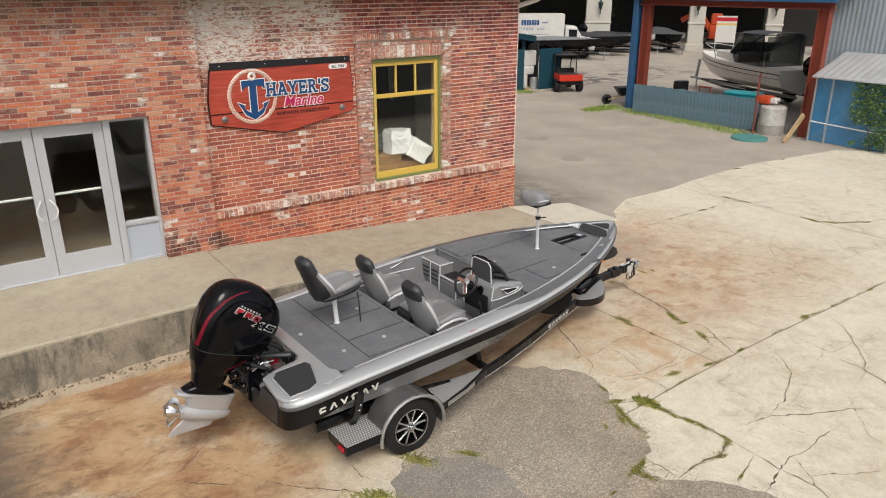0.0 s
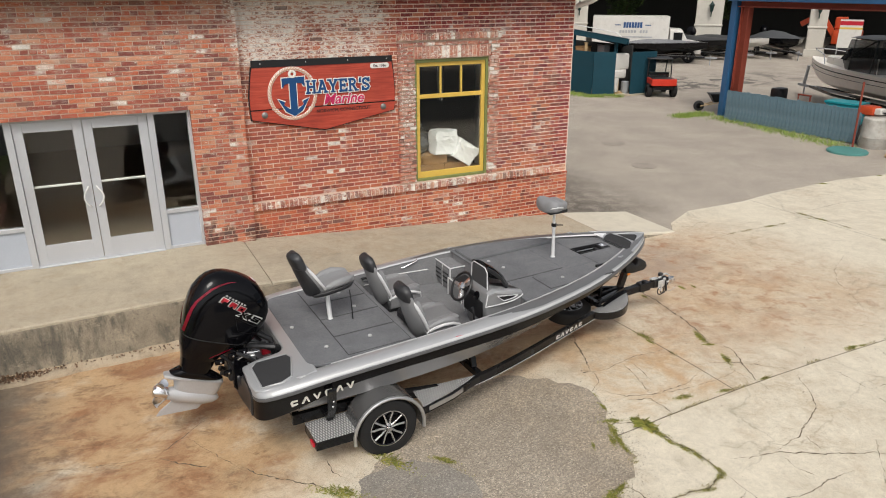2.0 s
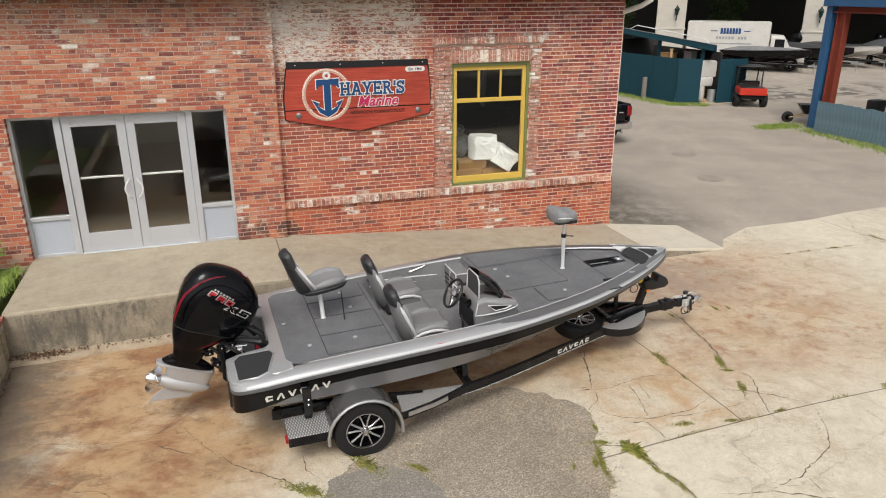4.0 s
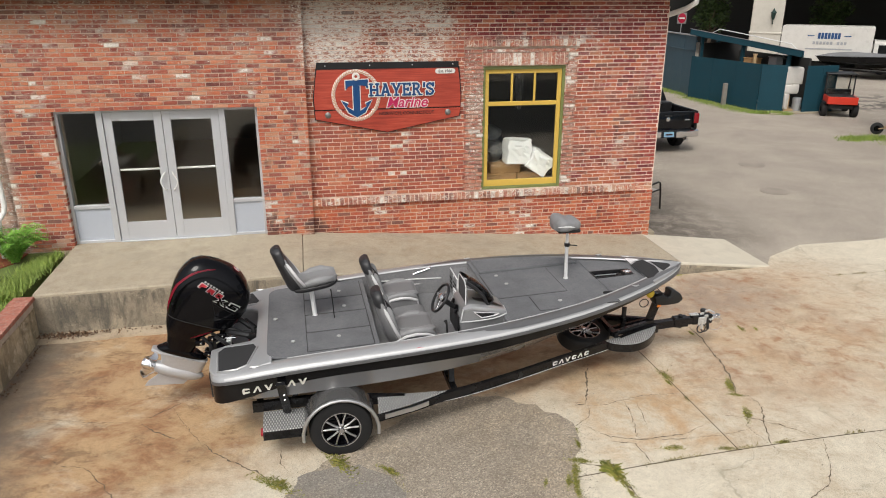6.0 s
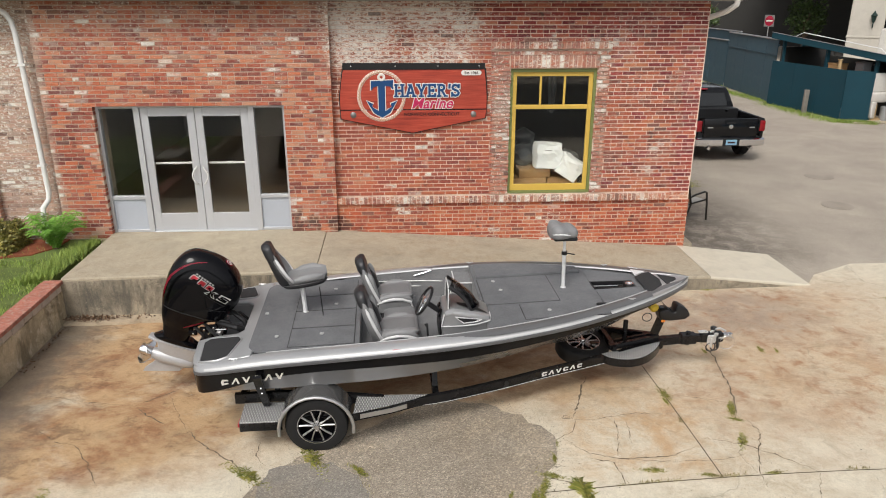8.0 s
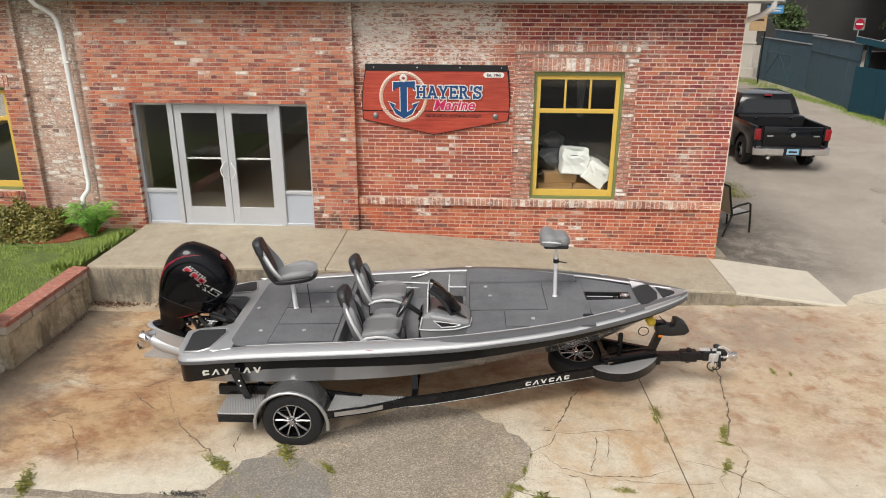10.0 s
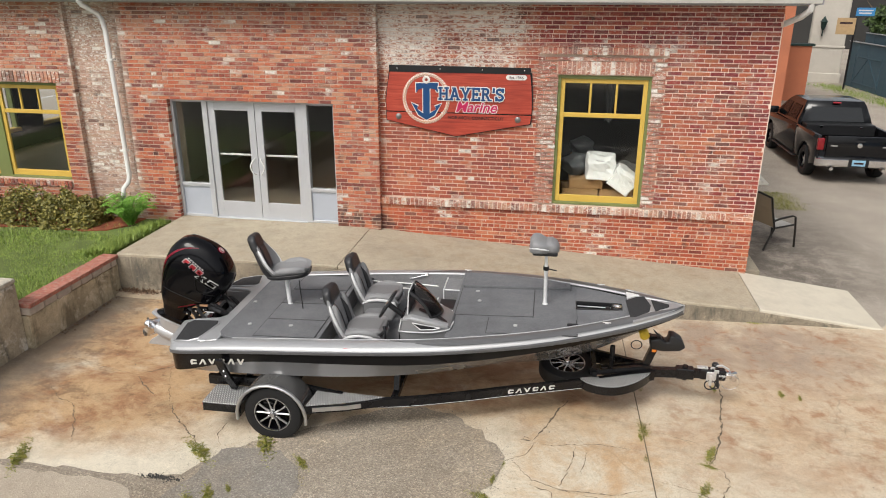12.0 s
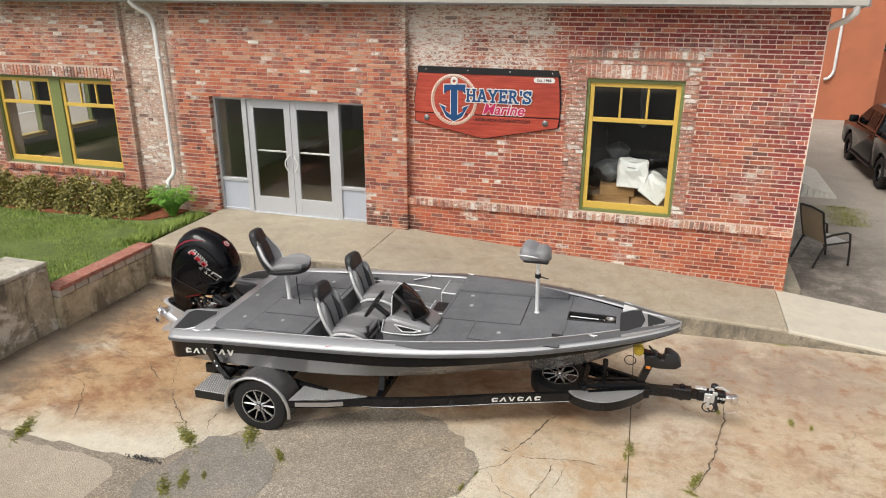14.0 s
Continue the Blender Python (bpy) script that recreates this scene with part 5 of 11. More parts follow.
part("rear_bulkhead", box(CP0 - 0.03, CP0, -0.90, 0.90, 0.80, 1.03), liner_mat, boat)
part("cockpit_floor", deck(CP0 - 0.02, CP1 + 0.03, lambda x: -low(x), low, lambda x: 0.81, 0.02, 0), liner_mat, boat, "pale grey cockpit floor")
for side in (1, -1):
    xs = [CP0 - 0.25 + (CP1 + 0.4 - CP0) * i / 8 for i in range(9)]
    bm = loft([[(x, side * low(x), 0.80), (x, side * edge(x), sheer(x) + 0.052), (x, side * (edge(x) + 0.02), sheer(x) + 0.052), (x, side * (low(x) + 0.02), 0.80)] for x in xs])
    part("cockpit_side", bm, liner_mat, boat, "grey carpeted cockpit side")
part("fore_bulkhead", box(CP1, CP1 + 0.03, -0.86, 0.86, 0.82, 1.20), liner_mat, boat)

SLOT = (4.42, 4.93, -0.105, 0.085)
part("fore_deck", deck(CP1, SLOT[0], inner, edge, fore_z), carpet_mat, boat, "grey carpeted casting deck")
part("fore_deck", deck(SLOT[0], SLOT[1], SLOT[3], edge, fore_z, bevel=0), carpet_mat, boat)
part("fore_deck", deck(SLOT[0], SLOT[1], inner, SLOT[2], fore_z, bevel=0), carpet_mat, boat)
part("fore_deck", deck(SLOT[1], 5.04, inner, edge, fore_z, bevel=0), carpet_mat, boat)
fz = fore_z(4.65)
for q in ((3.10, 4.36, 0.44, 0.80), (3.06, 3.93, -0.36, 0.40), (3.45, 4.40, -0.80, -0.42), (4.0, 4.38, -0.36, 0.38)):
    if q[1] < 4.0 or q[2] > 0.4 or q[3] < -0.4:
        lid(*q, fore_z)
part("rod_locker", deck(3.06, 4.36, 0.43, lambda x: min(0.88, edge(x) - 0.01), lambda x: fore_z(x) + 0.03, 0.06, 0.012, 8), carpet_mat, boat, "raised carpeted rod locker lid")
tray = part("pedal_tray", box(SLOT[0], SLOT[1], SLOT[2], SLOT[3], fz - 0.085, fz - 0.07), black_mat, boat, "recessed foot-pedal tray")
part("tray_rim", box(SLOT[0] - 0.012, SLOT[1] + 0.012, SLOT[3] - 0.004, SLOT[3] + 0.012, fz - 0.08, fz + 0.008, 0.003), black_mat, tray)
part("tray_rim", box(SLOT[0] - 0.012, SLOT[1] + 0.012, SLOT[2] - 0.012, SLOT[2] + 0.004, fz - 0.08, fz + 0.008, 0.003), black_mat, tray)
for y in (SLOT[2] + 0.035, SLOT[3] - 0.035):
    part("tray_rail", box(SLOT[0] + 0.01, SLOT[1] - 0.12, y - 0.009, y + 0.009, fz - 0.045, fz - 0.03, 0.004), alu_mat, tray, "bare metal slide rail")
part("tray_end", box(SLOT[0] - 0.012, SLOT[0], SLOT[2], SLOT[3], fz - 0.08, fz + 0.008, 0.003), black_mat, tray)
part("foot_pedal", box(SLOT[1] - 0.19, SLOT[1] - 0.13, SLOT[2] + 0.05, SLOT[3] - 0.05, fz - 0.05, fz - 0.02, 0.008), black_mat, tray, "black sliding pedal block")
part("tray_block", box(SLOT[1] - 0.115, SLOT[1], SLOT[2], SLOT[3], fz - 0.06, fz + 0.002, 0.008), black_mat, tray, "black end block of the tray")
part("cup_holder", lathe([(0.05, 0), (0.052, 0.012), (0.04, 0.012), (0.036, -0.04), (0.001, -0.04)], 20, m=pose(SLOT[1] - 0.06, -0.01, fz + 0.004)), chrome_mat, tray)

# bow cap
XB = [5.0, 5.1, 5.2, 5.3, 5.4, 5.47, 5.53, 5.57]
pts = [(x, -rail(x) + 0.02) for x in XB] + [(x, rail(x) - 0.02) for x in XB[::-1]]
bm = prism(pts, 0.03, 0.004)
for v in bm.verts:
    v.co.z += sheer(v.co.x) + 0.03
part("bow_cap", bm, silver_mat, boat, "silver moulded bow cap", True)
for pts, lab in (([(4.97, 0.10), (4.98, -0.36), (5.05, -0.35), (5.20, -0.20), (5.235, -0.03), (5.19, 0.22), (5.10, 0.20)], 1), ([(5.265, -0.19), (5.255, 0.13), (5.44, 0.0), (5.43, -0.06)], 1)):
    bm = prism(pts, 0.008, 0.002)
    for v in bm.verts:
        v.co.z += sheer(v.co.x) + 0.061
    part("bow_pad", bm, pad_mat, boat, "dark non-slip bow pad")
for pts in ([(4.99, 0.15), (5.09, 0.23), (5.17, 0.26), (5.06, 0.40), (5.0, 0.42)], [(5.07, -0.355), (5.19, -0.26), (5.205, -0.22), (5.08, -0.33)]):
    bm = prism(pts[::-1], 0.006, 0.001)
    for v in bm.verts:
        v.co.z += sheer(v.co.x) + 0.061
    part("bow_decal", bm, trim_mat, boat, "white triangular bow panel")
part("bow_light", box(4.30, 4.42, -0.585, -0.55, fore_z(4.3) + 0.0, fore_z(4.3) + 0.035, 0.012, seg=2), black_mat, boat)
part("bow_light", box(4.28, 4.34, 0.50, 0.56, fore_z(4.3), fore_z(4.3) + 0.03, 0.01), black_mat, boat)


def on_rail(x, side, off=0.1):
    return Vector((x, side * (rail(x) - off), sheer(x) + 0.062))


for x, side in ((0.32, -1), (4.72, -1), (4.72, 1), (0.32, 1), (3.05, 1)):
    p = on_rail(x, side)
    bm = bmesh.new()
    box(-0.045, 0.045, -0.009, 0.009, 0.012, 0.022, 0.004, bm)
    box(-0.02, 0.02, -0.010, 0.010, 0.0, 0.014, 0.003, bm)
    bmesh.ops.transform(bm, matrix=Matrix.Translation(p), verts=bm.verts)
    part("cleat", bm, alu_mat, boat, "small chrome mooring cleat")
for x, y, z in ((0.53, 0.0, 0), (1.21, -0.62, 0), (1.33, 0.16, 0), (1.30, 0.62, 0), (0.72, -0.62, 0), (3.6, 0.62, 1), (3.3, 0.02, 1), (3.75, -0.62, 1), (3.25, 0.30, 1), (4.25, 0.60, 1)):
    h = fore_z(x) if z else rear_z(x)
    part("latch", lathe([(0.023, 0), (0.023, 0.012), (0.017, 0.014), (0.012, 0.009), (0.001, 0.009)], 14, m=pose(x, y, h + 0.006)), latch_mat, boat, "pale grey hatch latch", True)
part("grab_handle", tube([(2.28, 0.985, 1.06), (2.30, 0.94, 1.08), (2.42, 0.93, 1.12), (2.52, 0.935, 1.15), (2.54, 0.985, 1.16)], 0.008, 8), chrome_mat, boat, "chrome grab handle", True)
part("rod_strap", box(1.72, 1.80, 0.90, 0.955, 1.04, 1.05, 0.003), black_mat, boat)
# pale trim lines along the port side pocket
for z in (0.95, 1.02):
    part("side_trim", tube([(1.75, 0.925, z), (2.3, 0.935, z - 0.01), (2.75, 0.925, z - 0.02)], 0.009, 6), decal_mat, boat, "pale piping", True)


# seats
UPX = Matrix(((1, 0, 0, 0), (0, 0, -1, 0), (0, 1, 0, 0), (0, 0, 0, 1)))  # xy drawing to the xz plane, depth towards -y


def rounded(w, d, h, bevel, top=1.0, m=None, bm=None, lean=0.0):
    """A cushion: a soft box, narrower at its top; centred on x and y, standing on z = 0."""
    fresh = box(-d / 2, d / 2, -w / 2, w / 2, 0, h)
    bmesh.ops.bevel(fresh, geom=fresh.edges, offset=bevel, segments=4, affect="EDGES", profile=0.5)
    for v in fresh.verts:
        u = v.co.z / h
        v.co.y *= 1 + (top - 1) * u * u
        v.co.x += lean * u * u
    return blend(fresh, bm, m)


def padded(length, widths, thick, wing, m, n=18, sides=26, p=0.7, flat=0.0):
    """A padded shell standing along z: widths are (part of the length, half width); wing bends its sides forward."""
    rings = []
    for i in range(n + 1):
        u = 0.5 - 0.5 * math.cos(math.pi * i / n)
        w = max(0.004, curve_at(widths, u))
        end = max(0.06, (1 - abs(2 * u - 1) ** 6)) ** 0.5
        ring = []
        for j in range(sides):
            a = 2 * math.pi * j / sides
            cx, cy = math.copysign(abs(math.cos(a)) ** p, math.cos(a)), math.copysign(abs(math.sin(a)) ** p, math.sin(a))
            ring.append(m @ Vector((thick / 2 * end * cx + wing * (cy ** 2) * (1 - flat * u), w * cy, length * u)))
        rings.append(ring)
    return loft(rings)


def side_line(length, widths, wing, m, s, u0, u1, out=0.0, fwd=0.0, flat=0.0):
    us = [u0 + (u1 - u0) * i / 10 for i in range(11)]
    return [m @ Vector((wing * (1 - flat * u) + fwd, s * (curve_at(widths, u) + out), length * u)) for u in us]


BACK = [(0, 0.13), (0.12, 0.20), (0.35, 0.245), (0.6, 0.235), (0.8, 0.19), (0.93, 0.155), (1, 0.10)]


def bucket_seat(x, y, z, w=0.50):
    """A seat with its hinge at x, y, z, looking forward."""
    lean = pose(x + 0.005, y, z - 0.10, 0, -16, 0)
    back = part("seat_back", padded(0.68, BACK, 0.085, 0.12, lean, flat=0.85), vinyl_mat, boat, "grey vinyl bucket seat back", True)
    part("seat_back_cap", padded(0.19, [(0, 0.185), (0.35, 0.18), (0.75, 0.155), (1, 0.09)], 0.125, 0.02, lean @ pose(0.01, 0, 0.505)), dark_vinyl_mat, back, "black headrest", True)
    part("back_insert", padded(0.42, [(0, 0.08), (0.5, 0.10), (1, 0.09)], 0.06, 0.02, lean @ pose(0.045, 0, 0.09)), vinyl_mat, back, "grey padded middle", True)
    for s in (1, -1):
        part("bolster_piping", tube(side_line(0.68, BACK, 0.12, lean, s, 0.06, 0.76, 0.0, 0.0, 0.85), [0.006] + [0.018] * 9 + [0.006], 8), pale_vinyl_mat, back, "silver side piping", True)
        part("back_bolster", padded(0.44, [(0, 0.02), (0.3, 0.05), (0.7, 0.045), (1, 0.012)], 0.075, 0.0, lean @ pose(0.085, s * 0.180, 0.07)), vinyl_mat, back, "grey side bolster", True)
        part("bolster_inset", tube([lean @ Vector(q) for q in ((0.085, s * 0.085, 0.10), (0.095, s * 0.118, 0.22), (0.092, s * 0.118, 0.36), (0.07, s * 0.10, 0.48))], [0.010, 0.030, 0.030, 0.012], 8), dark_vinyl_mat, back, "black inset beside the bolster", True)
    flat = pose(x + 0.016, y, z + 0.03, 0, 84, 0)
    seat = part("seat_cushion", padded(0.465, [(0, 0.18), (0.3, 0.235), (0.8, 0.235), (1, 0.19)], 0.13, -0.045, flat), vinyl_mat, boat, "grey vinyl seat cushion", True)
    for s in (1, -1):
        part("cushion_bolster", tube([(x + 0.064, y + s * 0.20, z + 0.07), (x + 0.144, y + s * 0.215, z + 0.10), (x + 0.24, y + s * 0.22, z + 0.125), (x + 0.336, y + s * 0.22, z + 0.12), (x + 0.424, y + s * 0.21, z + 0.085), (x + 0.472, y + s * 0.18, z + 0.03)], [0.02, 0.035, 0.042, 0.042, 0.035, 0.016], 10), vinyl_mat, seat, "", True)
        part("cushion_side", prism([(0.05, -0.09), (0.06, 0.04), (0.17, 0.085), (0.34, 0.09), (0.45, 0.04), (0.465, -0.09)], 0.02, 0.006, m=pose(x, y + s * 0.236 + 0.01, z) @ UPX), centre_vinyl_mat, seat, "dark grey side of the cushion")
        part("cushion_piping", tube([(x + 0.04, y + s * 0.225, z + 0.02), (x + 0.128, y + s * 0.246, z + 0.07), (x + 0.24, y + s * 0.252, z + 0.095), (x + 0.352, y + s * 0.250, z + 0.088), (x + 0.448, y + s * 0.235, z + 0.045), (x + 0.472, y + s * 0.215, z - 0.03)], [0.010, 0.018, 0.022, 0.022, 0.018, 0.010], 8), pale_vinyl_mat, seat, "silver piping", True)
    part("cushion_front", tube([(x + 0.46, y - 0.2, z + 0.01), (x + 0.484, y - 0.1, z + 0.02), (x + 0.488, y, z + 0.02), (x + 0.484, y + 0.1, z + 0.02), (x + 0.46, y + 0.2, z + 0.01)], [0.010, 0.018, 0.018, 0.018, 0.010], 8), centre_vinyl_mat, seat, "dark front band", True)
    part("seat_pad", padded(0.40, [(0, 0.12), (0.3, 0.15), (0.8, 0.15), (1, 0.13)], 0.05, -0.01, pose(x + 0.048, y, z + 0.098, 0, 86, 0)), centre_vinyl_mat, seat, "darker padded middle of the cushion", True)
    part("pad_seam", tube([(x + 0.24, y - 0.14, z + 0.118), (x + 0.248, y, z + 0.124), (x + 0.24, y + 0.14, z + 0.118)], 0.006, 6), dark_vinyl_mat, seat)
    part("seat_box", box(x + 0.032, x + 0.432, y - w * 0.42, y + w * 0.42, 0.815, z - 0.01, 0.02), dark_vinyl_mat, seat, "", True)


bucket_seat(1.80, -0.50, 0.96)
bucket_seat(1.78, 0.48, 0.97)
part("seat_cushion", padded(0.38, [(0, 0.15), (0.3, 0.17), (0.8, 0.17), (1, 0.14)], 0.11, -0.01, pose(1.90, -0.01, 0.945, 0, 86, 0)), centre_vinyl_mat, boat, "grey vinyl middle seat cushion", True)
part("seat_box", box(1.86, 2.20, -0.16, 0.14, 0.815, 0.93, 0.02), dark_vinyl_mat, boat)

# folding pedestal seat on the rear deck, turned a little to starboard
PX = 0.98
post = part("seat_post", lathe([(0.034, 0), (0.034, 0.006), (0.026, 0.012), (0.026, 0.36), (0.034, 0.365), (0.034, 0.39), (0.001, 0.39)], 16, m=pose(PX, 0, rear_z(PX), 0, -4, 0)), trim_mat, boat, "white metal seat post", True)
TURNED = pose(PX, 0, 0, 0, 0, 6)
CUSH = [(0, 0.13), (0.25, 0.175), (0.55, 0.20), (0.85, 0.19), (1, 0.12)]
flat = TURNED @ pose(-0.24, 0, 1.435, 0, 81, 0)
seat = part("pedestal_seat", padded(0.52, CUSH, 0.10, -0.05, flat), vinyl_mat, boat, "grey and black folding pedestal seat", True)
part("seat_base", padded(0.50, [(0, 0.12), (0.25, 0.17), (0.55, 0.197), (0.85, 0.185), (1, 0.11)], 0.085, -0.03, flat @ pose(0.045, 0, 0.012)), dark_vinyl_mat, seat, "black moulded shell", True)
for s in (1, -1):
    part("thigh_bolster", tube([TURNED @ Vector(p) for p in ((-0.12, s * 0.14, 1.50), (0.0, s * 0.165, 1.53), (0.12, s * 0.165, 1.545), (0.21, s * 0.13, 1.535), (0.235, s * 0.05, 1.525))], [0.02, 0.045, 0.05, 0.045, 0.02], 10), vinyl_mat, seat, "", True)
PBACK = [(0, 0.12), (0.15, 0.185), (0.38, 0.205), (0.6, 0.165), (0.85, 0.125), (1, 0.07)]
lean = TURNED @ pose(-0.215, 0, 1.40, 0, -20, 0)
part("seat_back", padded(0.54, PBACK, 0.085, 0.14, lean, flat=0.9), vinyl_mat, seat, "", True)
part("back_shell", padded(0.52, [(u, w * 0.93) for u, w in PBACK], 0.06, 0.11, lean @ pose(-0.03, 0, 0), flat=0.9), dark_vinyl_mat, seat, "", True)
part("seat_back_cap", padded(0.19, [(0, 0.16), (0.4, 0.145), (0.8, 0.12), (1, 0.06)], 0.12, 0.02, lean @ pose(0.0, 0, 0.37)), dark_vinyl_mat, seat, "black cap", True)
part("back_insert", padded(0.30, [(0, 0.07), (0.5, 0.085), (1, 0.075)], 0.045, 0.01, lean @ pose(0.05, 0, 0.10)), dark_vinyl_mat, seat, "", True)
for s in (1, -1):
    part("side_piping", tube(side_line(0.54, PBACK, 0.14, lean, s, 0.05, 0.70, 0.0, 0.0, 0.9), [0.005] + [0.016] * 9 + [0.005], 8), pale_vinyl_mat, seat, "silver piping", True)
part("strap", tube([(PX + 0.19, -0.15, 1.42), (PX + 0.20, -0.16, 1.30), (PX + 0.21, -0.155, 1.15), (PX + 0.215, -0.15, 1.06)], 0.007, 6), black_mat, seat, "", True)

# leaning seat on the casting deck
FX = 4.06
post = part("seat_post", lathe([(0.032, 0), (0.032, 0.006), (0.022, 0.012), (0.022, 0.40), (0.027, 0.41), (0.027, 0.46), (0.018, 0.47), (0.018, 0.66), (0.001, 0.66)], 16, m=pose(FX, 0.01, fore_z(FX), 0, -1.5, 0)), trim_mat, boat, "white metal seat post", True)
part("post_collar", lathe([(0.031, 0), (0.034, 0.005), (0.034, 0.045), (0.001, 0.05)], 14, m=pose(FX - 0.01, 0.01, fore_z(FX) + 0.42)), black_mat, post, "", True)
part("post_lever", tube([(FX - 0.01, 0.01, fore_z(FX) + 0.44), (FX + 0.11, -0.02, fore_z(FX) + 0.43)], 0.008, 6), black_mat, post)
saddle = []
for i in range(25):
    u = i / 24
    x = -0.165 + 0.33 * u
    w = curve_at([(0, 0.12), (0.1, 0.185), (0.32, 0.205), (0.52, 0.175), (0.66, 0.145), (0.82, 0.14), (0.94, 0.105), (1, 0.05)], u)
    top = curve_at([(0, 0.13), (0.1, 0.175), (0.3, 0.18), (0.48, 0.155), (0.56, 0.146), (0.72, 0.156), (0.9, 0.13), (1, 0.085)], u)
    ring = []
    for j in range(28):
        a = 2 * math.pi * j / 28
        cy, cz = math.copysign(abs(math.cos(a)) ** 0.58, math.cos(a)), math.copysign(abs(math.sin(a)) ** 0.58, math.sin(a))
        dip = 0.03 * max(0, 1 - (cy / 0.5) ** 2) * (cz > 0.3) * max(0, 1 - 2 * u)
        ring.append((x, w * cy, 0.085 + (top - 0.085 if cz > 0 else 0.07) * cz - dip))
    saddle.append(ring)
seat = part("lean_seat", loft(saddle, m=pose(FX - 0.04, 0.01, 1.885)), vinyl_mat, boat, "grey padded leaning seat on a post", True)
part("seat_crease", tube([(FX - 0.205, -0.165, 1.975), (FX - 0.12, -0.192, 1.985), (FX - 0.04, -0.18, 1.972), (FX + 0.01, -0.15, 1.955)], [0.004, 0.011, 0.011, 0.004], 8), pale_vinyl_mat, seat, "silver piping", True)
part("seat_base", rounded(0.24, 0.28, 0.05, 0.02, 1.1, pose(FX - 0.03, 0.01, 1.87)), dark_vinyl_mat, seat, "", True)

# steering console
tint_mat = surf("smoke_screen", (0.16, 0.15, 0.15), 0.03, 0.0, var=0.02, bump=0.0)
tint_mat.node_tree.nodes["Principled BSDF"].inputs["Transmission Weight"].default_value = 1.0
tint_mat.node_tree.nodes["Principled BSDF"].inputs["IOR"].default_value = 1.2
cons = [(2.60, 0.815), (2.54, 1.00), (2.51, 1.20), (2.55, 1.335), (2.62, 1.375), (2.80, 1.345), (2.90, 1.322), (2.98, 1.298), (3.03, 1.275), (3.06, 1.255), (3.07, 1.21), (3.04, 0.86)]


def nose(x, y):
    """Round the front of the console in plan."""
    r = min(1.0, max(0.0, (x - 2.82) / 0.32))
    return -0.59 + (y + 0.59) * math.sqrt(1 - 0.8 * r * r)


def top_z(x):
    return curve_at([(2.55, 1.335), (2.62, 1.375), (2.80, 1.345), (2.90, 1.322), (2.98, 1.298), (3.05, 1.272), (3.10, 1.25)], x)


bm = prism(cons, 0.52, 0.03, m=pose(0, -0.33, 0) @ UPX, seg=3)
for v in bm.verts:
    v.co.y = nose(v.co.x, v.co.y)
console_mat = metallic("console_flake", (0.25, 0.252, 0.256), 0.36, 0.3, 0.12)
console = part("console", bm, console_mat, boat, "grey moulded steering console", True)
part("console_trim", tube([(2.53, -0.345, 0.95), (2.51, -0.34, 1.20), (2.57, -0.338, 1.335), (2.68, -0.338, 1.372), (2.9, -0.355, 1.318), (3.0, -0.40, 1.275)], 0.008, 6), pale_vinyl_mat, console, "silver edge trim", True)
part("console_trim", tube([(2.535, -0.335, 1.0), (2.535, -0.84, 1.0)], 0.010, 6), pale_vinyl_mat, console, "", True)
part("console_trim", tube([(2.545, -0.853, 1.35), (2.53, -0.856, 1.28), (2.515, -0.858, 1.205), (2.62, -0.858, 1.20)] + [(x, nose(x, -0.858) - 0.002, 1.205 + max(0.0, x - 2.8) * 0.11) for x in (2.75, 2.88, 2.95, 3.0, 3.05)] + [(3.068, -0.69, 1.236), (3.074, -0.6, 1.236)], 0.0075, 6), pale_vinyl_mat, console, "", True)
side = loft([[(x, nose(x, -0.85) - 0.006, z1), (x, nose(x, -0.85) - 0.010, z1 + 0.02), (x, nose(x, -0.845) - 0.004, top_z(x) + 0.002), (x, nose(x, -0.79), top_z(x) + 0.008)] for x, z1 in ((2.555, 1.325), (2.64, 1.34), (2.75, 1.315), (2.87, 1.288), (2.97, 1.262), (3.04, 1.235))], closed=False)
part("side_flash", side, silver_mat, console, "silver moulded flank", True)
swoosh = loft([[(x, nose(x, -0.78 + 0.12 * (1 - u)), top_z(x) + 0.011), (x, nose(x, -0.78 + 0.12 * (1 - u)) + 0.10 * math.sin(math.pi * (0.15 + 0.75 * u)), top_z(x) + 0.011)] for x, u in ((2.70, 0.05), (2.78, 0.3), (2.86, 0.5), (2.94, 0.75), (3.02, 1.0))], closed=False)
part("top_flash", swoosh, black_mat, console, "black inlay on the console top", True)
VENT = [(2.665, 1.31), (2.955, 1.262), (2.88, 1.245), (2.755, 1.235)]
part("vent_trim", tube([(x, nose(x, -0.858) - 0.001, z) for x, z in VENT], 0.007, 6, closed=True), pale_vinyl_mat, console, "", True)
part("dash_panel", box(2.50, 2.522, -0.80, -0.38, 1.01, 1.24, 0.01), black_mat, console, "black instrument panel")
for y in (-0.66, -0.48):
    part("gauge", lathe([(0.05, 0), (0.05, 0.01), (0.042, 0.014), (0.001, 0.012)], 18, m=pose(2.515, y, 1.275, 0, -68, 0)), gloss_mat, console, "", True)
part("side_vent", loft([[(x, nose(x, -0.854) - 0.003, a), (x, nose(x, -0.854) - 0.003, b)] for x, a, b in ((2.667, 1.307, 1.309), (2.755, 1.237, 1.293), (2.82, 1.241, 1.284), (2.88, 1.246, 1.274), (2.953, 1.260, 1.263))], closed=False), black_mat, console, "dark side vent")
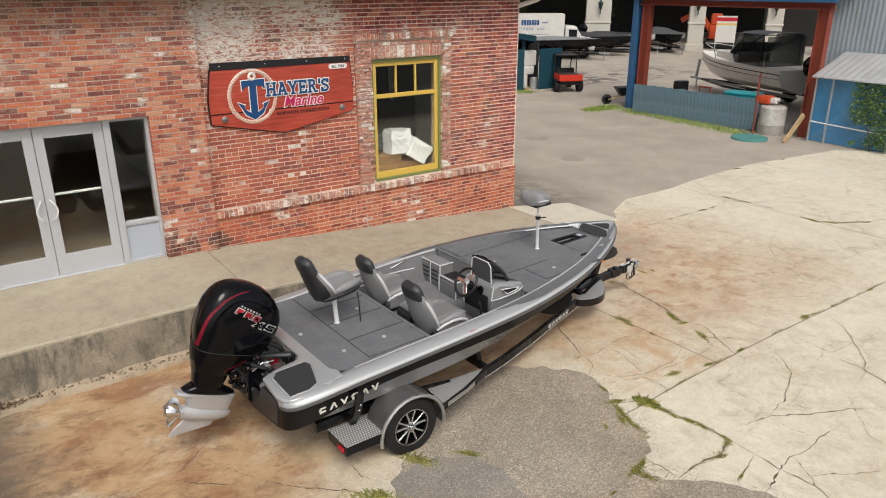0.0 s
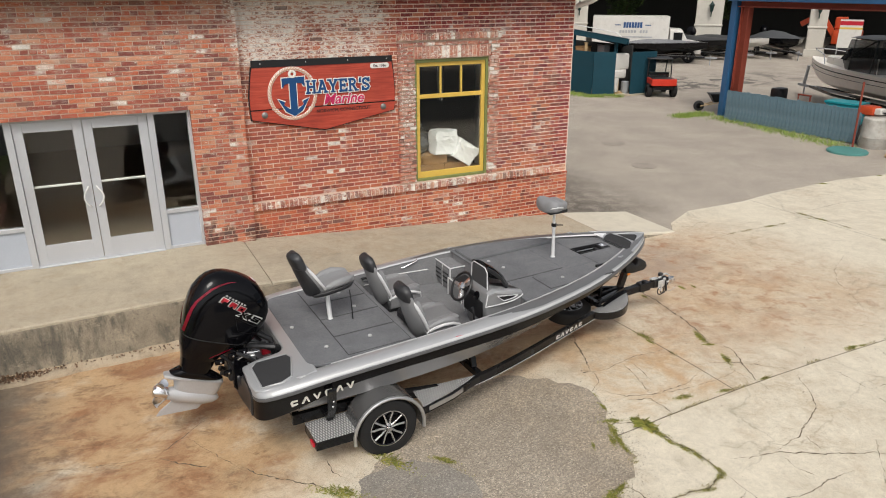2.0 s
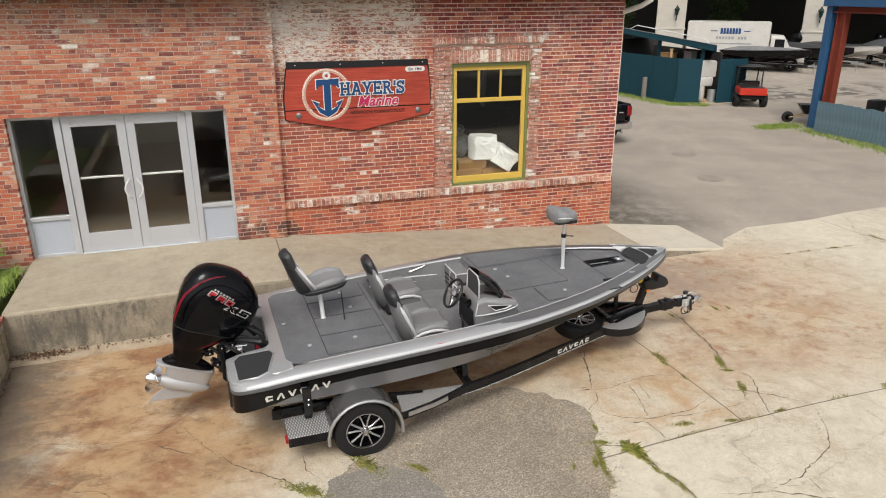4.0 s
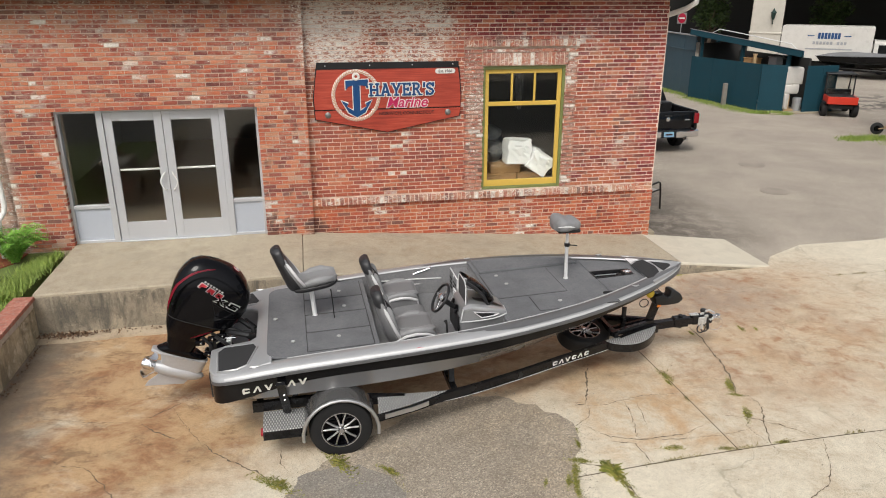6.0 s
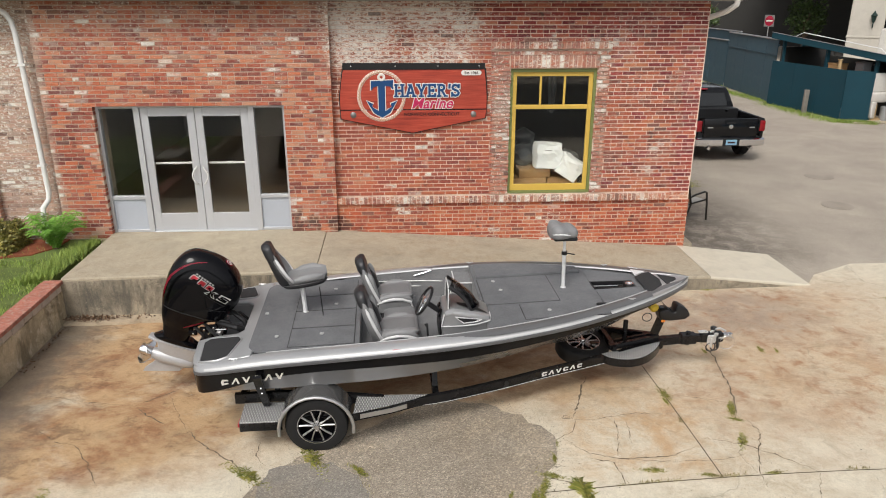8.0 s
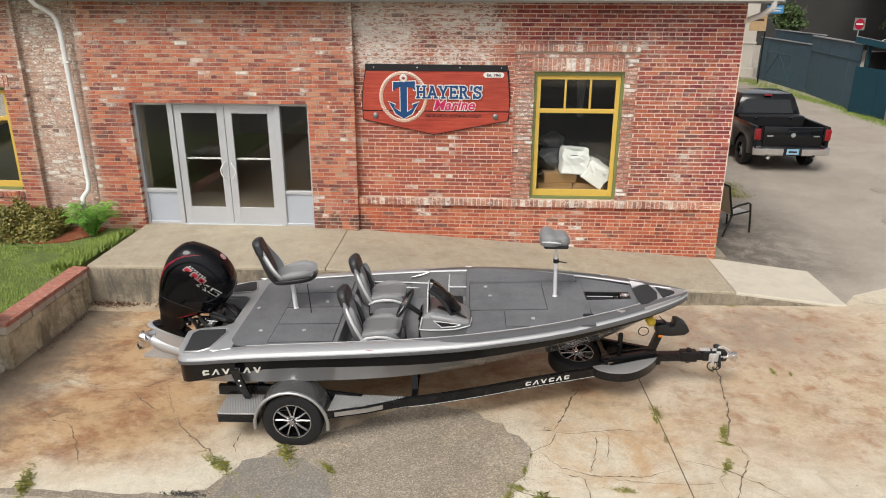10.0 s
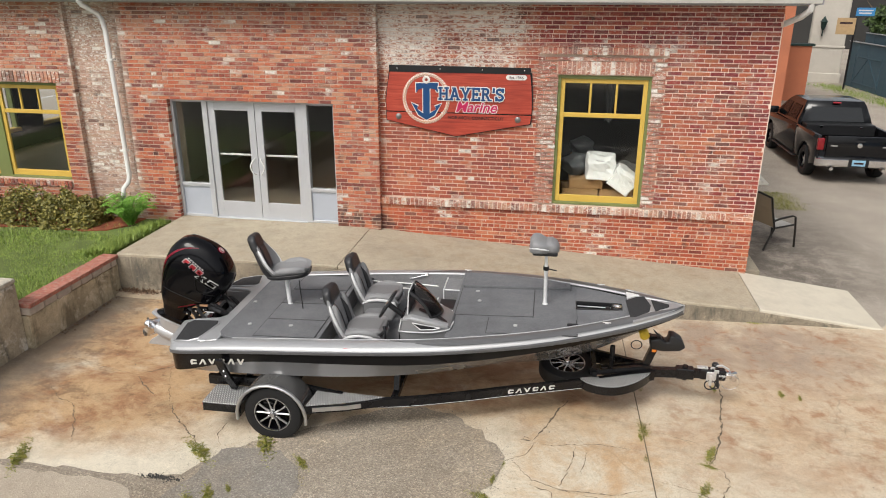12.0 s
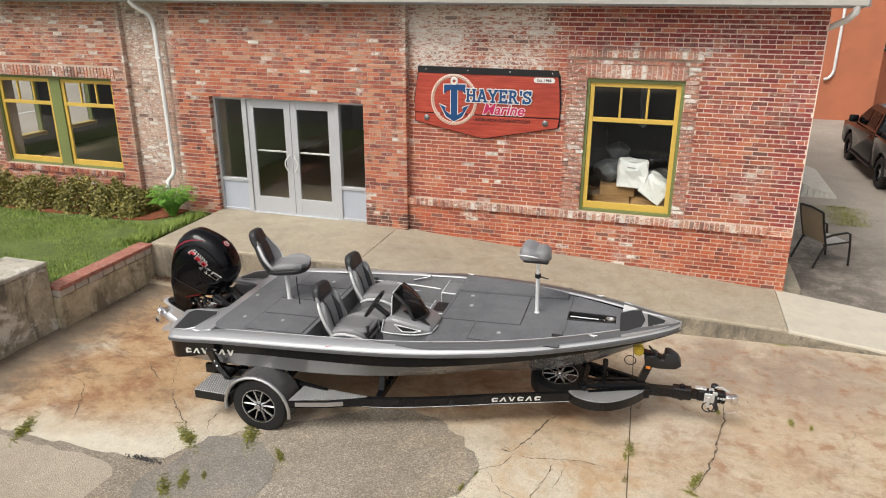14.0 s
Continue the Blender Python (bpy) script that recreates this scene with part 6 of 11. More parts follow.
for q in ((2.54, -0.72, 1.06), (2.54, -0.63, 1.06), (2.54, -0.52, 1.06)):
    part("switch", box(q[0] - 0.03, q[0] - 0.005, q[1] - 0.015, q[1] + 0.015, q[2], q[2] + 0.03, 0.004), chrome_mat, console)
screen = []
for i in range(7):
    a = (i / 6 - 0.5) * 2
    low = Vector((2.95 - 0.10 * a * a, -0.57 + 0.185 * a, 1.335))
    high = Vector((2.65 - 0.04 * a * a, -0.555 + 0.155 * a, 1.62 - 0.02 * a * a))
    screen.append([low, low.lerp(high, 0.35) + Vector((0.025, 0, 0.02)), low.lerp(high, 0.7) + Vector((0.02, 0, 0.015)), high])
bm = loft(screen, closed=False)
bmesh.ops.solidify(bm, geom=bm.faces, thickness=0.008)
part("windscreen", bm, tint_mat, console, "smoke-tinted windscreen", True)
part("screen_rim", tube([Vector(p) for p in (screen[0][0], screen[1][0], screen[2][0], screen[3][0], screen[4][0], screen[5][0], screen[6][0])], 0.013, 8), black_mat, console, "black screen rim", True)
for s in (0, 6):
    part("screen_rim", tube([Vector(p) for p in screen[s]], [0.014, 0.02, 0.022, 0.02], 8), black_mat, console, "", True)
screen_back_mat = surf("matt_grey_panel", (0.06, 0.06, 0.062), 0.6, var=0.1, bump=0.05)
part("screen_back", prism([(-0.76, 1.34), (-0.39, 1.34), (-0.40, 1.565), (-0.44, 1.60), (-0.68, 1.60), (-0.73, 1.565)], 0.01, 0.003, m=Matrix(((0, 0, 1, 2.60), (1, 0, 0, 0), (0, 1, 0, 0), (0, 0, 0, 1)))), screen_back_mat, console)
part("screen_edge", tube([(2.595, -0.755, 1.36), (2.60, -0.735, 1.56), (2.60, -0.685, 1.605), (2.60, -0.44, 1.605), (2.60, -0.395, 1.57), (2.595, -0.385, 1.36)], 0.007, 6), pale_vinyl_mat, console, "pale screen edging", True)
wheel_m = pose(2.345, -0.60, 1.40, 0, -58, 0)
ring = [(0.165 * math.cos(a), 0.165 * math.sin(a), 0) for a in (2 * math.pi * i / 28 for i in range(28))]
wheel = part("steering_wheel", tube(ring, 0.016, 8, m=wheel_m, closed=True), black_mat, boat, "black steering wheel with chrome spokes", True)
bm = bmesh.new()
for a in (90, 210, 330):
    box(0.02, 0.16, -0.022, 0.022, -0.006, 0.006, 0.004, bm, pose(0, 0, 0, 0, 0, a))
lathe([(0.05, -0.012), (0.05, 0.01), (0.03, 0.022), (0.001, 0.024)], 18, bm)
part("spokes", blend(bm, None, wheel_m), chrome_mat, wheel, "chrome spokes", True)
part("column", tube([(2.355, -0.60, 1.39), (2.54, -0.59, 1.25)], 0.03, 10), black_mat, wheel)
bm = box(2.30, 2.42, -0.90, -0.84, 0.98, 1.06, 0.015, seg=2)
tube([(2.37, -0.86, 1.05), (2.36, -0.855, 1.20), (2.35, -0.83, 1.23)], [0.012, 0.012, 0.022], 8, bm)
part("throttle", bm, black_mat, boat, "black throttle lever", True)

# port side lockers
locker = part("locker", box(2.80, 3.02, 0.52, 0.93, 0.81, 1.13, 0.02, seg=2), liner_mat, boat, "grey moulded locker with pale edges", True)
for q in ((0.54, 0.72), (0.745, 0.91)):
    part("locker_panel", box(2.79, 2.802, q[0], q[1], 0.84, 1.09, 0.006), centre_vinyl_mat, locker, "grey vented panel")
    for z in (0.90, 0.96, 1.02):
        part("vent_slat", box(2.783, 2.795, q[0] + 0.015, q[1] - 0.015, z, z + 0.022, 0.003), groove_mat, locker)
for a, b in (((2.80, 0.52, 1.13), (2.80, 0.93, 1.13)), ((2.80, 0.52, 0.80), (2.80, 0.52, 1.13)), ((2.80, 0.52, 1.13), (3.02, 0.52, 1.13)), ((2.80, 0.73, 0.80), (2.80, 0.73, 1.13))):
    part("locker_trim", tube([a, b], 0.009, 6), pale_vinyl_mat, locker)
locker = part("locker", box(2.74, 3.02, 0.10, 0.46, 0.81, 1.04, 0.02, seg=2), liner_mat, boat, "grey moulded step locker", True)
part("locker_panel", box(2.728, 2.742, 0.13, 0.43, 0.82, 1.0, 0.006), centre_vinyl_mat, locker, "grey panel")
part("step_tray", box(2.78, 2.98, 0.14, 0.42, 1.035, 1.05, 0.006), black_mat, locker, "dark cup-holder tray")
for a, b in (((2.74, 0.10, 1.04), (2.74, 0.46, 1.04)), ((2.74, 0.10, 0.8), (2.74, 0.10, 1.04)), ((2.74, 0.10, 1.04), (3.02, 0.10, 1.04)), ((2.74, 0.46, 0.8), (2.74, 0.46, 1.04))):
    part("locker_trim", tube([a, b], 0.009, 6), pale_vinyl_mat, locker)
part("step_pad", box(2.82, 3.02, -0.28, 0.06, 0.90, 0.98, 0.015, seg=2), liner_mat, boat, "carpeted step up to the casting deck")

# mark on the stripe: plain pale slanted shapes
MARKS = ([(-0.030, -0.03), (0.036, -0.022), (0.034, -0.008), (-0.012, -0.012), (-0.010, 0.012), (0.040, 0.010), (0.038, 0.026), (-0.018, 0.03), (-0.038, 0.008)],
         [(-0.046, -0.03), (-0.026, -0.03), (0.006, 0.012), (0.018, -0.03), (0.038, -0.03), (0.018, 0.03), (-0.002, 0.03)],
         [(-0.040, 0.03), (-0.020, 0.03), (0.0, -0.010), (0.024, 0.03), (0.044, 0.03), (0.008, -0.03), (-0.012, -0.03)])
mark_mat = surf("stripe_decal", (0.60, 0.58, 0.52), 0.45, 0.2, var=0.12, bump=0.0)
for i in range(6):
    for side in (1, -1):
        xx = 0.22 + 0.115 * i
        y0, z0 = rail(xx) - 0.047, sheer(xx) - 0.155
        tilt = 4.6 * side
        bm = prism([(1.0 * px, 1.05 * pz) for px, pz in MARKS[i % 3]], 0.012, 0, m=pose(xx, side * (y0 + 0.0035) + 0.006, z0, 90 + tilt, -4, 0))
        part("mark", bm, mark_mat, hull, "pale slanted shape")
part("flash", box(1.98, 2.16, -rail(2.07) + 0.022, -rail(2.07) + 0.03, sheer(2.07) + 0.02, sheer(2.07) + 0.032, m=None), red_mat, boat, "small red decal")

# ---- outboard engine, tilted ----
stripe_red_mat = surf("deep_red_decal", (0.30, 0.008, 0.03), 0.2, var=0.1, bump=0.0, coat=0.3)
TILT_UP = 21.0
ENG = pose(-0.22, 0, 0.88, 0, TILT_UP, 0)  # local x forward, z along the leg


def oval(z, back, front, half, n=28, p=0.62):
    out = []
    for i in range(n):
        a = 2 * math.pi * i / n
        cx, cy = math.copysign(abs(math.cos(a)) ** p, math.cos(a)), math.copysign(abs(math.sin(a)) ** p, math.sin(a))
        out.append(((back + front) / 2 + (front - back) / 2 * cx, half * cy, z))
    return out


COWL = [(-0.03, -0.455, -0.09, 0.15), (0.05, -0.48, -0.045, 0.18), (0.12, -0.50, 0.02, 0.205), (0.175, -0.51, 0.09, 0.212), (0.205, -0.514, 0.16, 0.224), (0.222, -0.516, 0.19, 0.228)]
COWL_TOP = [(0.235, -0.520, 0.20, 0.232), (0.34, -0.533, 0.25, 0.242), (0.47, -0.54, 0.295, 0.245), (0.60, -0.537, 0.30, 0.237), (0.70, -0.52, 0.265, 0.22), (0.79, -0.48, 0.195, 0.192), (0.86, -0.43, 0.115, 0.16), (0.91, -0.36, 0.005, 0.11), (0.935, -0.29, -0.10, 0.06)]
engine = part("outboard_engine", loft([oval(*q) for q in COWL_TOP], m=ENG), gloss_mat, boat, "glossy black outboard engine, tilted up", True)
part("lower_cowl", loft([oval(*q) for q in COWL], m=ENG), gloss_mat, engine, "", True)
part("cowl_seam", loft([oval(0.218, -0.512, 0.185, 0.225), oval(0.24, -0.512, 0.19, 0.226)], m=ENG), groove_mat, engine)
POW = 0.62  # as in oval()


def on_cowl(x, z, table):
    """The cowl's side at a place along it, in the engine's frame."""
    bk, fr, hf = (curve_at([(q[0], q[j]) for q in table], z) for j in (1, 2, 3))
    u = min(1.0, abs((x - (bk + fr) / 2) / ((fr - bk) / 2)))
    return hf * max(0.0, 1 - u ** (2 / POW)) ** (POW / 2)


def cowl_band(path, widths, mat, name, label, table=COWL_TOP, lift=0.004):
    """A strip laid along the cowl's side, on both sides."""
    for side in (1, -1):
        bm = bmesh.new()
        last = None
        for i, (x, z) in enumerate(path):
            a, b = Vector(path[max(i - 1, 0)]), Vector(path[min(i + 1, len(path) - 1)])
            d = (b - a).normalized() * widths[i]
            row = []
            for k in (-1, 0, 1):
                px, pz = x - d.y * k, z + d.x * k
                row.append(bm.verts.new(ENG @ Vector((px - (lift if k > 0 else 0), side * (on_cowl(px, pz, table) + lift), pz + lift * 0.5))))
            if last:
                bm.faces.new((last[0], last[1], row[1], row[0]))
                bm.faces.new((last[1], last[2], row[2], row[1]))
            last = row
        bmesh.ops.solidify(bm, geom=bm.faces, thickness=0.003)
        part(name, bm, mat, engine, label, True)


cowl_band([(-0.516, 0.26), (-0.517, 0.34), (-0.514, 0.44), (-0.504, 0.53), (-0.483, 0.61), (-0.435, 0.69), (-0.38, 0.76), (-0.31, 0.815), (-0.23, 0.855), (-0.15, 0.875)], [0.006, 0.008, 0.010, 0.010, 0.010, 0.010, 0.009, 0.007, 0.005, 0.002], stripe_red_mat, "red_stripe", "red stripe sweeping over the cowl")
cowl_band([(-0.20, 0.02), (-0.12, 0.08), (-0.05, 0.13), (0.0, 0.165)], [0.003, 0.010, 0.010, 0.004], stripe_red_mat, "red_flash", "small red flash", COWL)
# raised shoulder that follows the stripe
cowl_band([(-0.45, 0.30), (-0.45, 0.45), (-0.43, 0.56), (-0.385, 0.65), (-0.32, 0.725), (-0.23, 0.775), (-0.12, 0.79), (0.0, 0.765), (0.10, 0.72), (0.19, 0.655)], [0.006] * 10, gloss_mat, "shoulder_ridge", "", lift=0.010)
cowl_band([(-0.08, 0.535), (0.0, 0.505), (0.08, 0.48), (0.17, 0.45)], [0.005] * 4, black_mat, "panel_edge", "", lift=0.005)
cowl_band([(-0.08, 0.535), (-0.05, 0.46), (-0.01, 0.38), (0.1, 0.37), (0.2, 0.38)], [0.005] * 5, black_mat, "panel_edge", "", lift=0.005)


def cowl_mark(shape, x0, z0, mat, label, size=1.0, lift=0.006, turn=-17):
    for side in (1, -1):
        c, s = math.cos(radians(turn)), math.sin(radians(turn))
        bm = bmesh.new()
        vs = []
        for px, pz in shape:
            x, z = x0 + size * (px * c - pz * s), z0 + size * (px * s + pz * c)
            vs.append(bm.verts.new(ENG @ Vector((x, side * (on_cowl(x, z, COWL_TOP) + lift), z))))
        bm.faces.new(vs)
        bmesh.ops.solidify(bm, geom=bm.faces, thickness=0.002)
        part("mark", bm, mat, engine, label)


SLANT = ([(-0.048, -0.03), (-0.018, -0.03), (-0.012, -0.006), (0.026, 0.0), (0.04, 0.03), (-0.034, 0.03)], [(-0.046, -0.03), (-0.02, -0.03), (-0.004, -0.008), (0.014, -0.03), (0.034, -0.03), (0.042, 0.03), (-0.032, 0.03)], [(-0.044, -0.03), (0.03, -0.03), (0.044, 0.03), (-0.03, 0.03)])
for i in range(3):
    q = (-0.225 + 0.092 * i, 0.683 - 0.028 * i)
    cowl_mark(SLANT[i], *q, decal_mat, "pale outline of a mark", 1.12, 0.005)
    cowl_mark(SLANT[i], *q, red_mat, "red slanted shape", 0.90, 0.010)
    if i == 2:
        cowl_mark(SLANT[i], *q, gloss_mat, "black middle of a mark", 0.35, 0.014)
CROSS = [(-0.075, -0.04), (-0.03, -0.04), (0.0, -0.012), (0.022, -0.04), (0.068, -0.04), (0.03, 0.002), (0.075, 0.04), (0.03, 0.04), (0.006, 0.016), (-0.016, 0.04), (-0.062, 0.04), (-0.026, 0.0)]
ZED = [(-0.07, -0.04), (0.05, -0.04), (0.062, 0.006), (-0.02, 0.014), (-0.016, 0.022), (0.07, 0.022), (0.075, 0.04), (-0.05, 0.04), (-0.058, -0.004), (0.02, -0.012), (0.016, -0.022), (-0.068, -0.022)]
for shape, x, z in ((CROSS, -0.01, 0.572), (ZED, 0.135, 0.535)):
    cowl_mark(shape, x, z, decal_mat, "silver outline of a mark", 1.0, 0.005)
    cowl_mark(shape, x + 0.002, z, gloss_mat, "black middle of a mark", 0.72, 0.010)
for i in range(7):
    cowl_mark([(-0.012, -0.009), (0.009, -0.009), (0.012, 0.009), (-0.009, 0.009)], -0.215 + 0.033 * i, 0.735 - 0.0105 * i, decal_mat, "pale bar of small writing")
CREST = ENG @ pose(0.062, 0, 0.888, 0, 26, 0)
part("crest", lathe([(0.046, 0), (0.046, 0.004), (0.001, 0.005)], 20, m=CREST), stripe_red_mat, engine, "round red badge", True)
part("crest_ring", lathe([(0.036, 0.004), (0.036, 0.008), (0.030, 0.008), (0.030, 0.004)], 20, m=CREST, ring=True), decal_mat, engine, "", True)
part("crest_middle", prism([(-0.018, -0.012), (0.0, -0.004), (0.018, -0.012), (0.008, 0.014), (-0.008, 0.014)], 0.003, m=CREST @ pose(0, 0, 0.006)), decal_mat, engine, "", True)
part("leg", loft([oval(-0.24, -0.415, -0.13, 0.10), oval(-0.16, -0.425, -0.115, 0.115), oval(-0.08, -0.44, -0.10, 0.135), oval(-0.025, -0.452, -0.095, 0.147)], m=ENG), gloss_mat, engine, "black leg", True)
part("leg_skirt", loft([oval(-0.265, -0.50, 0.03, 0.09, p=0.8), oval(-0.245, -0.515, 0.045, 0.105, p=0.8), oval(-0.225, -0.49, 0.0, 0.115, p=0.8), oval(-0.19, -0.43, -0.10, 0.11)], m=ENG), gloss_mat, engine, "", True)
gear_mat = surf("silver_gearcase", (0.44, 0.44, 0.445), 0.38, 0.35, var=0.10, bump=0.05)
gear = part("gearcase", loft([oval(-0.54, -0.34, -0.06, 0.035), oval(-0.48, -0.40, 0.01, 0.062), oval(-0.40, -0.43, 0.04, 0.074), oval(-0.33, -0.45, 0.05, 0.085), oval(-0.28, -0.47, 0.06, 0.098)], m=ENG), gear_mat, boat, "silver gearcase of the outboard engine", True)
part("vent_plate", prism([(0.03, -0.06), (0.06, 0), (0.03, 0.06), (-0.25, 0.085), (-0.48, 0.085), (-0.56, 0.05), (-0.56, -0.05), (-0.48, -0.085), (-0.25, -0.085)], 0.034, 0.010, m=ENG @ pose(0, 0, -0.30), seg=2), gear_mat, gear, "", True)
part("torpedo", lathe([(0.001, -0.07), (0.03, -0.05), (0.062, 0.0), (0.088, 0.10), (0.088, 0.36), (0.066, 0.47), (0.001, 0.47)], 18, m=ENG @ pose(0, 0, -0.49, 0, -90, 0)), gear_mat, gear, "", True)
part("skeg", prism([(-0.04, -0.50), (-0.12, -0.64), (-0.52, -0.77), (-0.50, -0.70), (-0.36, -0.50)], 0.016, 0.005, m=ENG @ pose(0, 0.008, 0) @ UPX), gear_mat, gear, "", True)
prop = part("propeller", lathe([(0.055, 0), (0.062, 0.02), (0.060, 0.12), (0.045, 0.15), (0.001, 0.155)], 18, m=ENG @ pose(-0.47, 0, -0.49, 0, -90, 0)), chrome_mat, boat, "polished three-bladed propeller", True)
for k in range(3):
    rows = []
    for i in range(6):
        r = 0.045 + 0.115 * i / 5
        w = 0.075 * math.sin(math.pi * (0.18 + 0.74 * i / 5)) + 0.02
        rows.append([(-0.54 + d * w * 0.75, r * math.cos(a), -0.49 + r * math.sin(a)) for d in (-1, -0.33, 0.33, 1) for a in (radians(120 * k + 20 + d * 32 * (1 - 0.35 * i / 5)),)])
    bm = loft([[ENG @ Vector(p) for p in r] for r in rows], closed=False)
    bmesh.ops.solidify(bm, geom=bm.faces, thickness=0.006)
    part("blade", bm, chrome_mat, prop, "", True)
bm = bmesh.new()
for s in (1, -1):
    prism([(-0.16, 0.60), (-0.10, 0.98), (0.02, 1.0), (0.05, 0.9), (-0.04, 0.55)], 0.03, 0.006, bm, pose(0, s * 0.16 + 0.015, 0) @ UPX)
box(-0.22, -0.06, -0.14, 0.14, 0.62, 0.86, 0.02, bm)
tube([(-0.12, 0.06, 0.60), (-0.28, 0.05, 0.72)], 0.03, 10, bm)
tube([(-0.12, -0.06, 0.60), (-0.28, -0.05, 0.72)], 0.03, 10, bm)
part("engine_bracket", bm, black_mat, boat, "black engine clamp bracket", True)
for path, r in (([(-0.05, -0.12, 1.05), (0.10, -0.16, 1.02), (0.25, -0.2, 0.93), (0.28, -0.22, 0.8)], 0.026), ([(-0.02, 0.05, 1.08), (0.14, 0.02, 1.06), (0.27, -0.05, 0.98), (0.30, -0.06, 0.82)], 0.03), ([(0.0, 0.15, 1.02), (0.12, 0.2, 0.98), (0.22, 0.22, 0.85)], 0.02), ([(-0.1, -0.18, 0.93), (0.05, -0.25, 0.9), (0.2, -0.28, 0.76)], 0.016)):
    part("hose", tube(path, r, 8), black_mat, boat, "black engine hose", True)
for path, r in (([(0.0, -0.14, 1.0), (0.10, -0.27, 1.04), (0.24, -0.33, 1.03), (0.31, -0.27, 0.97), (0.29, -0.20, 0.84)], 0.034), ([(-0.12, -0.20, 0.98), (-0.02, -0.31, 0.95), (0.08, -0.33, 0.86), (0.10, -0.28, 0.76)], 0.02), ([(-0.05, -0.16, 0.86), (0.02, -0.22, 0.80), (0.10, -0.2, 0.75)], 0.014), ([(0.02, 0.0, 1.04), (0.2, 0.1, 1.02), (0.30, 0.12, 0.9)], 0.018)):
    part("hose", tube(path, r, 8), black_mat, boat, "black engine hose", True)
for q in ((-0.10, -0.15, 0.78), (-0.13, -0.16, 0.70), (-0.02, -0.17, 0.84)):
    part("bracket_bolt", lathe([(0.016, 0), (0.016, 0.012), (0.001, 0.016)], 8, m=pose(q[0], q[1] - 0.03, q[2], 90, 0, 0)), chrome_mat, boat)
for path, r in (([(-0.30, -0.13, 0.98), (-0.20, -0.15, 0.88), (-0.16, -0.15, 0.76), (-0.20, -0.14, 0.66)], 0.022), ([(-0.24, -0.11, 1.04), (-0.12, -0.14, 0.96), (-0.10, -0.14, 0.84)], 0.018), ([(-0.22, 0.12, 1.02), (-0.1, 0.16, 0.95), (-0.05, 0.15, 0.82)], 0.02)):
    part("linkage", tube(path, r, 8), black_mat, boat, "black cast linkage", True)
for q, w in (((-0.30, -0.16, 0.90), 0.05), ((-0.17, -0.175, 0.95), 0.045), ((-0.06, -0.19, 0.98), 0.05), ((-0.23, -0.165, 0.76), 0.04)):
    part("fitting", box(q[0] - w, q[0] + w, q[1] - 0.02, q[1] + 0.02, q[2] - w * 0.6, q[2] + w * 0.6, 0.012, seg=2), gloss_mat, boat, "small black fitting", True)
    part("fitting_bolt", lathe([(0.012, 0), (0.012, 0.008), (0.001, 0.011)], 8, m=pose(q[0] + 0.01, q[1] - 0.02, q[2], 90, 0, 0)), chrome_mat, boat)
part("steering_rod", tube([(-0.12, -0.20, 0.90), (-0.02, -0.23, 0.97), (0.10, -0.24, 0.97)], 0.012, 8), chrome_mat, boat, "bright steering rod", True)
part("clamp_plate", prism([(-0.19, 0.58), (-0.16, 0.92), (-0.06, 0.95), (-0.02, 0.86), (-0.07, 0.54), (-0.14, 0.52)], 0.02, 0.006, m=pose(0, -0.175, 0) @ UPX), gloss_mat, boat, "black clamp plate", True)
part("steering_arm", bar([(0.02, -0.3, 0.93), (0.02, 0.3, 0.93)], 0.05, 0.05), alu_mat, boat)
part("battery_cap", box(0.20, 0.30, 0.10, 0.20, 0.72, 0.80, 0.01), red_mat, boat, "small red fitting in the well")

# ---- trailer ----
trailer = thing("boat_trailer", BOAT, "black single-axle boat trailer with tread-plate steps", "boat trailer")
steel_mat = surf("black_trailer_paint", (0.008, 0.008, 0.009), 0.25, 0.0, var=0.2, bump=0.02, coat=0.0, shine=0.3, dirt=0.10, dirt_col=(0.10, 0.09, 0.075))
rubber_mat = surf("tyre_rubber", (0.011, 0.011, 0.0115), 0.66, var=0.25, bump=0.2, shine=0.35, dirt=0.08, dirt_col=(0.06, 0.055, 0.045))


def tread_material():
    k = Nodes("tread_plate")
    at = k.place()
    diag = []
    for turn in (45, -45):
        mp = k.add("ShaderNodeMapping", Rotation=(0, 0, radians(turn)), Scale=(1.0, 0.33, 1.0))
        k.link(at, mp.inputs["Vector"])
        v = k.add("ShaderNodeTexVoronoi", Scale=50.0, Randomness=0.0)
        v.voronoi_dimensions = "2D"
        k.link(mp.outputs["Vector"], v.inputs["Vector"])
        diag.append(v.outputs["Distance"])
    chk = k.add("ShaderNodeTexChecker", Scale=25.0)
    k.link(at, chk.inputs["Vector"])
    d = k.math("ADD", k.math("MULTIPLY", diag[0], chk.outputs["Fac"]), k.math("MULTIPLY", diag[1], k.math("SUBTRACT", 1.0, chk.outputs["Fac"])))
    up = k.span(d, 0.42, 0.22)
    k.color(k.ramp(up, [(0.0, (0.26, 0.26, 0.26)), (1.0, (0.70, 0.70, 0.69))]))
    k.b.inputs["Metallic"].default_value = 0.35
    k.b.inputs["Roughness"].default_value = 0.42
    k.bump(up, 0.9, 0.006)
    return k.m


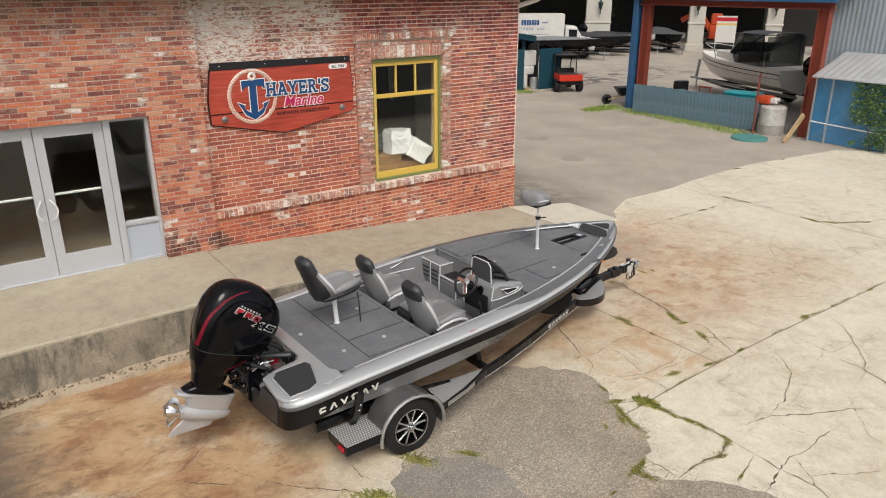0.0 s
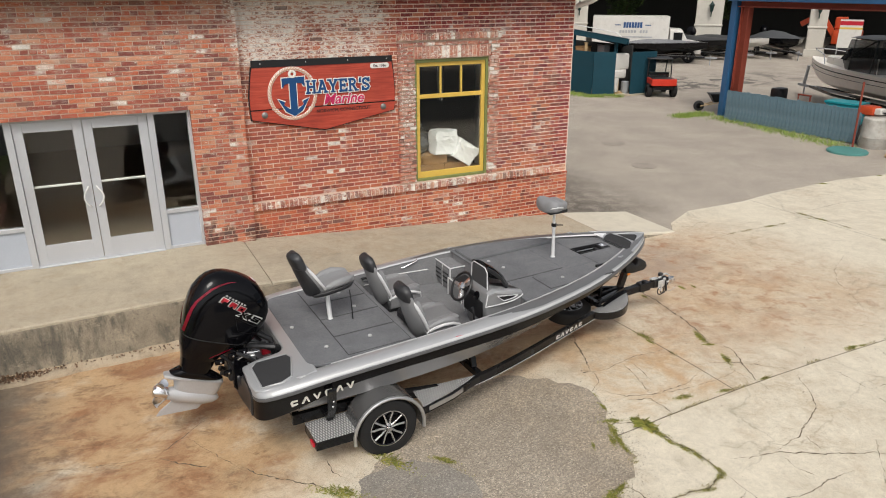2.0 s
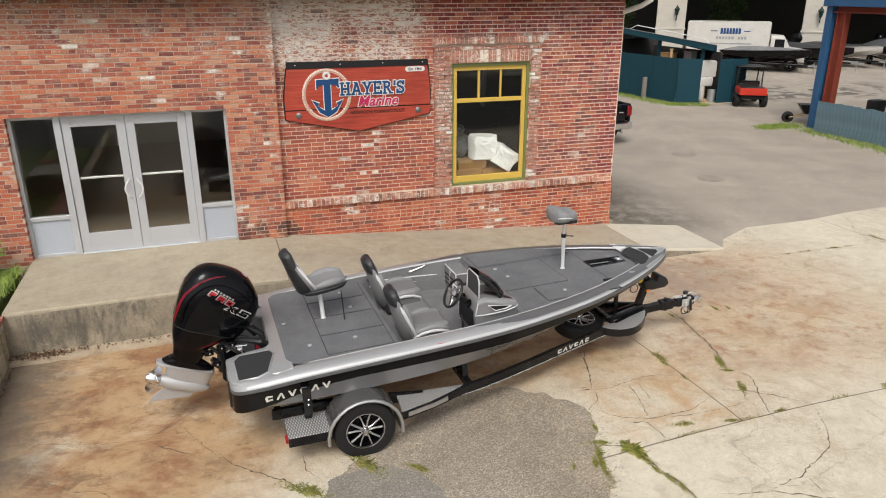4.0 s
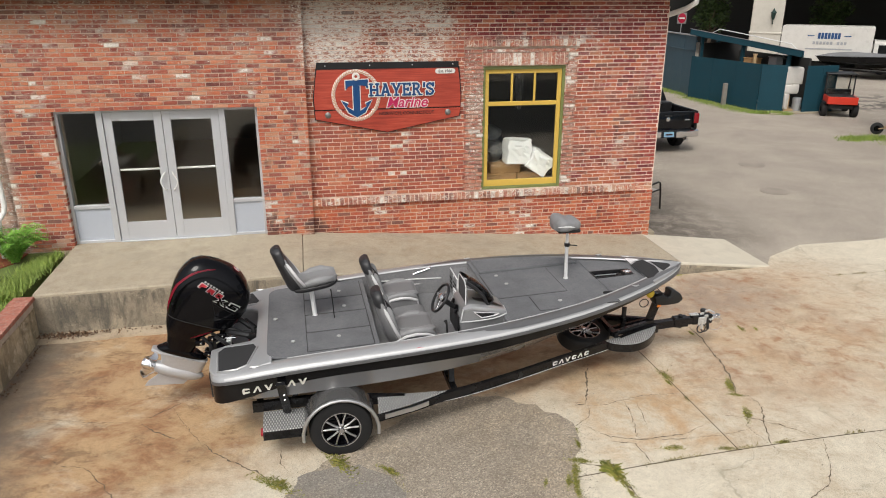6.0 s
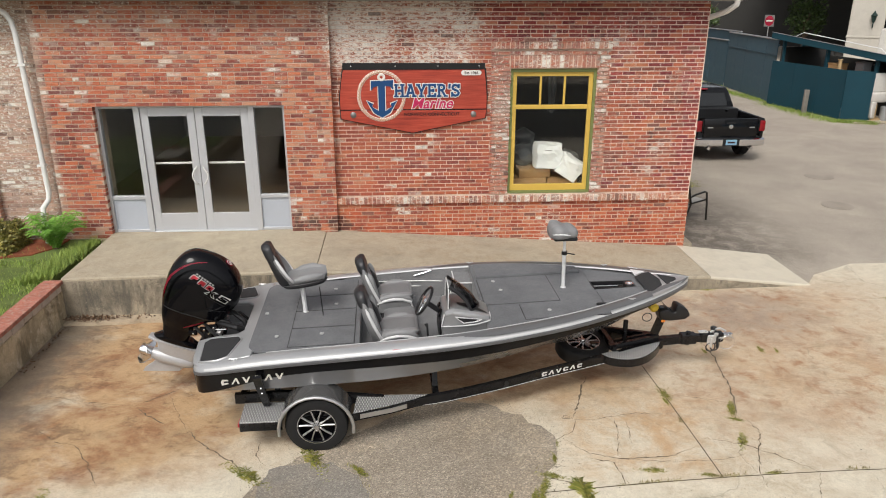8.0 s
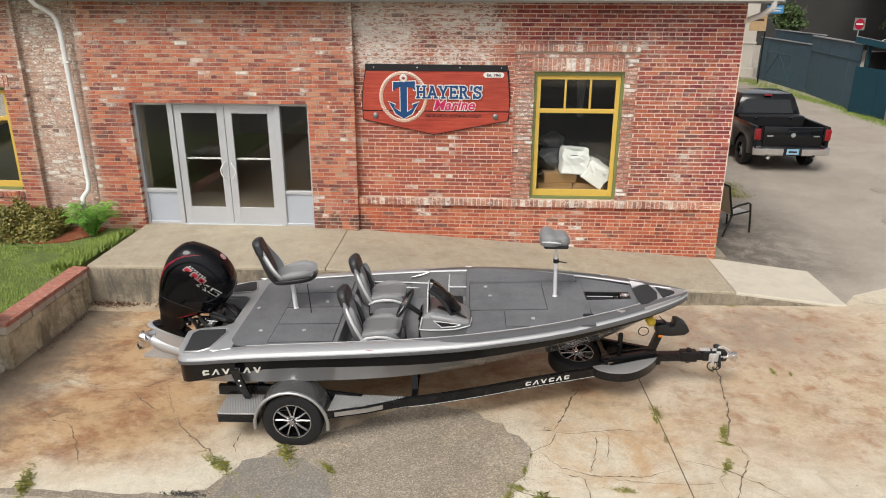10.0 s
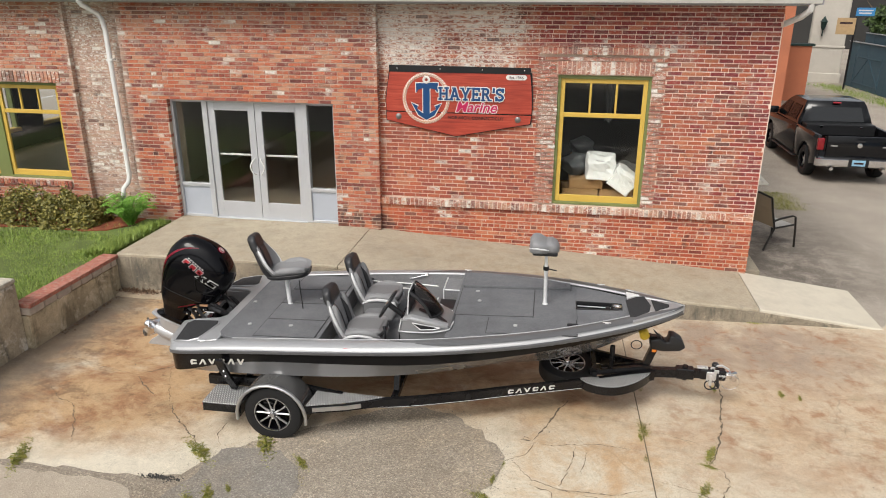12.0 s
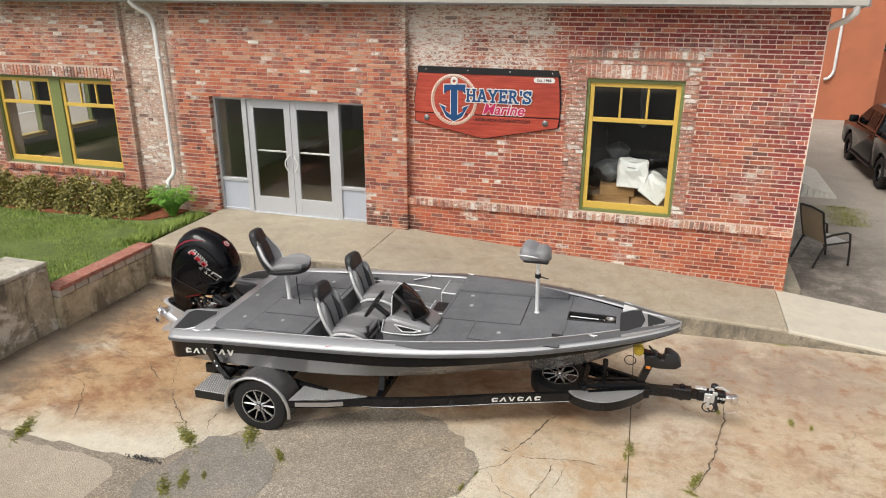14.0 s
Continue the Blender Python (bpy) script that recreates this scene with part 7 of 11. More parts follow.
tread_mat = tread_material()
for side in (1, -1):
    path = [(0.25, side * 0.80, 0.40), (1.0, side * 0.80, 0.40), (1.75, side * 0.90, 0.37), (2.15, side * 0.93, 0.345), (2.5, side * 0.89, 0.345), (3.2, side * 0.73, 0.385), (3.8, side * 0.575, 0.43), (4.6, side * 0.33, 0.455), (5.05, side * 0.15, 0.46), (5.35, side * 0.045, 0.46)]
    fine = [Vector([curve_at([(p[0], p[j]) for p in path], 0.25 + 5.1 * i / 40) for j in range(3)]) for i in range(41)]
    rail_part = part("side_rail", bar(fine, 0.055, 0.11), steel_mat, trailer, "gloss black box-section rail")
    part("rail_pinstripe", bar([p + Vector((0, side * 0.029, -0.045)) for p in fine[14:39]], 0.003, 0.006), decal_mat, rail_part, "thin pale pinstripe")
    for i, x in enumerate((3.73, 3.82, 3.91, 4.0, 4.09, 4.18)):
        c = [(p[0], p[1]) for p in path]
        y = curve_at(c, x)
        z = curve_at([(p[0], p[2]) for p in path], x)
        yaw = math.degrees(math.atan2(curve_at(c, x + 0.05) - y, 0.05))
        shape = [(0.9 * px, 0.9 * pz) for px, pz in MARKS[(0, 1, 2, 0, 1, 0)[i]]]
        part("mark", prism(shape, 0.003, 0, m=pose(x, y + side * 0.031, z + 0.008, 0, 0, yaw) @ pose(0, 0, 0, 90, 0, 0)), decal_mat, rail_part, "white slanted letter shape")
    # steps
    pts = [(0.36, side * 1.235), (0.36, side * 0.86), (0.85, side * 0.86), (0.80, side * 1.235)]
    step = part("rear_step", prism(pts if side < 0 else pts[::-1], 0.012, 0.002, m=pose(0, 0, 0.352)), tread_mat, trailer, "diamond tread-plate step")
    part("step_skirt", box(0.36, 0.80, side * 1.215, side * 1.235, 0.25, 0.35, 0.003), steel_mat, step)
    part("step_skirt", box(0.36, 0.38, side * 0.86, side * 1.213, 0.25, 0.35, 0.003), steel_mat, step)
    part("tail_light", box(0.335, 0.36, side * 1.10, side * 1.20, 0.28, 0.325, 0.006), red_mat, step, "red tail light")
    pts = [(1.55, side * 1.23), (1.58, side * 0.88), (2.35, side * 0.92), (2.20, side * 1.0), (1.95, side * 1.10)]
    step = part("front_step", prism(pts if side < 0 else pts[::-1], 0.012, 0.002, m=pose(0, 0, 0.405)), tread_mat, trailer, "tapering tread-plate step")
    pts = [(1.52, side * 1.235), (1.95, side * 1.115), (2.2, side * 1.01), (2.4, side * 0.935)]
    part("step_skirt", bar([(x, y, 0.36) for x, y in pts], 0.02, 0.085), steel_mat, step)
    part("lamp_strip", bar([(x, y - side * -0.014, 0.365) for x, y in ((1.62, side * 1.21), (1.95, side * 1.118), (2.12, side * 1.046))], 0.008, 0.05), alu_mat, step, "pale ribbed marker strip")
    # fender
    cx, cz = 1.155, 0.24
    arcs = []
    for i in range(15):
        a = radians(-8 + 196 * i / 14)
        r = 0.385
        arcs.append((cx + r * math.cos(a), cz + r * math.sin(a) * 1.0))
    rows = [[(x, side * 1.25, z), (x, side * 1.24, z + 0.012), (x, side * 1.20, z + 0.022), (x, side * 0.92, z + 0.022), (x, side * 0.92, z)] for x, z in arcs]
    fender = part("fender", loft(rows), fender_mat, trailer, "grey rounded wheel fender", True)
    part("fender_lip", tube([(x + (x - cx) * 0.02, side * 1.245, z + (z - cz) * 0.02) for x, z in arcs], 0.02, 8), alu_mat, fender, "bright metal fender edge", True)
    # bunks and supports
    for x, z0 in ((0.7, 0.53), (2.45, 0.63)):
        part("bunk_bracket", bar([(x, side * 0.72, 0.40), (x, side * 0.62, z0 + 0.06)], 0.06, 0.06, up=(1, 0, 0)), steel_mat, trailer)
    part("bunk", bar([(0.3, side * 0.60, 0.535), (1.5, side * 0.60, 0.552), (2.6, side * 0.57, 0.63)], 0.10, 0.05), pad_mat, trailer, "carpeted bunk board")
    part("guide_post", bar([(0.61, side * 0.93, 0.39), (0.605, side * 1.03, 0.545), (0.59, side * 1.10, 0.68), (0.575, side * 1.175, 0.86)], 0.085, 0.035, up=(0, 1, 0.5)), steel_mat, trailer, "black hull guide leaning outwards")
    part("guide_arm", bar([(0.60, side * 0.80, 0.40), (0.61, side * 0.96, 0.40)], 0.06, 0.05), steel_mat, trailer)
    for z in (0.62, 0.70):
        part("guide_bolt", lathe([(0.010, 0), (0.010, 0.006), (0.001, 0.009)], 8, m=pose(0.60, side * (1.10 + (z - 0.62) * 0.42), z, 65 if side < 0 else -65, 0, 0)), chrome_mat, trailer)
for x, w in ((0.32, 0.80), (1.155, 0.98), (2.45, 0.89)):
    part("cross_member", bar([(x, -w, 0.36 if x != 1.155 else 0.25), (x, w, 0.36 if x != 1.155 else 0.25)], 0.07, 0.07), steel_mat, trailer)
part("spring", bar([(0.85, -0.86, 0.34), (1.155, -0.86, 0.29), (1.5, -0.86, 0.34)], 0.06, 0.03), steel_mat, trailer)
part("spring", bar([(0.85, 0.86, 0.34), (1.155, 0.86, 0.29), (1.5, 0.86, 0.34)], 0.06, 0.03), steel_mat, trailer)

alloy_mat = surf("machined_alloy", (0.62, 0.62, 0.62), 0.26, 0.9, var=0.05, bump=0.02)


def wheel_on(parent, m, name="wheel", label="tyre on a black and silver alloy wheel"):
    """A wheel round local z, its face up; parts: tyre, rim, spokes, cap."""
    prof = [(0.19, -0.085), (0.27, -0.10), (0.315, -0.085), (0.332, -0.055), (0.333, 0.055), (0.318, 0.085), (0.27, 0.103), (0.192, 0.085)]
    tyre = part(name, lathe(prof, 40, m=m, ring=True), rubber_mat, parent, label, True)
    part("rim", lathe([(0.205, -0.09), (0.205, 0.086), (0.200, 0.09), (0.190, 0.075), (0.182, -0.02), (0.001, -0.02)], 40, m=m), gloss_mat, tyre, "gloss black rim", True)
    part("rim_edge", lathe([(0.199, 0.083), (0.208, 0.083), (0.208, 0.092), (0.199, 0.092)], 40, m=m, ring=True), alloy_mat, tyre, "", True)
    bm = bmesh.new()
    for k in range(5):
        for d in (-1, 1):
            arm = [(0.035, d * 0.004), (0.10, d * 0.017), (0.198, d * 0.052), (0.194, d * 0.070), (0.10, d * 0.034), (0.035, d * 0.022)]
            prism(arm if d > 0 else arm[::-1], 0.022, 0.003, bm, m @ pose(0, 0, 0.056, 0, 0, 72 * k + 18))
    part("spokes", bm, alloy_mat, tyre, "machined silver spokes")
    part("hub_cap", lathe([(0.034, 0.05), (0.034, 0.10), (0.026, 0.112), (0.001, 0.112)], 20, m=m), chrome_mat, tyre, "", True)
    for k in range(6):
        a = radians(60 * k + 30)
        part("lug_nut", lathe([(0.011, 0.05), (0.011, 0.085), (0.001, 0.09)], 6, m=m @ pose(0.055 * math.cos(a), 0.055 * math.sin(a), 0)), chrome_mat, tyre)
    return tyre


wheel_on(trailer, pose(1.155, -1.12, 0.255, 90, 0, 0))
wheel_on(trailer, pose(1.155, 1.12, 0.255, -90, 0, 0))
wheel_on(trailer, pose(4.36, 0.04, 0.42, 7, 0, 6), "spare_wheel", "spare wheel under the bow")
# tongue, winch post, coupler
part("tongue", bar([(4.45, 0, 0.445), (4.6, 0, 0.45), (5.3, 0, 0.475), (5.75, 0, 0.50)], 0.08, 0.10), steel_mat, trailer, "black tongue beam")
part("tongue_joint", box(5.60, 5.80, -0.058, 0.058, 0.435, 0.565, 0.01), steel_mat, trailer, "swing-away hinge")
tip = part("swing_tongue", bar([(5.78, 0, 0.50), (6.08, -0.01, 0.50)], 0.07, 0.09), steel_mat, trailer)
bm = box(6.14, 6.22, -0.04, 0.03, 0.47, 0.55, 0.012, seg=2)
lathe([(0.04, 0.45), (0.045, 0.50), (0.035, 0.55), (0.001, 0.56)], 16, bm, pose(6.24, -0.01, 0))
part("coupler", bm, chrome_mat, trailer, "bare metal hitch coupler", True)
brake_mat = surf("zinc_plate", (0.66, 0.66, 0.65), 0.35, 0.6, var=0.25, fine=60, bump=0.2)
part("coupler_latch", tube([(5.98, -0.01, 0.575), (6.04, -0.02, 0.625), (6.10, -0.02, 0.63), (6.18, -0.02, 0.585)], 0.012, 8), brake_mat, trailer, "zinc latch lever", True)
part("surge_plate", box(5.83, 5.95, -0.03, 0.03, 0.572, 0.592, 0.006), brake_mat, trailer, "bright metal cover plate")
bm = box(5.93, 6.03, -0.075, -0.052, 0.43, 0.56, 0.008)
box(5.96, 5.99, -0.095, -0.076, 0.40, 0.53, 0.006, bm)
box(6.01, 6.06, -0.080, -0.054, 0.47, 0.59, 0.006, bm)
part("latch_plate", bm, brake_mat, trailer, "zinc-plated latch bracket")
part("brake_reservoir", lathe([(0.036, 0), (0.040, 0.01), (0.040, 0.03), (0.030, 0.042), (0.001, 0.046)], 16, m=pose(6.03, 0.01, 0.60)), black_mat, trailer, "black round filler cap", True)
part("lock_pin", tube([(6.045, -0.085, 0.56), (6.05, -0.095, 0.47), (6.055, -0.10, 0.40)], [0.012, 0.018, 0.018], 8), black_mat, trailer, "black lock", True)
for q in (6.075, 6.105, 6.13):
    part("coupler_nut", lathe([(0.012, 0), (0.012, 0.010), (0.001, 0.013)], 8, m=pose(q, -0.052, 0.515, 90, 0, 0)), brake_mat, trailer)
for dx, r in ((5.98, 0.06), (6.03, 0.05)):
    part("safety_chain", tube([(dx + r * math.cos(a), -0.07, 0.40 + r * math.sin(a)) for a in (2 * math.pi * i / 14 for i in range(14))], 0.008, 6, closed=True), black_mat, trailer, "looped safety cable", True)
part("winch_post", bar([(5.22, 0, 0.47), (5.36, 0, 0.90)], 0.07, 0.08, up=(1, 0, 0)), steel_mat, trailer, "black winch post")
part("winch_brace", bar([(4.75, 0, 0.50), (5.25, 0, 0.58)], 0.04, 0.04), steel_mat, trailer)
part("jack_post", tube([(4.86, -0.05, 0.45), (4.86, -0.05, 0.80)], 0.03, 10), steel_mat, trailer)
wp = part("winch_cover", prism([(5.28, 0.80), (5.26, 0.92), (5.38, 0.945), (5.43, 0.90), (5.47, 0.905), (5.475, 0.985), (5.53, 0.985), (5.62, 0.93), (5.66, 0.85), (5.60, 0.80), (5.42, 0.785)], 0.17, 0.018, m=pose(0, 0.085, 0) @ UPX, seg=3), black_mat, trailer, "black plastic winch cover", True)
part("reflector", box(5.29, 5.34, -0.10, -0.087, 0.78, 0.81, 0.004), surf("amber", (0.75, 0.22, 0.02), 0.3), wp, "amber reflector")
part("bow_roller", lathe([(0.03, -0.06), (0.055, -0.04), (0.04, 0), (0.055, 0.04), (0.03, 0.06), (0.001, 0.06)], 18, m=pose(5.20, -0.02, 0.96, 90, 0, 0)), surf("yellow_rubber", (0.60, 0.42, 0.03), 0.5, var=0.1), trailer, "yellow bow roller", True)
part("roller_arm", bar([(5.20, 0, 0.95), (5.42, 0, 0.90)], 0.07, 0.04), steel_mat, trailer)
part("winch_strap", bar([(5.42, -0.02, 0.90), (5.30, -0.02, 1.02)], 0.05, 0.006), pad_mat, trailer)
for side in (1, -1):
    part("frame_bar", bar([(4.60, side * 0.27, 0.56), (5.30, side * 0.02, 0.545)], 0.045, 0.06), steel_mat, trailer, "black upper bar of the tongue frame")
part("frame_cross", bar([(4.66, -0.30, 0.54), (4.66, 0.30, 0.54)], 0.05, 0.07), steel_mat, trailer)
part("loop_cable", tube([(5.12 + 0.06 * math.cos(a), -0.06, 0.84 + 0.055 * math.sin(a)) for a in (2 * math.pi * i / 18 for i in range(18))], 0.006, 6, closed=True), black_mat, trailer, "black cable loop", True)
part("wire_loop", tube([(6.20 + 0.10 * math.cos(a), -0.05, 0.44 + 0.09 * math.sin(a)) for a in (2 * math.pi * i / 22 for i in range(22))], 0.003, 5, closed=True), chrome_mat, trailer, "thin breakaway wire", True)
part("coupler_housing", box(5.86, 6.15, -0.05, 0.05, 0.445, 0.57, 0.012), steel_mat, trailer, "black coupler housing")
for q in ((5.70, 0.55), (5.92, 0.56), (6.02, 0.56)):
    part("coupler_nut", lathe([(0.02, 0), (0.02, 0.03), (0.001, 0.035)], 8, m=pose(q[0], -0.01, q[1])), chrome_mat, trailer)
part("hinge_pin", lathe([(0.03, -0.09), (0.03, 0.09), (0.001, 0.09)], 12, m=pose(5.70, 0, 0.50)), steel_mat, trailer)
# half-round boarding plate beside the tongue
for side in (-1,):
    pts = [(4.50, side * 0.36), (5.32, side * 0.06)]
    n = 14
    arc = []
    for i in range(n + 1):
        u = i / n
        x = 4.50 + 0.82 * u
        y = 0.36 - 0.30 * u + 0.26 * math.sin(math.pi * u) ** 0.75
        arc.append((x, side * y))
    poly = arc + [(5.32, side * 0.05), (4.50, side * 0.33)]
    plate = part("boarding_plate", prism(poly if side > 0 else poly[::-1], 0.012, 0.002, m=pose(0, 0, 0.50)), tread_mat, trailer, "curved tread-plate boarding step")
    part("plate_skirt", bar([(x, y, 0.455) for x, y in arc], 0.012, 0.10), steel_mat, plate)

# ---- shop sign ----
FACE = pose(0, 0, 0, 90, 0, 0)  # xy drawing to the xz plane, facing the yard


def sign_wood():
    k = Nodes("red_stained_wood")
    at = k.place()
    mp = k.add("ShaderNodeMapping", Scale=(0.6, 6.0, 9.0))
    k.link(at, mp.inputs["Vector"])
    grain = k.noise(mp.outputs["Vector"], 3.0, 8, 0.65, 0.8)
    c = k.ramp(grain, [(0.25, (0.20, 0.022, 0.014)), (0.5, (0.40, 0.052, 0.028)), (0.75, (0.50, 0.10, 0.055))])
    blot = k.span(k.noise(at, 1.6, 4), 0.45, 0.7)
    k.color(k.mix(k.math("MULTIPLY", blot, 0.35), c, (0.18, 0.02, 0.012)))
    k.b.inputs["Roughness"].default_value = 0.45
    k.bump(grain, 0.25, 0.003)
    return k.m


wood_mat = sign_wood()
blue_mat = surf("sign_blue", (0.006, 0.055, 0.17), 0.4, var=0.12, bump=0.02)
sign_white_mat = surf("sign_white", (0.72, 0.70, 0.66), 0.5, var=0.05, bump=0.02)
crimson_mat = surf("sign_crimson", (0.52, 0.02, 0.10), 0.4, var=0.08, bump=0.02)
ink_mat = surf("sign_ink", (0.025, 0.006, 0.006), 0.5, var=0.2, bump=0.02)
rope_mat = surf("rope_paint", (0.55, 0.33, 0.22), 0.6, var=0.25, coarse=30, fine=90, bump=0.2)
sign = thing("shop_sign", pose(-4.80, 0.15, 2.95), "red-stained wooden shop sign with blue lettering and an anchor", "sign")
SX, SZ = -4.80, 2.95


def on_sign(points, depth, off, bm=None):
    """A shape drawn in world x and z, standing off the wall by off."""
    return prism([(x - SX, z - SZ) for x, z in points], depth, 0.002, bm, pose(0, -off, 0) @ FACE)


upper = [(-5.95, 3.41), (-5.99, 3.2), (-6.02, 2.95), (-6.02, 2.755), (-3.58, 2.755), (-3.58, 2.95), (-3.60, 3.2), (-3.63, 3.41)]
lower = [(-6.02, 2.735), (-6.01, 2.60), (-4.83, 2.36), (-3.60, 2.60), (-3.58, 2.735)]
back = [(-6.03, 2.59), (-4.83, 2.345), (-3.58, 2.59), (-3.56, 2.95), (-3.60, 3.42), (-5.97, 3.42), (-6.04, 2.95)]
part("backing", on_sign(back, 0.02, 0.012), black_mat, sign, "black edge of the sign board")
board = part("upper_board", on_sign(upper, 0.02, 0.034), wood_mat, sign)
part("lower_board", on_sign(lower, 0.02, 0.034), wood_mat, sign)
part("top_strip", on_sign([(-5.96, 3.40), (-5.96, 3.51), (-3.62, 3.50), (-3.62, 3.40)], 0.03, 0.034), black_mat, sign, "black metal strip along the top")
OFF = 0.058
cx, cz = -5.335, 2.975
ring = [(cx - SX + 0.372 * math.cos(a), -0.052, cz - SZ + 0.392 * math.sin(a)) for a in (2 * math.pi * i / 60 for i in range(60))]


def strand(turn):
    """One strand of the laid rope."""
    out = []
    for i in range(240):
        a = 2 * math.pi * i / 240
        w = a * 26 + turn
        out.append((cx - SX + (0.372 + 0.017 * math.cos(w)) * math.cos(a), -0.054 - 0.005 * math.sin(w), cz - SZ + (0.392 + 0.017 * math.cos(w)) * math.sin(a)))
    return out


disc = part("emblem_ring", tube(ring, 0.016, 8, closed=True), rope_mat, sign, "round rope border", True)
for turn in (0, math.pi):
    part("strand", tube(strand(turn), 0.0125, 6, closed=True), rope_mat, disc, "", True)
part("ring_edge", tube([(x, y + 0.024, z) for x, y, z in ring], 0.040, 8, closed=True), sign_white_mat, disc, "", True)


def anchor(grow, depth, off):
    g = grow
    bm = bmesh.new()
    on_sign([(cx - 0.05 - g, 2.70 - g), (cx - 0.05 - g, 3.14), (cx - 0.13, 3.12), (cx - 0.15 - g, 3.08 - g), (cx - 0.17 - g, 3.08 - g), (cx - 0.17 - g, 3.22 + g), (cx + 0.20 + g, 3.235 + g), (cx + 0.20 + g, 3.09 - g), (cx + 0.18 - g, 3.09 - g), (cx + 0.15, 3.13), (cx + 0.06 + g, 3.14), (cx + 0.06 + g, 2.70 - g)], depth, off, bm)
    on_sign([(cx + 0.005, 2.62 - g), (cx - 0.13 - g, 2.70 - g), (cx - 0.25 - g, 2.90 + g), (cx - 0.14 + g, 2.85 + g), (cx - 0.155, 2.80), (cx - 0.06, 2.735 + g), (cx + 0.005, 2.72), (cx + 0.07, 2.735 + g), (cx + 0.165, 2.80), (cx + 0.15 - g, 2.85 + g), (cx + 0.26 + g, 2.90 + g), (cx + 0.14 + g, 2.70 - g)], depth, off + 0.0005, bm)
    tube([(cx + 0.005 - SX + 0.045 * math.cos(a), -off - depth / 2, 3.28 - SZ + 0.045 * math.sin(a)) for a in (2 * math.pi * i / 16 for i in range(16))], 0.014 + g * 0.6, 6, bm, closed=True)
    return bm


part("anchor_edge", anchor(0.014, 0.004, OFF), sign_white_mat, sign, "white outline of the anchor")
part("anchor", anchor(0.0, 0.004, OFF + 0.006), blue_mat, sign, "blue painted anchor")


# slab-serif capitals drawn as strokes: (x, y) points in a letter one unit high
S_BOW = [(0.60, 0.74), (0.52, 0.86), (0.36, 0.93), (0.19, 0.88), (0.11, 0.74), (0.17, 0.60), (0.35, 0.52), (0.54, 0.44), (0.62, 0.28), (0.53, 0.13), (0.35, 0.07), (0.18, 0.13), (0.09, 0.28)]
R_BOW = [(0.17, 0.93), (0.45, 0.93), (0.57, 0.86), (0.60, 0.73), (0.55, 0.59), (0.42, 0.52), (0.17, 0.52)]
GLYPHS = {
    "H": (0.92, [[(0.2, 0.0), (0.2, 1.0)], [(0.7, 0.0), (0.7, 1.0)], [(0.2, 0.5), (0.7, 0.5)]], [(0.04, 0.37, 0.05), (0.53, 0.86, 0.05), (0.04, 0.37, 0.95), (0.53, 0.86, 0.95)]),
    "A": (0.92, [[(0.16, 0.02), (0.44, 0.96)], [(0.74, 0.02), (0.46, 0.96)], [(0.26, 0.32), (0.64, 0.32)]], [(0.0, 0.32, 0.05), (0.58, 0.9, 0.05), (0.26, 0.5, 0.95)]),
    "Y": (0.88, [[(0.42, 0.0), (0.42, 0.45)], [(0.42, 0.42), (0.15, 0.97)], [(0.42, 0.42), (0.70, 0.97)]], [(0.24, 0.60, 0.05), (0.0, 0.30, 0.95), (0.55, 0.85, 0.95)]),
    "E": (0.80, [[(0.2, 0.0), (0.2, 1.0)], [(0.2, 0.07), (0.70, 0.07)], [(0.2, 0.5), (0.52, 0.5)], [(0.2, 0.93), (0.68, 0.93)], [(0.67, 0.0), (0.67, 0.27)], [(0.65, 0.74), (0.65, 1.0)], [(0.51, 0.38), (0.51, 0.62)]], [(0.04, 0.2, 0.05), (0.04, 0.2, 0.95)]),
    "R": (0.90, [[(0.2, 0.0), (0.2, 1.0)], R_BOW, [(0.42, 0.5), (0.68, 0.06)]], [(0.04, 0.37, 0.05), (0.04, 0.2, 0.95), (0.58, 0.88, 0.05)]),
    "'": (0.28, [[(0.14, 0.66), (0.16, 1.0)]], []),
    "S": (0.74, [S_BOW, [(0.61, 0.68), (0.61, 0.98)], [(0.09, 0.02), (0.09, 0.34)]], []),
}


def glyph(key, x, z, high, grow, off):
    """One painted letter; grow widens every stroke for the outline."""
    wide, strokes, serifs = GLYPHS[key]
    bm = bmesh.new()
    lay = off
    lines = [(a, b, 0.17) for s in strokes for a, b in zip(s, s[1:])] + [((a, h), (b, h), 0.115) for a, b, h in serifs]
    for a, b, w in lines:
        p, q = Vector((x + a[0] * high, z + a[1] * high)), Vector((x + b[0] * high, z + b[1] * high))
        d = (q - p).normalized()
        side = Vector((-d.y, d.x)) * (w * high / 2 + grow)
        p, q = p - d * (grow + 0.004), q + d * (grow + 0.004)
        on_sign([tuple(v) for v in (p - side, q - side, q + side, p + side)], 0.003, lay, bm)
        lay += 0.0002
    return bm


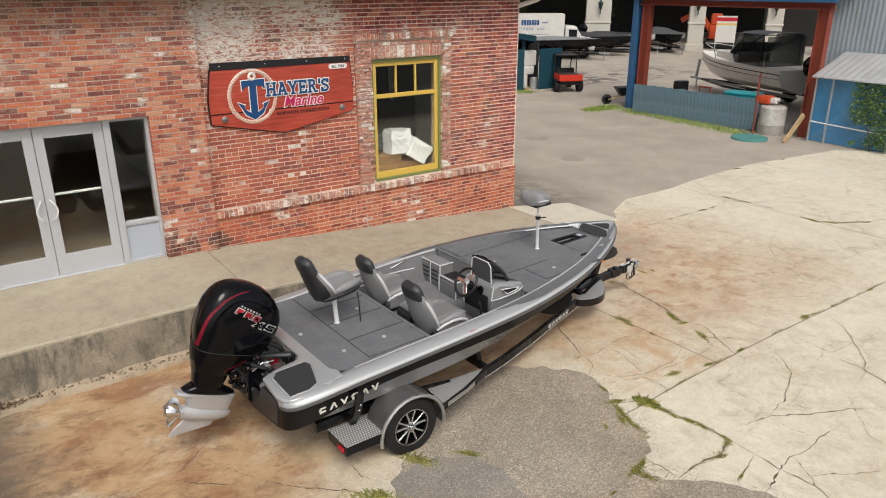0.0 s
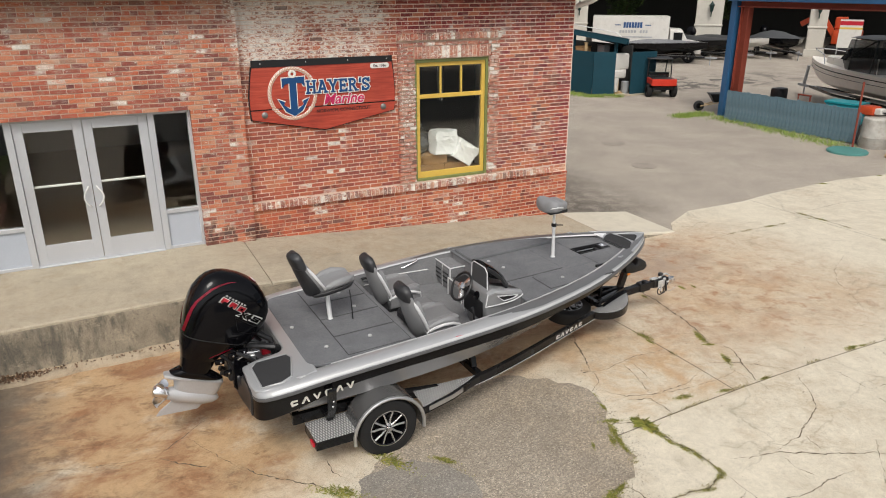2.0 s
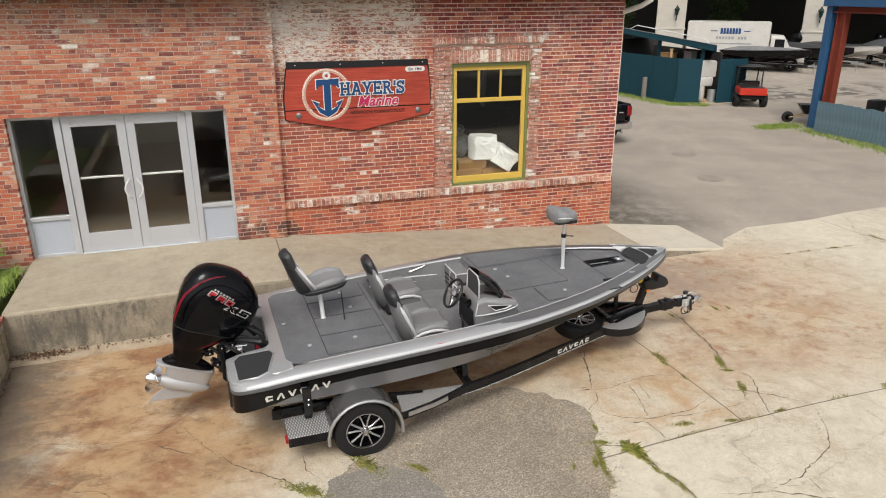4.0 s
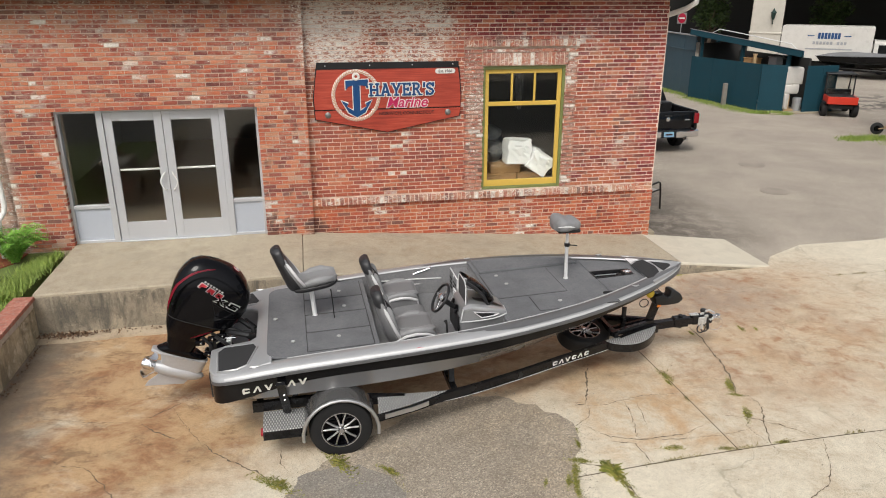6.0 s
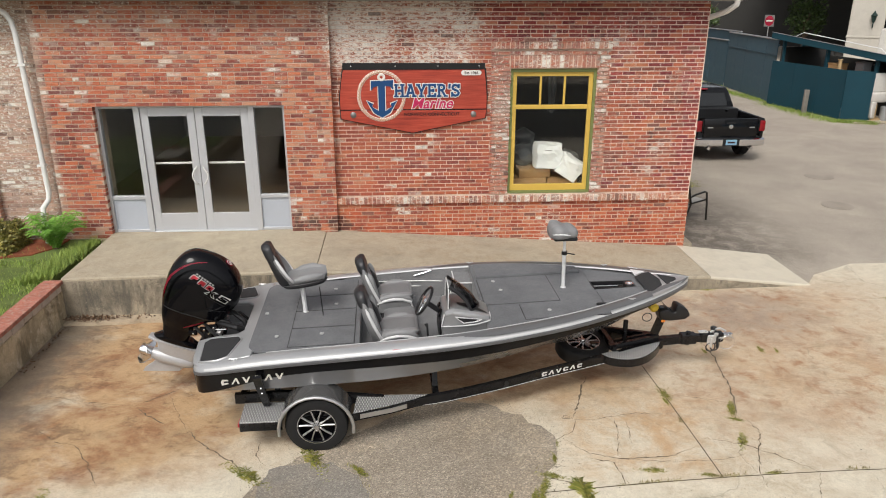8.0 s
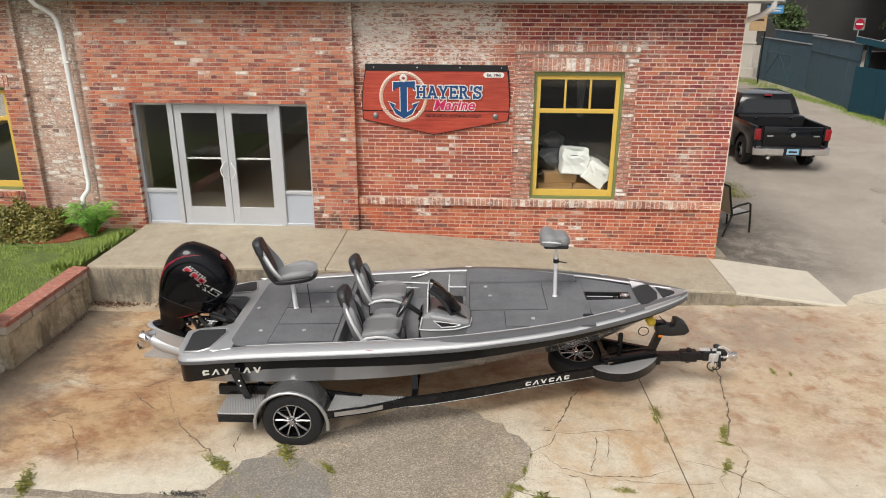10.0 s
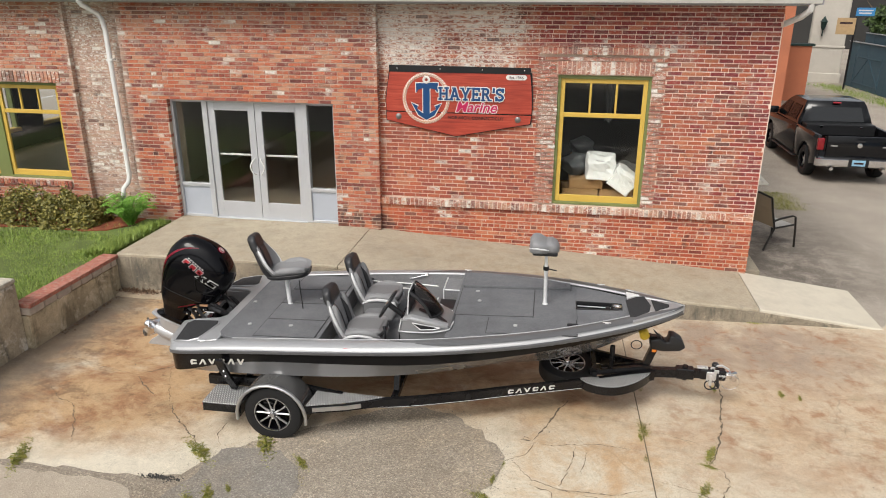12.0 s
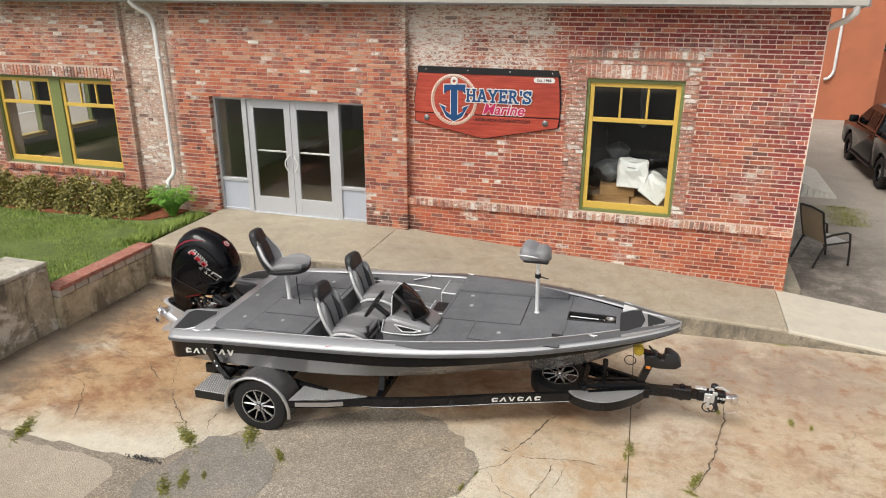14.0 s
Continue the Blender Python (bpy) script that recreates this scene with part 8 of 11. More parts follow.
letter_x = -5.13
for key in "HAYER'S":
    high = 0.205
    part("lettering_edge", glyph(key, letter_x, 2.962, high, 0.015, OFF + 0.012), sign_white_mat, sign, "white outline of painted letters")
    part("lettering", glyph(key, letter_x, 2.962, high, 0.001, OFF + 0.019), blue_mat, sign, "blue painted letters")
    letter_x += GLYPHS[key][0] * high * 0.985
for body, size, x, z, mat, edge_w, shear in (("Marine", 0.245, -4.50, 2.845, crimson_mat, 0.014, 0.28),):
    words(body, size, sign_white_mat, "lettering_edge", sign, pose(x - SX, -OFF, z - SZ, 90, 0, 0), 0.002, shear, edge_w + 0.002, "white outline of painted letters")
    words(body, size, mat, "lettering", sign, pose(x - SX, -OFF - 0.006, z - SZ, 90, 0, 0), 0.002, shear, 0.004, "painted letters")
words("NORWICH, CONNECTICUT", 0.074, ink_mat, "lettering", sign, pose(-4.50 - SX, -OFF, 2.668 - SZ, 90, 0, 0), 0.002, 0, 0.001, "small dark letters")
pill = [(-3.845 + 0.125 * (1 if math.cos(a) > 0 else -1) + 0.045 * math.cos(a), 3.345 + 0.042 * math.sin(a)) for a in (2 * math.pi * i / 24 for i in range(24))]
part("date_plate", on_sign(pill, 0.004, OFF), sign_white_mat, sign, "white rounded date plate")
words("Est. 1966", 0.062, ink_mat, "lettering", sign, pose(-3.845 - SX, -OFF - 0.007, 3.343 - SZ, 90, 0, 0), 0.001, 0, 0.001, "small dark letters")
for x in (-5.81, -3.80):
    part("bolt", lathe([(0.05, 0), (0.05, 0.01), (0.03, 0.024), (0.001, 0.028)], 20, m=pose(x - SX, -0.056, 2.665 - SZ, 90, 0, 0)), surf("dull_bolt_steel", (0.22, 0.21, 0.20), 0.45, 0.6), sign, "large dull steel bolt head", True)
for x in (-5.82, -5.1, -4.4, -3.72):
    part("screw", lathe([(0.012, 0), (0.012, 0.006), (0.001, 0.008)], 10, m=pose(x - SX, -0.065, 3.455 - SZ, 90, 0, 0)), chrome_mat, sign)

# ---- behind the shop window ----
card_mat = surf("cardboard", (0.36, 0.21, 0.09), 0.85, var=0.12, bump=0.1)
carton_mat = surf("white_carton", (0.85, 0.85, 0.84), 0.75, var=0.03, bump=0.05)
foam_mat = surf("plastic_wrap", (0.10, 0.105, 0.11), 0.35, var=0.15, bump=0.4)


def carton(m, w, d, h, mat, label, name="carton", dark=True):
    ob = thing(name, m, label, "box")
    bm = box(-w / 2, w / 2, -d / 2, d / 2, 0, h, 0.012)
    if dark:
        # a soft, knocked-about carton
        bmesh.ops.subdivide_edges(bm, edges=bm.edges, cuts=5, use_grid_fill=True)
        for v in bm.verts:
            v.co += Vector((noise.noise(v.co * 5), noise.noise(v.co * 5 + Vector((3, 1, 2))), noise.noise(v.co * 6 + Vector((7, 5, 1))))) * 0.045 * min(1.0, v.co.z / h + 0.2)
            v.co += Vector((noise.noise(v.co * 16), noise.noise(v.co * 15 + Vector((2, 8, 1))), noise.noise(v.co * 17))) * 0.016
    part("body", bm, mat, ob)
    part("flap", box(-w / 2 + 0.01, -0.004, -d / 2 + 0.005, d / 2 - 0.005, h, h + 0.006), mat, ob)
    part("flap", box(0.004, w / 2 - 0.01, -d / 2 + 0.005, d / 2 - 0.005, h, h + 0.006), mat, ob)
    if dark:
        part("label_mark", box(-w * 0.22, w * 0.1, -d / 2 - 0.003, -d / 2 + 0.001, h * 0.72, h * 0.78), ink_mat, ob)
    return ob


bench = thing("work_bench", pose(-2.45, 1.0, 0.66), "low wooden bench behind the window", "bench")
part("bench_top", box(-0.75, 0.75, -0.4, 0.4, 0.52, 0.56, 0.005), card_mat, bench)
for x in (-0.7, 0.7):
    for y in (-0.35, 0.35):
        part("leg", box(x - 0.03, x + 0.03, y - 0.03, y + 0.03, 0, 0.52), card_mat, bench)
carton(pose(-2.72, 0.80, 1.222, 0, 0, 4), 0.62, 0.45, 0.20, card_mat, "brown cardboard box behind the window", dark=False)
carton(pose(-2.08, 0.82, 1.222, 0, 0, -6), 0.55, 0.42, 0.19, card_mat, "brown cardboard box behind the window", dark=False)
carton(pose(-2.62, 0.80, 1.424, 0, 0, 3), 0.58, 0.40, 0.17, card_mat, "brown cardboard box behind the window", dark=False)
carton(pose(-2.40, 0.66, 1.602, 0, 4, 5), 0.46, 0.28, 0.44, carton_mat, "white carton behind the window")
carton(pose(-2.08, 0.60, 1.455, 0, 33, -8), 0.42, 0.28, 0.37, carton_mat, "white carton tipped over behind the window")
for x, y, z, r in ((-2.95, 1.25, 1.62, 0.26), (-2.45, 1.35, 1.72, 0.30), (-1.95, 1.3, 1.60, 0.28), (-2.7, 1.45, 2.02, 0.22)):
    heap = thing("wrapped_bundle", pose(x, y, z - 0.42), "crumpled grey plastic bundle in the stack behind the window", "bundle")
    bm = bmesh.new()
    bmesh.ops.create_icosphere(bm, subdivisions=3, radius=r)
    for v in bm.verts:
        v.co *= 1 + 0.35 * noise.noise(v.co * 6 + Vector((x * 3, 0, z)))
        v.co.z = v.co.z * 0.75 + 0.4
    part("sheet", bm, foam_mat, heap, "", True)
    part("pallet", box(-0.2, 0.2, -0.2, 0.2, -0.02, 0.24, 0.01), card_mat, heap)
for x, w in ((-2.3, 0.13),):
    drape = thing("plastic_sheet", pose(x, 0.95, 2.75), "clear plastic sheet hanging behind the window", "sheet")
    rows = [[(w * (u / 8 - 0.5) * (1 + 0.25 * math.sin(5 * q)), 0.03 * math.sin(u * 1.9 + q), 0.14 * q - 0.2 + 0.02 * math.sin(u)) for u in range(9)] for q in range(6)]
    bm = loft(rows, closed=False)
    bmesh.ops.solidify(bm, geom=bm.faces, thickness=0.004)
    part("film", bm, foam_mat, drape, "", True)
    part("cord", tube([(0, 0, 0.45), (0, 0, 0.97)], 0.006, 6), black_mat, drape)
wrap = thing("wrapped_bundle", pose(-2.80, 0.95, 1.6), "crumpled clear plastic bundle behind the window", "bundle")
bm = bmesh.new()
bmesh.ops.create_icosphere(bm, subdivisions=3, radius=0.24)
for v in bm.verts:
    v.co *= 1 + 0.28 * noise.noise(v.co * 7)
    v.co.z = v.co.z * 0.8 + 0.19
part("sheet", bm, foam_mat, wrap, "", True)

# ---- plants ----
def leaf_material(name, lo, hi):
    k = Nodes(name)
    pick = k.add("ShaderNodeNewGeometry").outputs["Random Per Island"]
    c = k.ramp(pick, [(0.0, lo), (1.0, hi)])
    g = k.noise(k.place(), 3.0, 4)
    k.color(k.mix(0.5, c, k.ramp(g, [(0.3, 0.55), (0.7, 1.15)]), "MULTIPLY"))
    k.b.inputs["Roughness"].default_value = 0.6
    k.b.inputs["Subsurface Weight"].default_value = 0.0
    return k.m


hedge_mat = leaf_material("hedge_leaf", (0.10, 0.105, 0.022), (0.36, 0.305, 0.07))
fern_mat = leaf_material("fern_leaf", (0.14, 0.36, 0.04), (0.32, 0.58, 0.10))
blade_mat = leaf_material("grass_blade", (0.13, 0.22, 0.03), (0.36, 0.45, 0.09))
weed_mat = leaf_material("weed_leaf", (0.15, 0.19, 0.03), (0.46, 0.41, 0.11))
moss_mat = leaf_material("moss_leaf", (0.15, 0.13, 0.045), (0.36, 0.30, 0.12))
vine_mat = leaf_material("vine_leaf", (0.05, 0.11, 0.018), (0.16, 0.26, 0.05))
tree_mat = leaf_material("tree_leaf", (0.02, 0.042, 0.009), (0.075, 0.12, 0.026))
bark_mat = surf("bark", (0.09, 0.065, 0.045), 0.9, var=0.35, coarse=10, bump=0.6)


def quads(rows, name, mat, parent=None, label=""):
    """One mesh of loose little faces: rows of four corners."""
    me = bpy.data.meshes.new(name)
    flat = [tuple(p) for r in rows for p in r]
    n = 0
    faces = []
    for r in rows:
        faces.append(tuple(range(n, n + len(r))))
        n += len(r)
    me.from_pydata(flat, [], faces)
    me.materials.append(mat)
    ob = new(name, me)
    ob.parent = parent
    if label:
        ob["label"] = label
    return ob


def leaves(rg, where, size, n):
    """n pointed leaves at places given by where(), turned at random."""
    rows = []
    for _ in range(n):
        p = where()
        d = Vector((rg.gauss(0, 1), rg.gauss(0, 1), rg.gauss(0, 0.6) + 0.4)).normalized()
        s = d.orthogonal().normalized() * size * rg.uniform(0.25, 0.42)
        l = d * size * rg.uniform(0.7, 1.3)
        rows.append([p, p + l * 0.5 + s, p + l, p + l * 0.5 - s])
    return rows


rg = random.Random(11)
for i, (x, y, w, h) in enumerate(((-15.9, -0.62, 0.62, 0.62), (-14.75, -0.62, 0.66, 0.66), (-13.75, -0.6, 0.62, 0.62), (-12.75, -0.55, 0.62, 0.64), (-12.0, -0.52, 0.50, 0.60), (-11.5, -0.45, 0.32, 0.48))):
    shrub = thing("shrub", pose(x, y, LAWN_Z), "dense olive-green clipped shrub under the window", "shrub", "shrubs along the wall")
    part("stem", tube([(0, 0, -0.02), (0.02, 0, 0.2), (-0.03, 0.02, 0.4)], [0.03, 0.025, 0.012], 6), bark_mat, shrub)

    def spot():
        while True:
            v = Vector((rg.uniform(-1, 1), rg.uniform(-1, 1), rg.uniform(-0.15, 1)))
            r = v.length
            bumpy = 0.82 + 0.28 * noise.noise(v * 2.2 + Vector((i * 7.0, 0, 0)))
            if 0.55 * bumpy < r < bumpy:
                return Vector((v.x * w, v.y * 0.5, max(0.02, v.z * h * 1.25)))
    quads(leaves(rg, spot, 0.058, 3000), "foliage", hedge_mat, shrub)
fern = thing("fern", pose(-10.74, -0.44, LAWN_Z) @ Matrix.Diagonal((0.78, 0.85, 0.85, 1)), "bright green fern at the foot of the downpipe", "fern")
rows = []
for k in range(84):
    a, reach, rise = rg.uniform(0, 2 * math.pi), rg.uniform(0.32, 0.66), rg.uniform(0.35, 0.72)
    way = Vector((math.cos(a), math.sin(a) * 0.8, 0))
    for j in range(1, 17):
        u = j / 16
        p = way * reach * u + Vector((0, 0, rise * math.sin(math.pi * 0.62 * u)))
        side = Vector((-way.y, way.x, 0))
        l = 0.10 * math.sin(math.pi * (0.12 + 0.85 * u)) + 0.012
        for s in (1, -1):
            tip = p + side * s * l + way * 0.03 - Vector((0, 0, 0.02))
            rows.append([p, p + side * s * l * 0.5 + way * 0.028, tip, p + side * s * l * 0.5 - way * 0.006])
quads(rows, "fronds", fern_mat, fern)
part("crown", lathe([(0.05, -0.02), (0.05, 0.05), (0.001, 0.08)], 8), bark_mat, fern)
mulch_mat = surf("red_mulch", (0.24, 0.07, 0.03), 0.95, var=0.4, coarse=9, fine=70, bump=0.8, depth=0.02)
bm = prism([(-12.2, -0.75), (-11.9, -0.86), (-11.4, -0.9), (-11.0, -0.78), (-10.75, -0.45), (-10.7, -0.02), (-16.5, -0.02), (-16.5, -0.9), (-13, -0.95)], 0.02)
bmesh.ops.translate(bm, vec=(0, 0, LAWN_Z), verts=bm.verts)
solid("flower_bed", bm, mulch_mat, "bed of red-brown bark mulch along the wall", "ground")
rows = []
for _ in range(60000):
    x, y = rg.uniform(-16.5, -10.24), rg.uniform(-5.6, -0.55)
    bed = -0.95 if x < -12.1 else -1.03
    if y > bed - 0.02 and x < -10.6 and rg.random() < 0.93:
        continue
    if y < -4.0 and x > -10.9:
        continue
    thin = noise.noise(Vector((x * 0.9, y * 0.9, 3)))
    if thin < -0.22 and rg.random() < 0.75:
        continue
    h = rg.uniform(0.015, 0.048) * (1 + 0.9 * thin) * (1.7 if x > -10.8 or y > -1.3 else 1)
    a = rg.uniform(0, 2 * math.pi)
    d = Vector((math.cos(a), math.sin(a), 0))
    s = Vector((-d.y, d.x, 0)) * 0.005
    p = Vector((x, y, LAWN_Z - 0.003))
    t = p + d * h * rg.uniform(0.2, 0.9) + Vector((0, 0, h))
    rows.append([p - s, p + s, t])
for _ in range(5200):
    y = rg.uniform(-2.05, -0.35)
    x = -10.32 + rg.gauss(0, 0.09) + 0.12 * noise.noise(Vector((y * 2.5, 1, 0))) + 0.10 * (y + 1.2)
    h = rg.uniform(0.05, 0.15)
    a = rg.uniform(0, 2 * math.pi)
    d = Vector((math.cos(a), math.sin(a), 0))
    s = Vector((-d.y, d.x, 0)) * 0.006
    p = Vector((x, y, LAWN_Z + (0.055 if x > -10.2 else 0.0)))
    if x < -9.98:
        rows.append([p - s, p + s, p + d * h * rg.uniform(0.3, 1.0) + Vector((0, 0, h))])
tagged(quads(rows, "lawn_grass", blade_mat), "uneven green lawn grass", "grass", kind="stuff")


def tuft(rg, spread, height, n, mat):
    """Rows of thin grass blades for one weed, drawn out along its crack (local x)."""
    rows = []
    for _ in range(n):
        r = max(-1.7, min(1.7, rg.gauss(0, 0.8))) * spread
        p = Vector((r, max(-1.4, min(1.4, rg.gauss(0, 0.7))) * spread * 0.22, -0.008))
        b = rg.uniform(0, 2 * math.pi)
        d = Vector((math.cos(b), math.sin(b), 0))
        h = height * rg.uniform(0.25, 1) * math.exp(-abs(r) / spread * 0.6)
        s = Vector((-d.y, d.x, 0)) * rg.uniform(0.001, 0.0024)
        mid = p + d * h * 0.5 + Vector((0, 0, h * 0.6))
        tip = p + d * h * rg.uniform(0.9, 1.5) + Vector((0, 0, h * rg.uniform(0.3, 0.9)))
        rows.append([p - s, p + s, mid + s, tip, mid - s])
    return rows


def crack_turn(x, y):
    """The way of the nearest crack or joint at a place, in degrees."""
    best, way = 9.0, 0.0
    for line in CRACKS + [[(-1.98, -6), (-1.98, -1)], [(-3, -6.25), (9, -6.02)], PATCH[8:22]]:
        for (x0, y0), (x1, y1) in zip(line, line[1:]):
            u = max(0, min(1, ((x - x0) * (x1 - x0) + (y - y0) * (y1 - y0)) / max(1e-6, (x1 - x0) ** 2 + (y1 - y0) ** 2)))
            d = math.dist((x, y), (x0 + u * (x1 - x0), y0 + u * (y1 - y0)))
            if d < best:
                best, way = d, math.degrees(math.atan2(y1 - y0, x1 - x0))
    return way


# weeds, site by site: (x, y, size)
WEEDS = [(-3.34, -6.30, 1.7), (-3.30, -6.62, 0.7), (-3.24, -6.78, 0.8), (-3.29, -6.46, 0.8)]
WEEDS += [(-3.6, -6.05, 1.2), (-3.7, -6.2, 1.3), (-3.76, -6.36, 1.4), (-3.82, -6.33, 1.0), (-3.79, -6.5, 1.0), (-3.52, -5.78, 1.0), (-3.5, -5.66, 0.9), (-3.44, -5.5, 0.7)]
WEEDS += [(-4.22, -6.96, 1.1), (-4.34, -7.0, 1.5), (-4.36, -7.12, 1.2), (-4.81, -7.1, 0.7), (-4.05, -6.3, 0.6), (-3.2, -6.92, 1.0), (-3.19, -7.2, 1.3), (-3.24, -7.28, 1.0), (-3.5, -7.37, 0.9), (-3.62, -7.69, 0.8)]
WEEDS += [(-1.3, -5.02, 1.3), (-1.33, -5.12, 1.1), (-1.36, -5.28, 1.2), (-1.46, -5.66, 1.4), (-2.55, -6.07, 1.3), (-1.4, -6.21, 1.0), (-2.04, -6.19, 0.9), (-1.96, -4.72, 1.3), (-2.0, -4.85, 1.1), (0.29, -6.14, 1.3), (0.5, -6.16, 0.7), (2.18, -6.16, 1.1)]
WEEDS += [(-6.68, -5.77, 2.4), (-6.04, -5.52, 2.5), (-5.54, -5.76, 1.8), (-8.47, -6.24, 2.4), (-6.36, -6.60, 2.0), (-6.26, -6.43, 2.4), (-6.1, -6.3, 0.8), (-0.25, -3.62, 1.0), (-0.05, -3.66, 0.9), (-1.03, -3.64, 0.8), (-0.08, -1.46, 1.1), (0.06, -1.42, 0.8)]
WEEDS += [(4.95, -3.7, 1.6), (5.1, -4.0, 1.5), (5.36, -4.2, 1.4), (5.7, -4.4, 1.0), (5.02, -2.1, 1.3), (4.98, -1.7, 1.2), (3.73, -1.95, 1.1), (7.6, -0.2, 1.2), (9.6, -0.3, 1.2), (0.05, -0.45, 0.5)]
models = []
for k in range(4):
    ob = thing("weed", pose(0, 0, 0), "tuft of green weeds growing from a crack", "weed", "weeds in the cracks")
    quads(tuft(rg, 0.09 + 0.03 * k, 0.046 if k else 0.10, 320 if k else 160, weed_mat), "foliage", weed_mat, ob)
    models.append(ob)
for i, (x, y, s) in enumerate(WEEDS):
    m = pose(x, y, gh(x, y) + (0.030 if x < -3.5 and y < -5.4 else 0.013), 0, 0, crack_turn(x, y) + rg.uniform(-12, 12)) @ Matrix.Diagonal((s * 0.85, s * 0.85, s * 0.76, 1))
    if i < 4:
        models[i].matrix_basis = m
    else:
        copy_thing(models[1 + i % 3], m)
rows = []
for _ in range(9000):
    u = rg.random()
    k = rg.choice(((12.35, 7.9, 11.95, 2.4, 0.45), (12.6, 8.6, 11.2, 8.6, 0.35), (11.1, 18.8, 11.35, 14.3, 0.5), (11.4, 14.2, 12.6, 13.6, 0.25), (11.0, 24.0, 11.4, 18.5, 0.4), (10.6, 31, 11.2, 24, 0.9)))
    x, y = k[0] + (k[2] - k[0]) * u + rg.gauss(0, k[4] * 0.5), k[1] + (k[3] - k[1]) * u + rg.gauss(0, k[4] * 0.5)
    h = rg.uniform(0.04, 0.15)
    a = rg.uniform(0, 6.28)
    s = Vector((math.cos(a), math.sin(a), 0)) * 0.012
    p = Vector((x, y, 0))
    rows.append([p - s, p + s, p + Vector((rg.gauss(0, 0.06), rg.gauss(0, 0.06), h))])
tagged(quads(rows, "verge_grass", blade_mat), "rough grass along the foot of the fences", "grass", kind="stuff")
dry_mat = leaf_material("dry_grass", (0.20, 0.20, 0.04), (0.40, 0.37, 0.12))
rows = []
for _ in range(1500):
    x, y = rg.gauss(2.1, 0.22), rg.uniform(5.0, 6.6)
    a = rg.uniform(0, 6.28)
    s = Vector((math.cos(a), math.sin(a), 0)) * 0.008
    p = Vector((x, y, 0))
    rows.append([p - s, p + s, p + Vector((rg.gauss(0, 0.06), rg.gauss(0, 0.06), rg.uniform(0.01, 0.05)))])
tagged(quads(rows, "dry_grass", dry_mat), "patch of yellowed cut grass on the asphalt", "grass", kind="stuff")
# moss and low growth in the joints and along the broken edges
rows = []
for wide, path in ((0.012, ((-1.9, -3.6), (-1.94, -4.4), (-1.985, -5.4))), (0.03, ((-1.93, -4.3), (-1.95, -4.95))), (0.012, ((-3.0, -6.26), (-1.9, -6.22), (0.2, -6.18), (2.6, -6.14))), (0.05, ((-3.5, -5.6), (-3.68, -6.07), (-3.78, -6.5))), (0.03, ((-3.8, -6.63), (-4.03, -6.87), (-4.33, -7.02))), (0.010, ((-3.3, -6.2), (-3.28, -6.66), (-3.19, -6.95), (-3.19, -7.25))), (0.02, ((-3.22, -7.3), (-3.47, -7.36), (-3.75, -7.32), (-4.1, -7.33))), (0.025, ((-1.25, -4.95), (-1.36, -5.28))), (0.02, ((-1.4, -5.3), (-1.47, -5.72))), (0.03, ((5.0, -1.5), (5.0, -2.4), (5.0, -3.3), (4.92, -3.75), (5.2, -4.1), (5.8, -4.42))), (0.015, ((2.6, -1.95), (4.9, -1.97))), (0.03, ((-6.75, -5.72), (-6.45, -5.66), (-6.05, -5.5))), (0.03, ((-5.6, -5.7), (-5.42, -6.1)))):
    for (x0, y0), (x1, y1) in zip(path, path[1:]):
        for _ in range(int(math.dist((x0, y0), (x1, y1)) * 240)):
            u = rg.random()
            x, y = x0 + u * (x1 - x0), y0 + u * (y1 - y0)
            if noise.noise(Vector((x * 3.1, y * 3.1, 5))) < 0.02:
                continue
            x, y = x + rg.gauss(0, wide), y + rg.gauss(0, wide)
            a, h = rg.uniform(0, 6.28), rg.uniform(0.004, 0.022)
            d = Vector((math.cos(a), math.sin(a), 0))
            p = Vector((x, y, gh(x, y) + 0.017))
            side = Vector((-d.y, d.x, 0)) * rg.uniform(0.002, 0.005)
            rows.append([p - side, p + side, p + d * h * 1.3 + side * 0.4 + Vector((0, 0, h)), p + d * h * 1.1 - side * 0.6 + Vector((0, 0, h * 0.8))])
tagged(quads(rows, "moss", moss_mat), "olive moss and low weeds in the joints", "moss", kind="stuff")
# dead leaves along the foot of the landing
litter_mat = leaf_material("dead_leaf", (0.06, 0.035, 0.02), (0.22, 0.12, 0.06))


def along():
    q = rg.random()
    if q < 0.62:
        return Vector((max(-9.97, -9.62 + rg.gauss(0, 0.2)), -2.06 - abs(rg.gauss(0, 0.07)), 0.075 + abs(rg.gauss(0, 0.015))))
    if q < 0.85:
        return Vector((rg.uniform(-9.9, -7.2), -2.02 - abs(rg.gauss(0, 0.06)), 0.075))
    return Vector((-9.95 + abs(rg.gauss(0, 0.04)), rg.uniform(-3.6, -2.1), 0.015))


tagged(quads(leaves(rg, along, 0.034, 620), "leaf_litter", litter_mat), "dead leaves and grit in the corner of the yard", "leaf litter", kind="stuff")

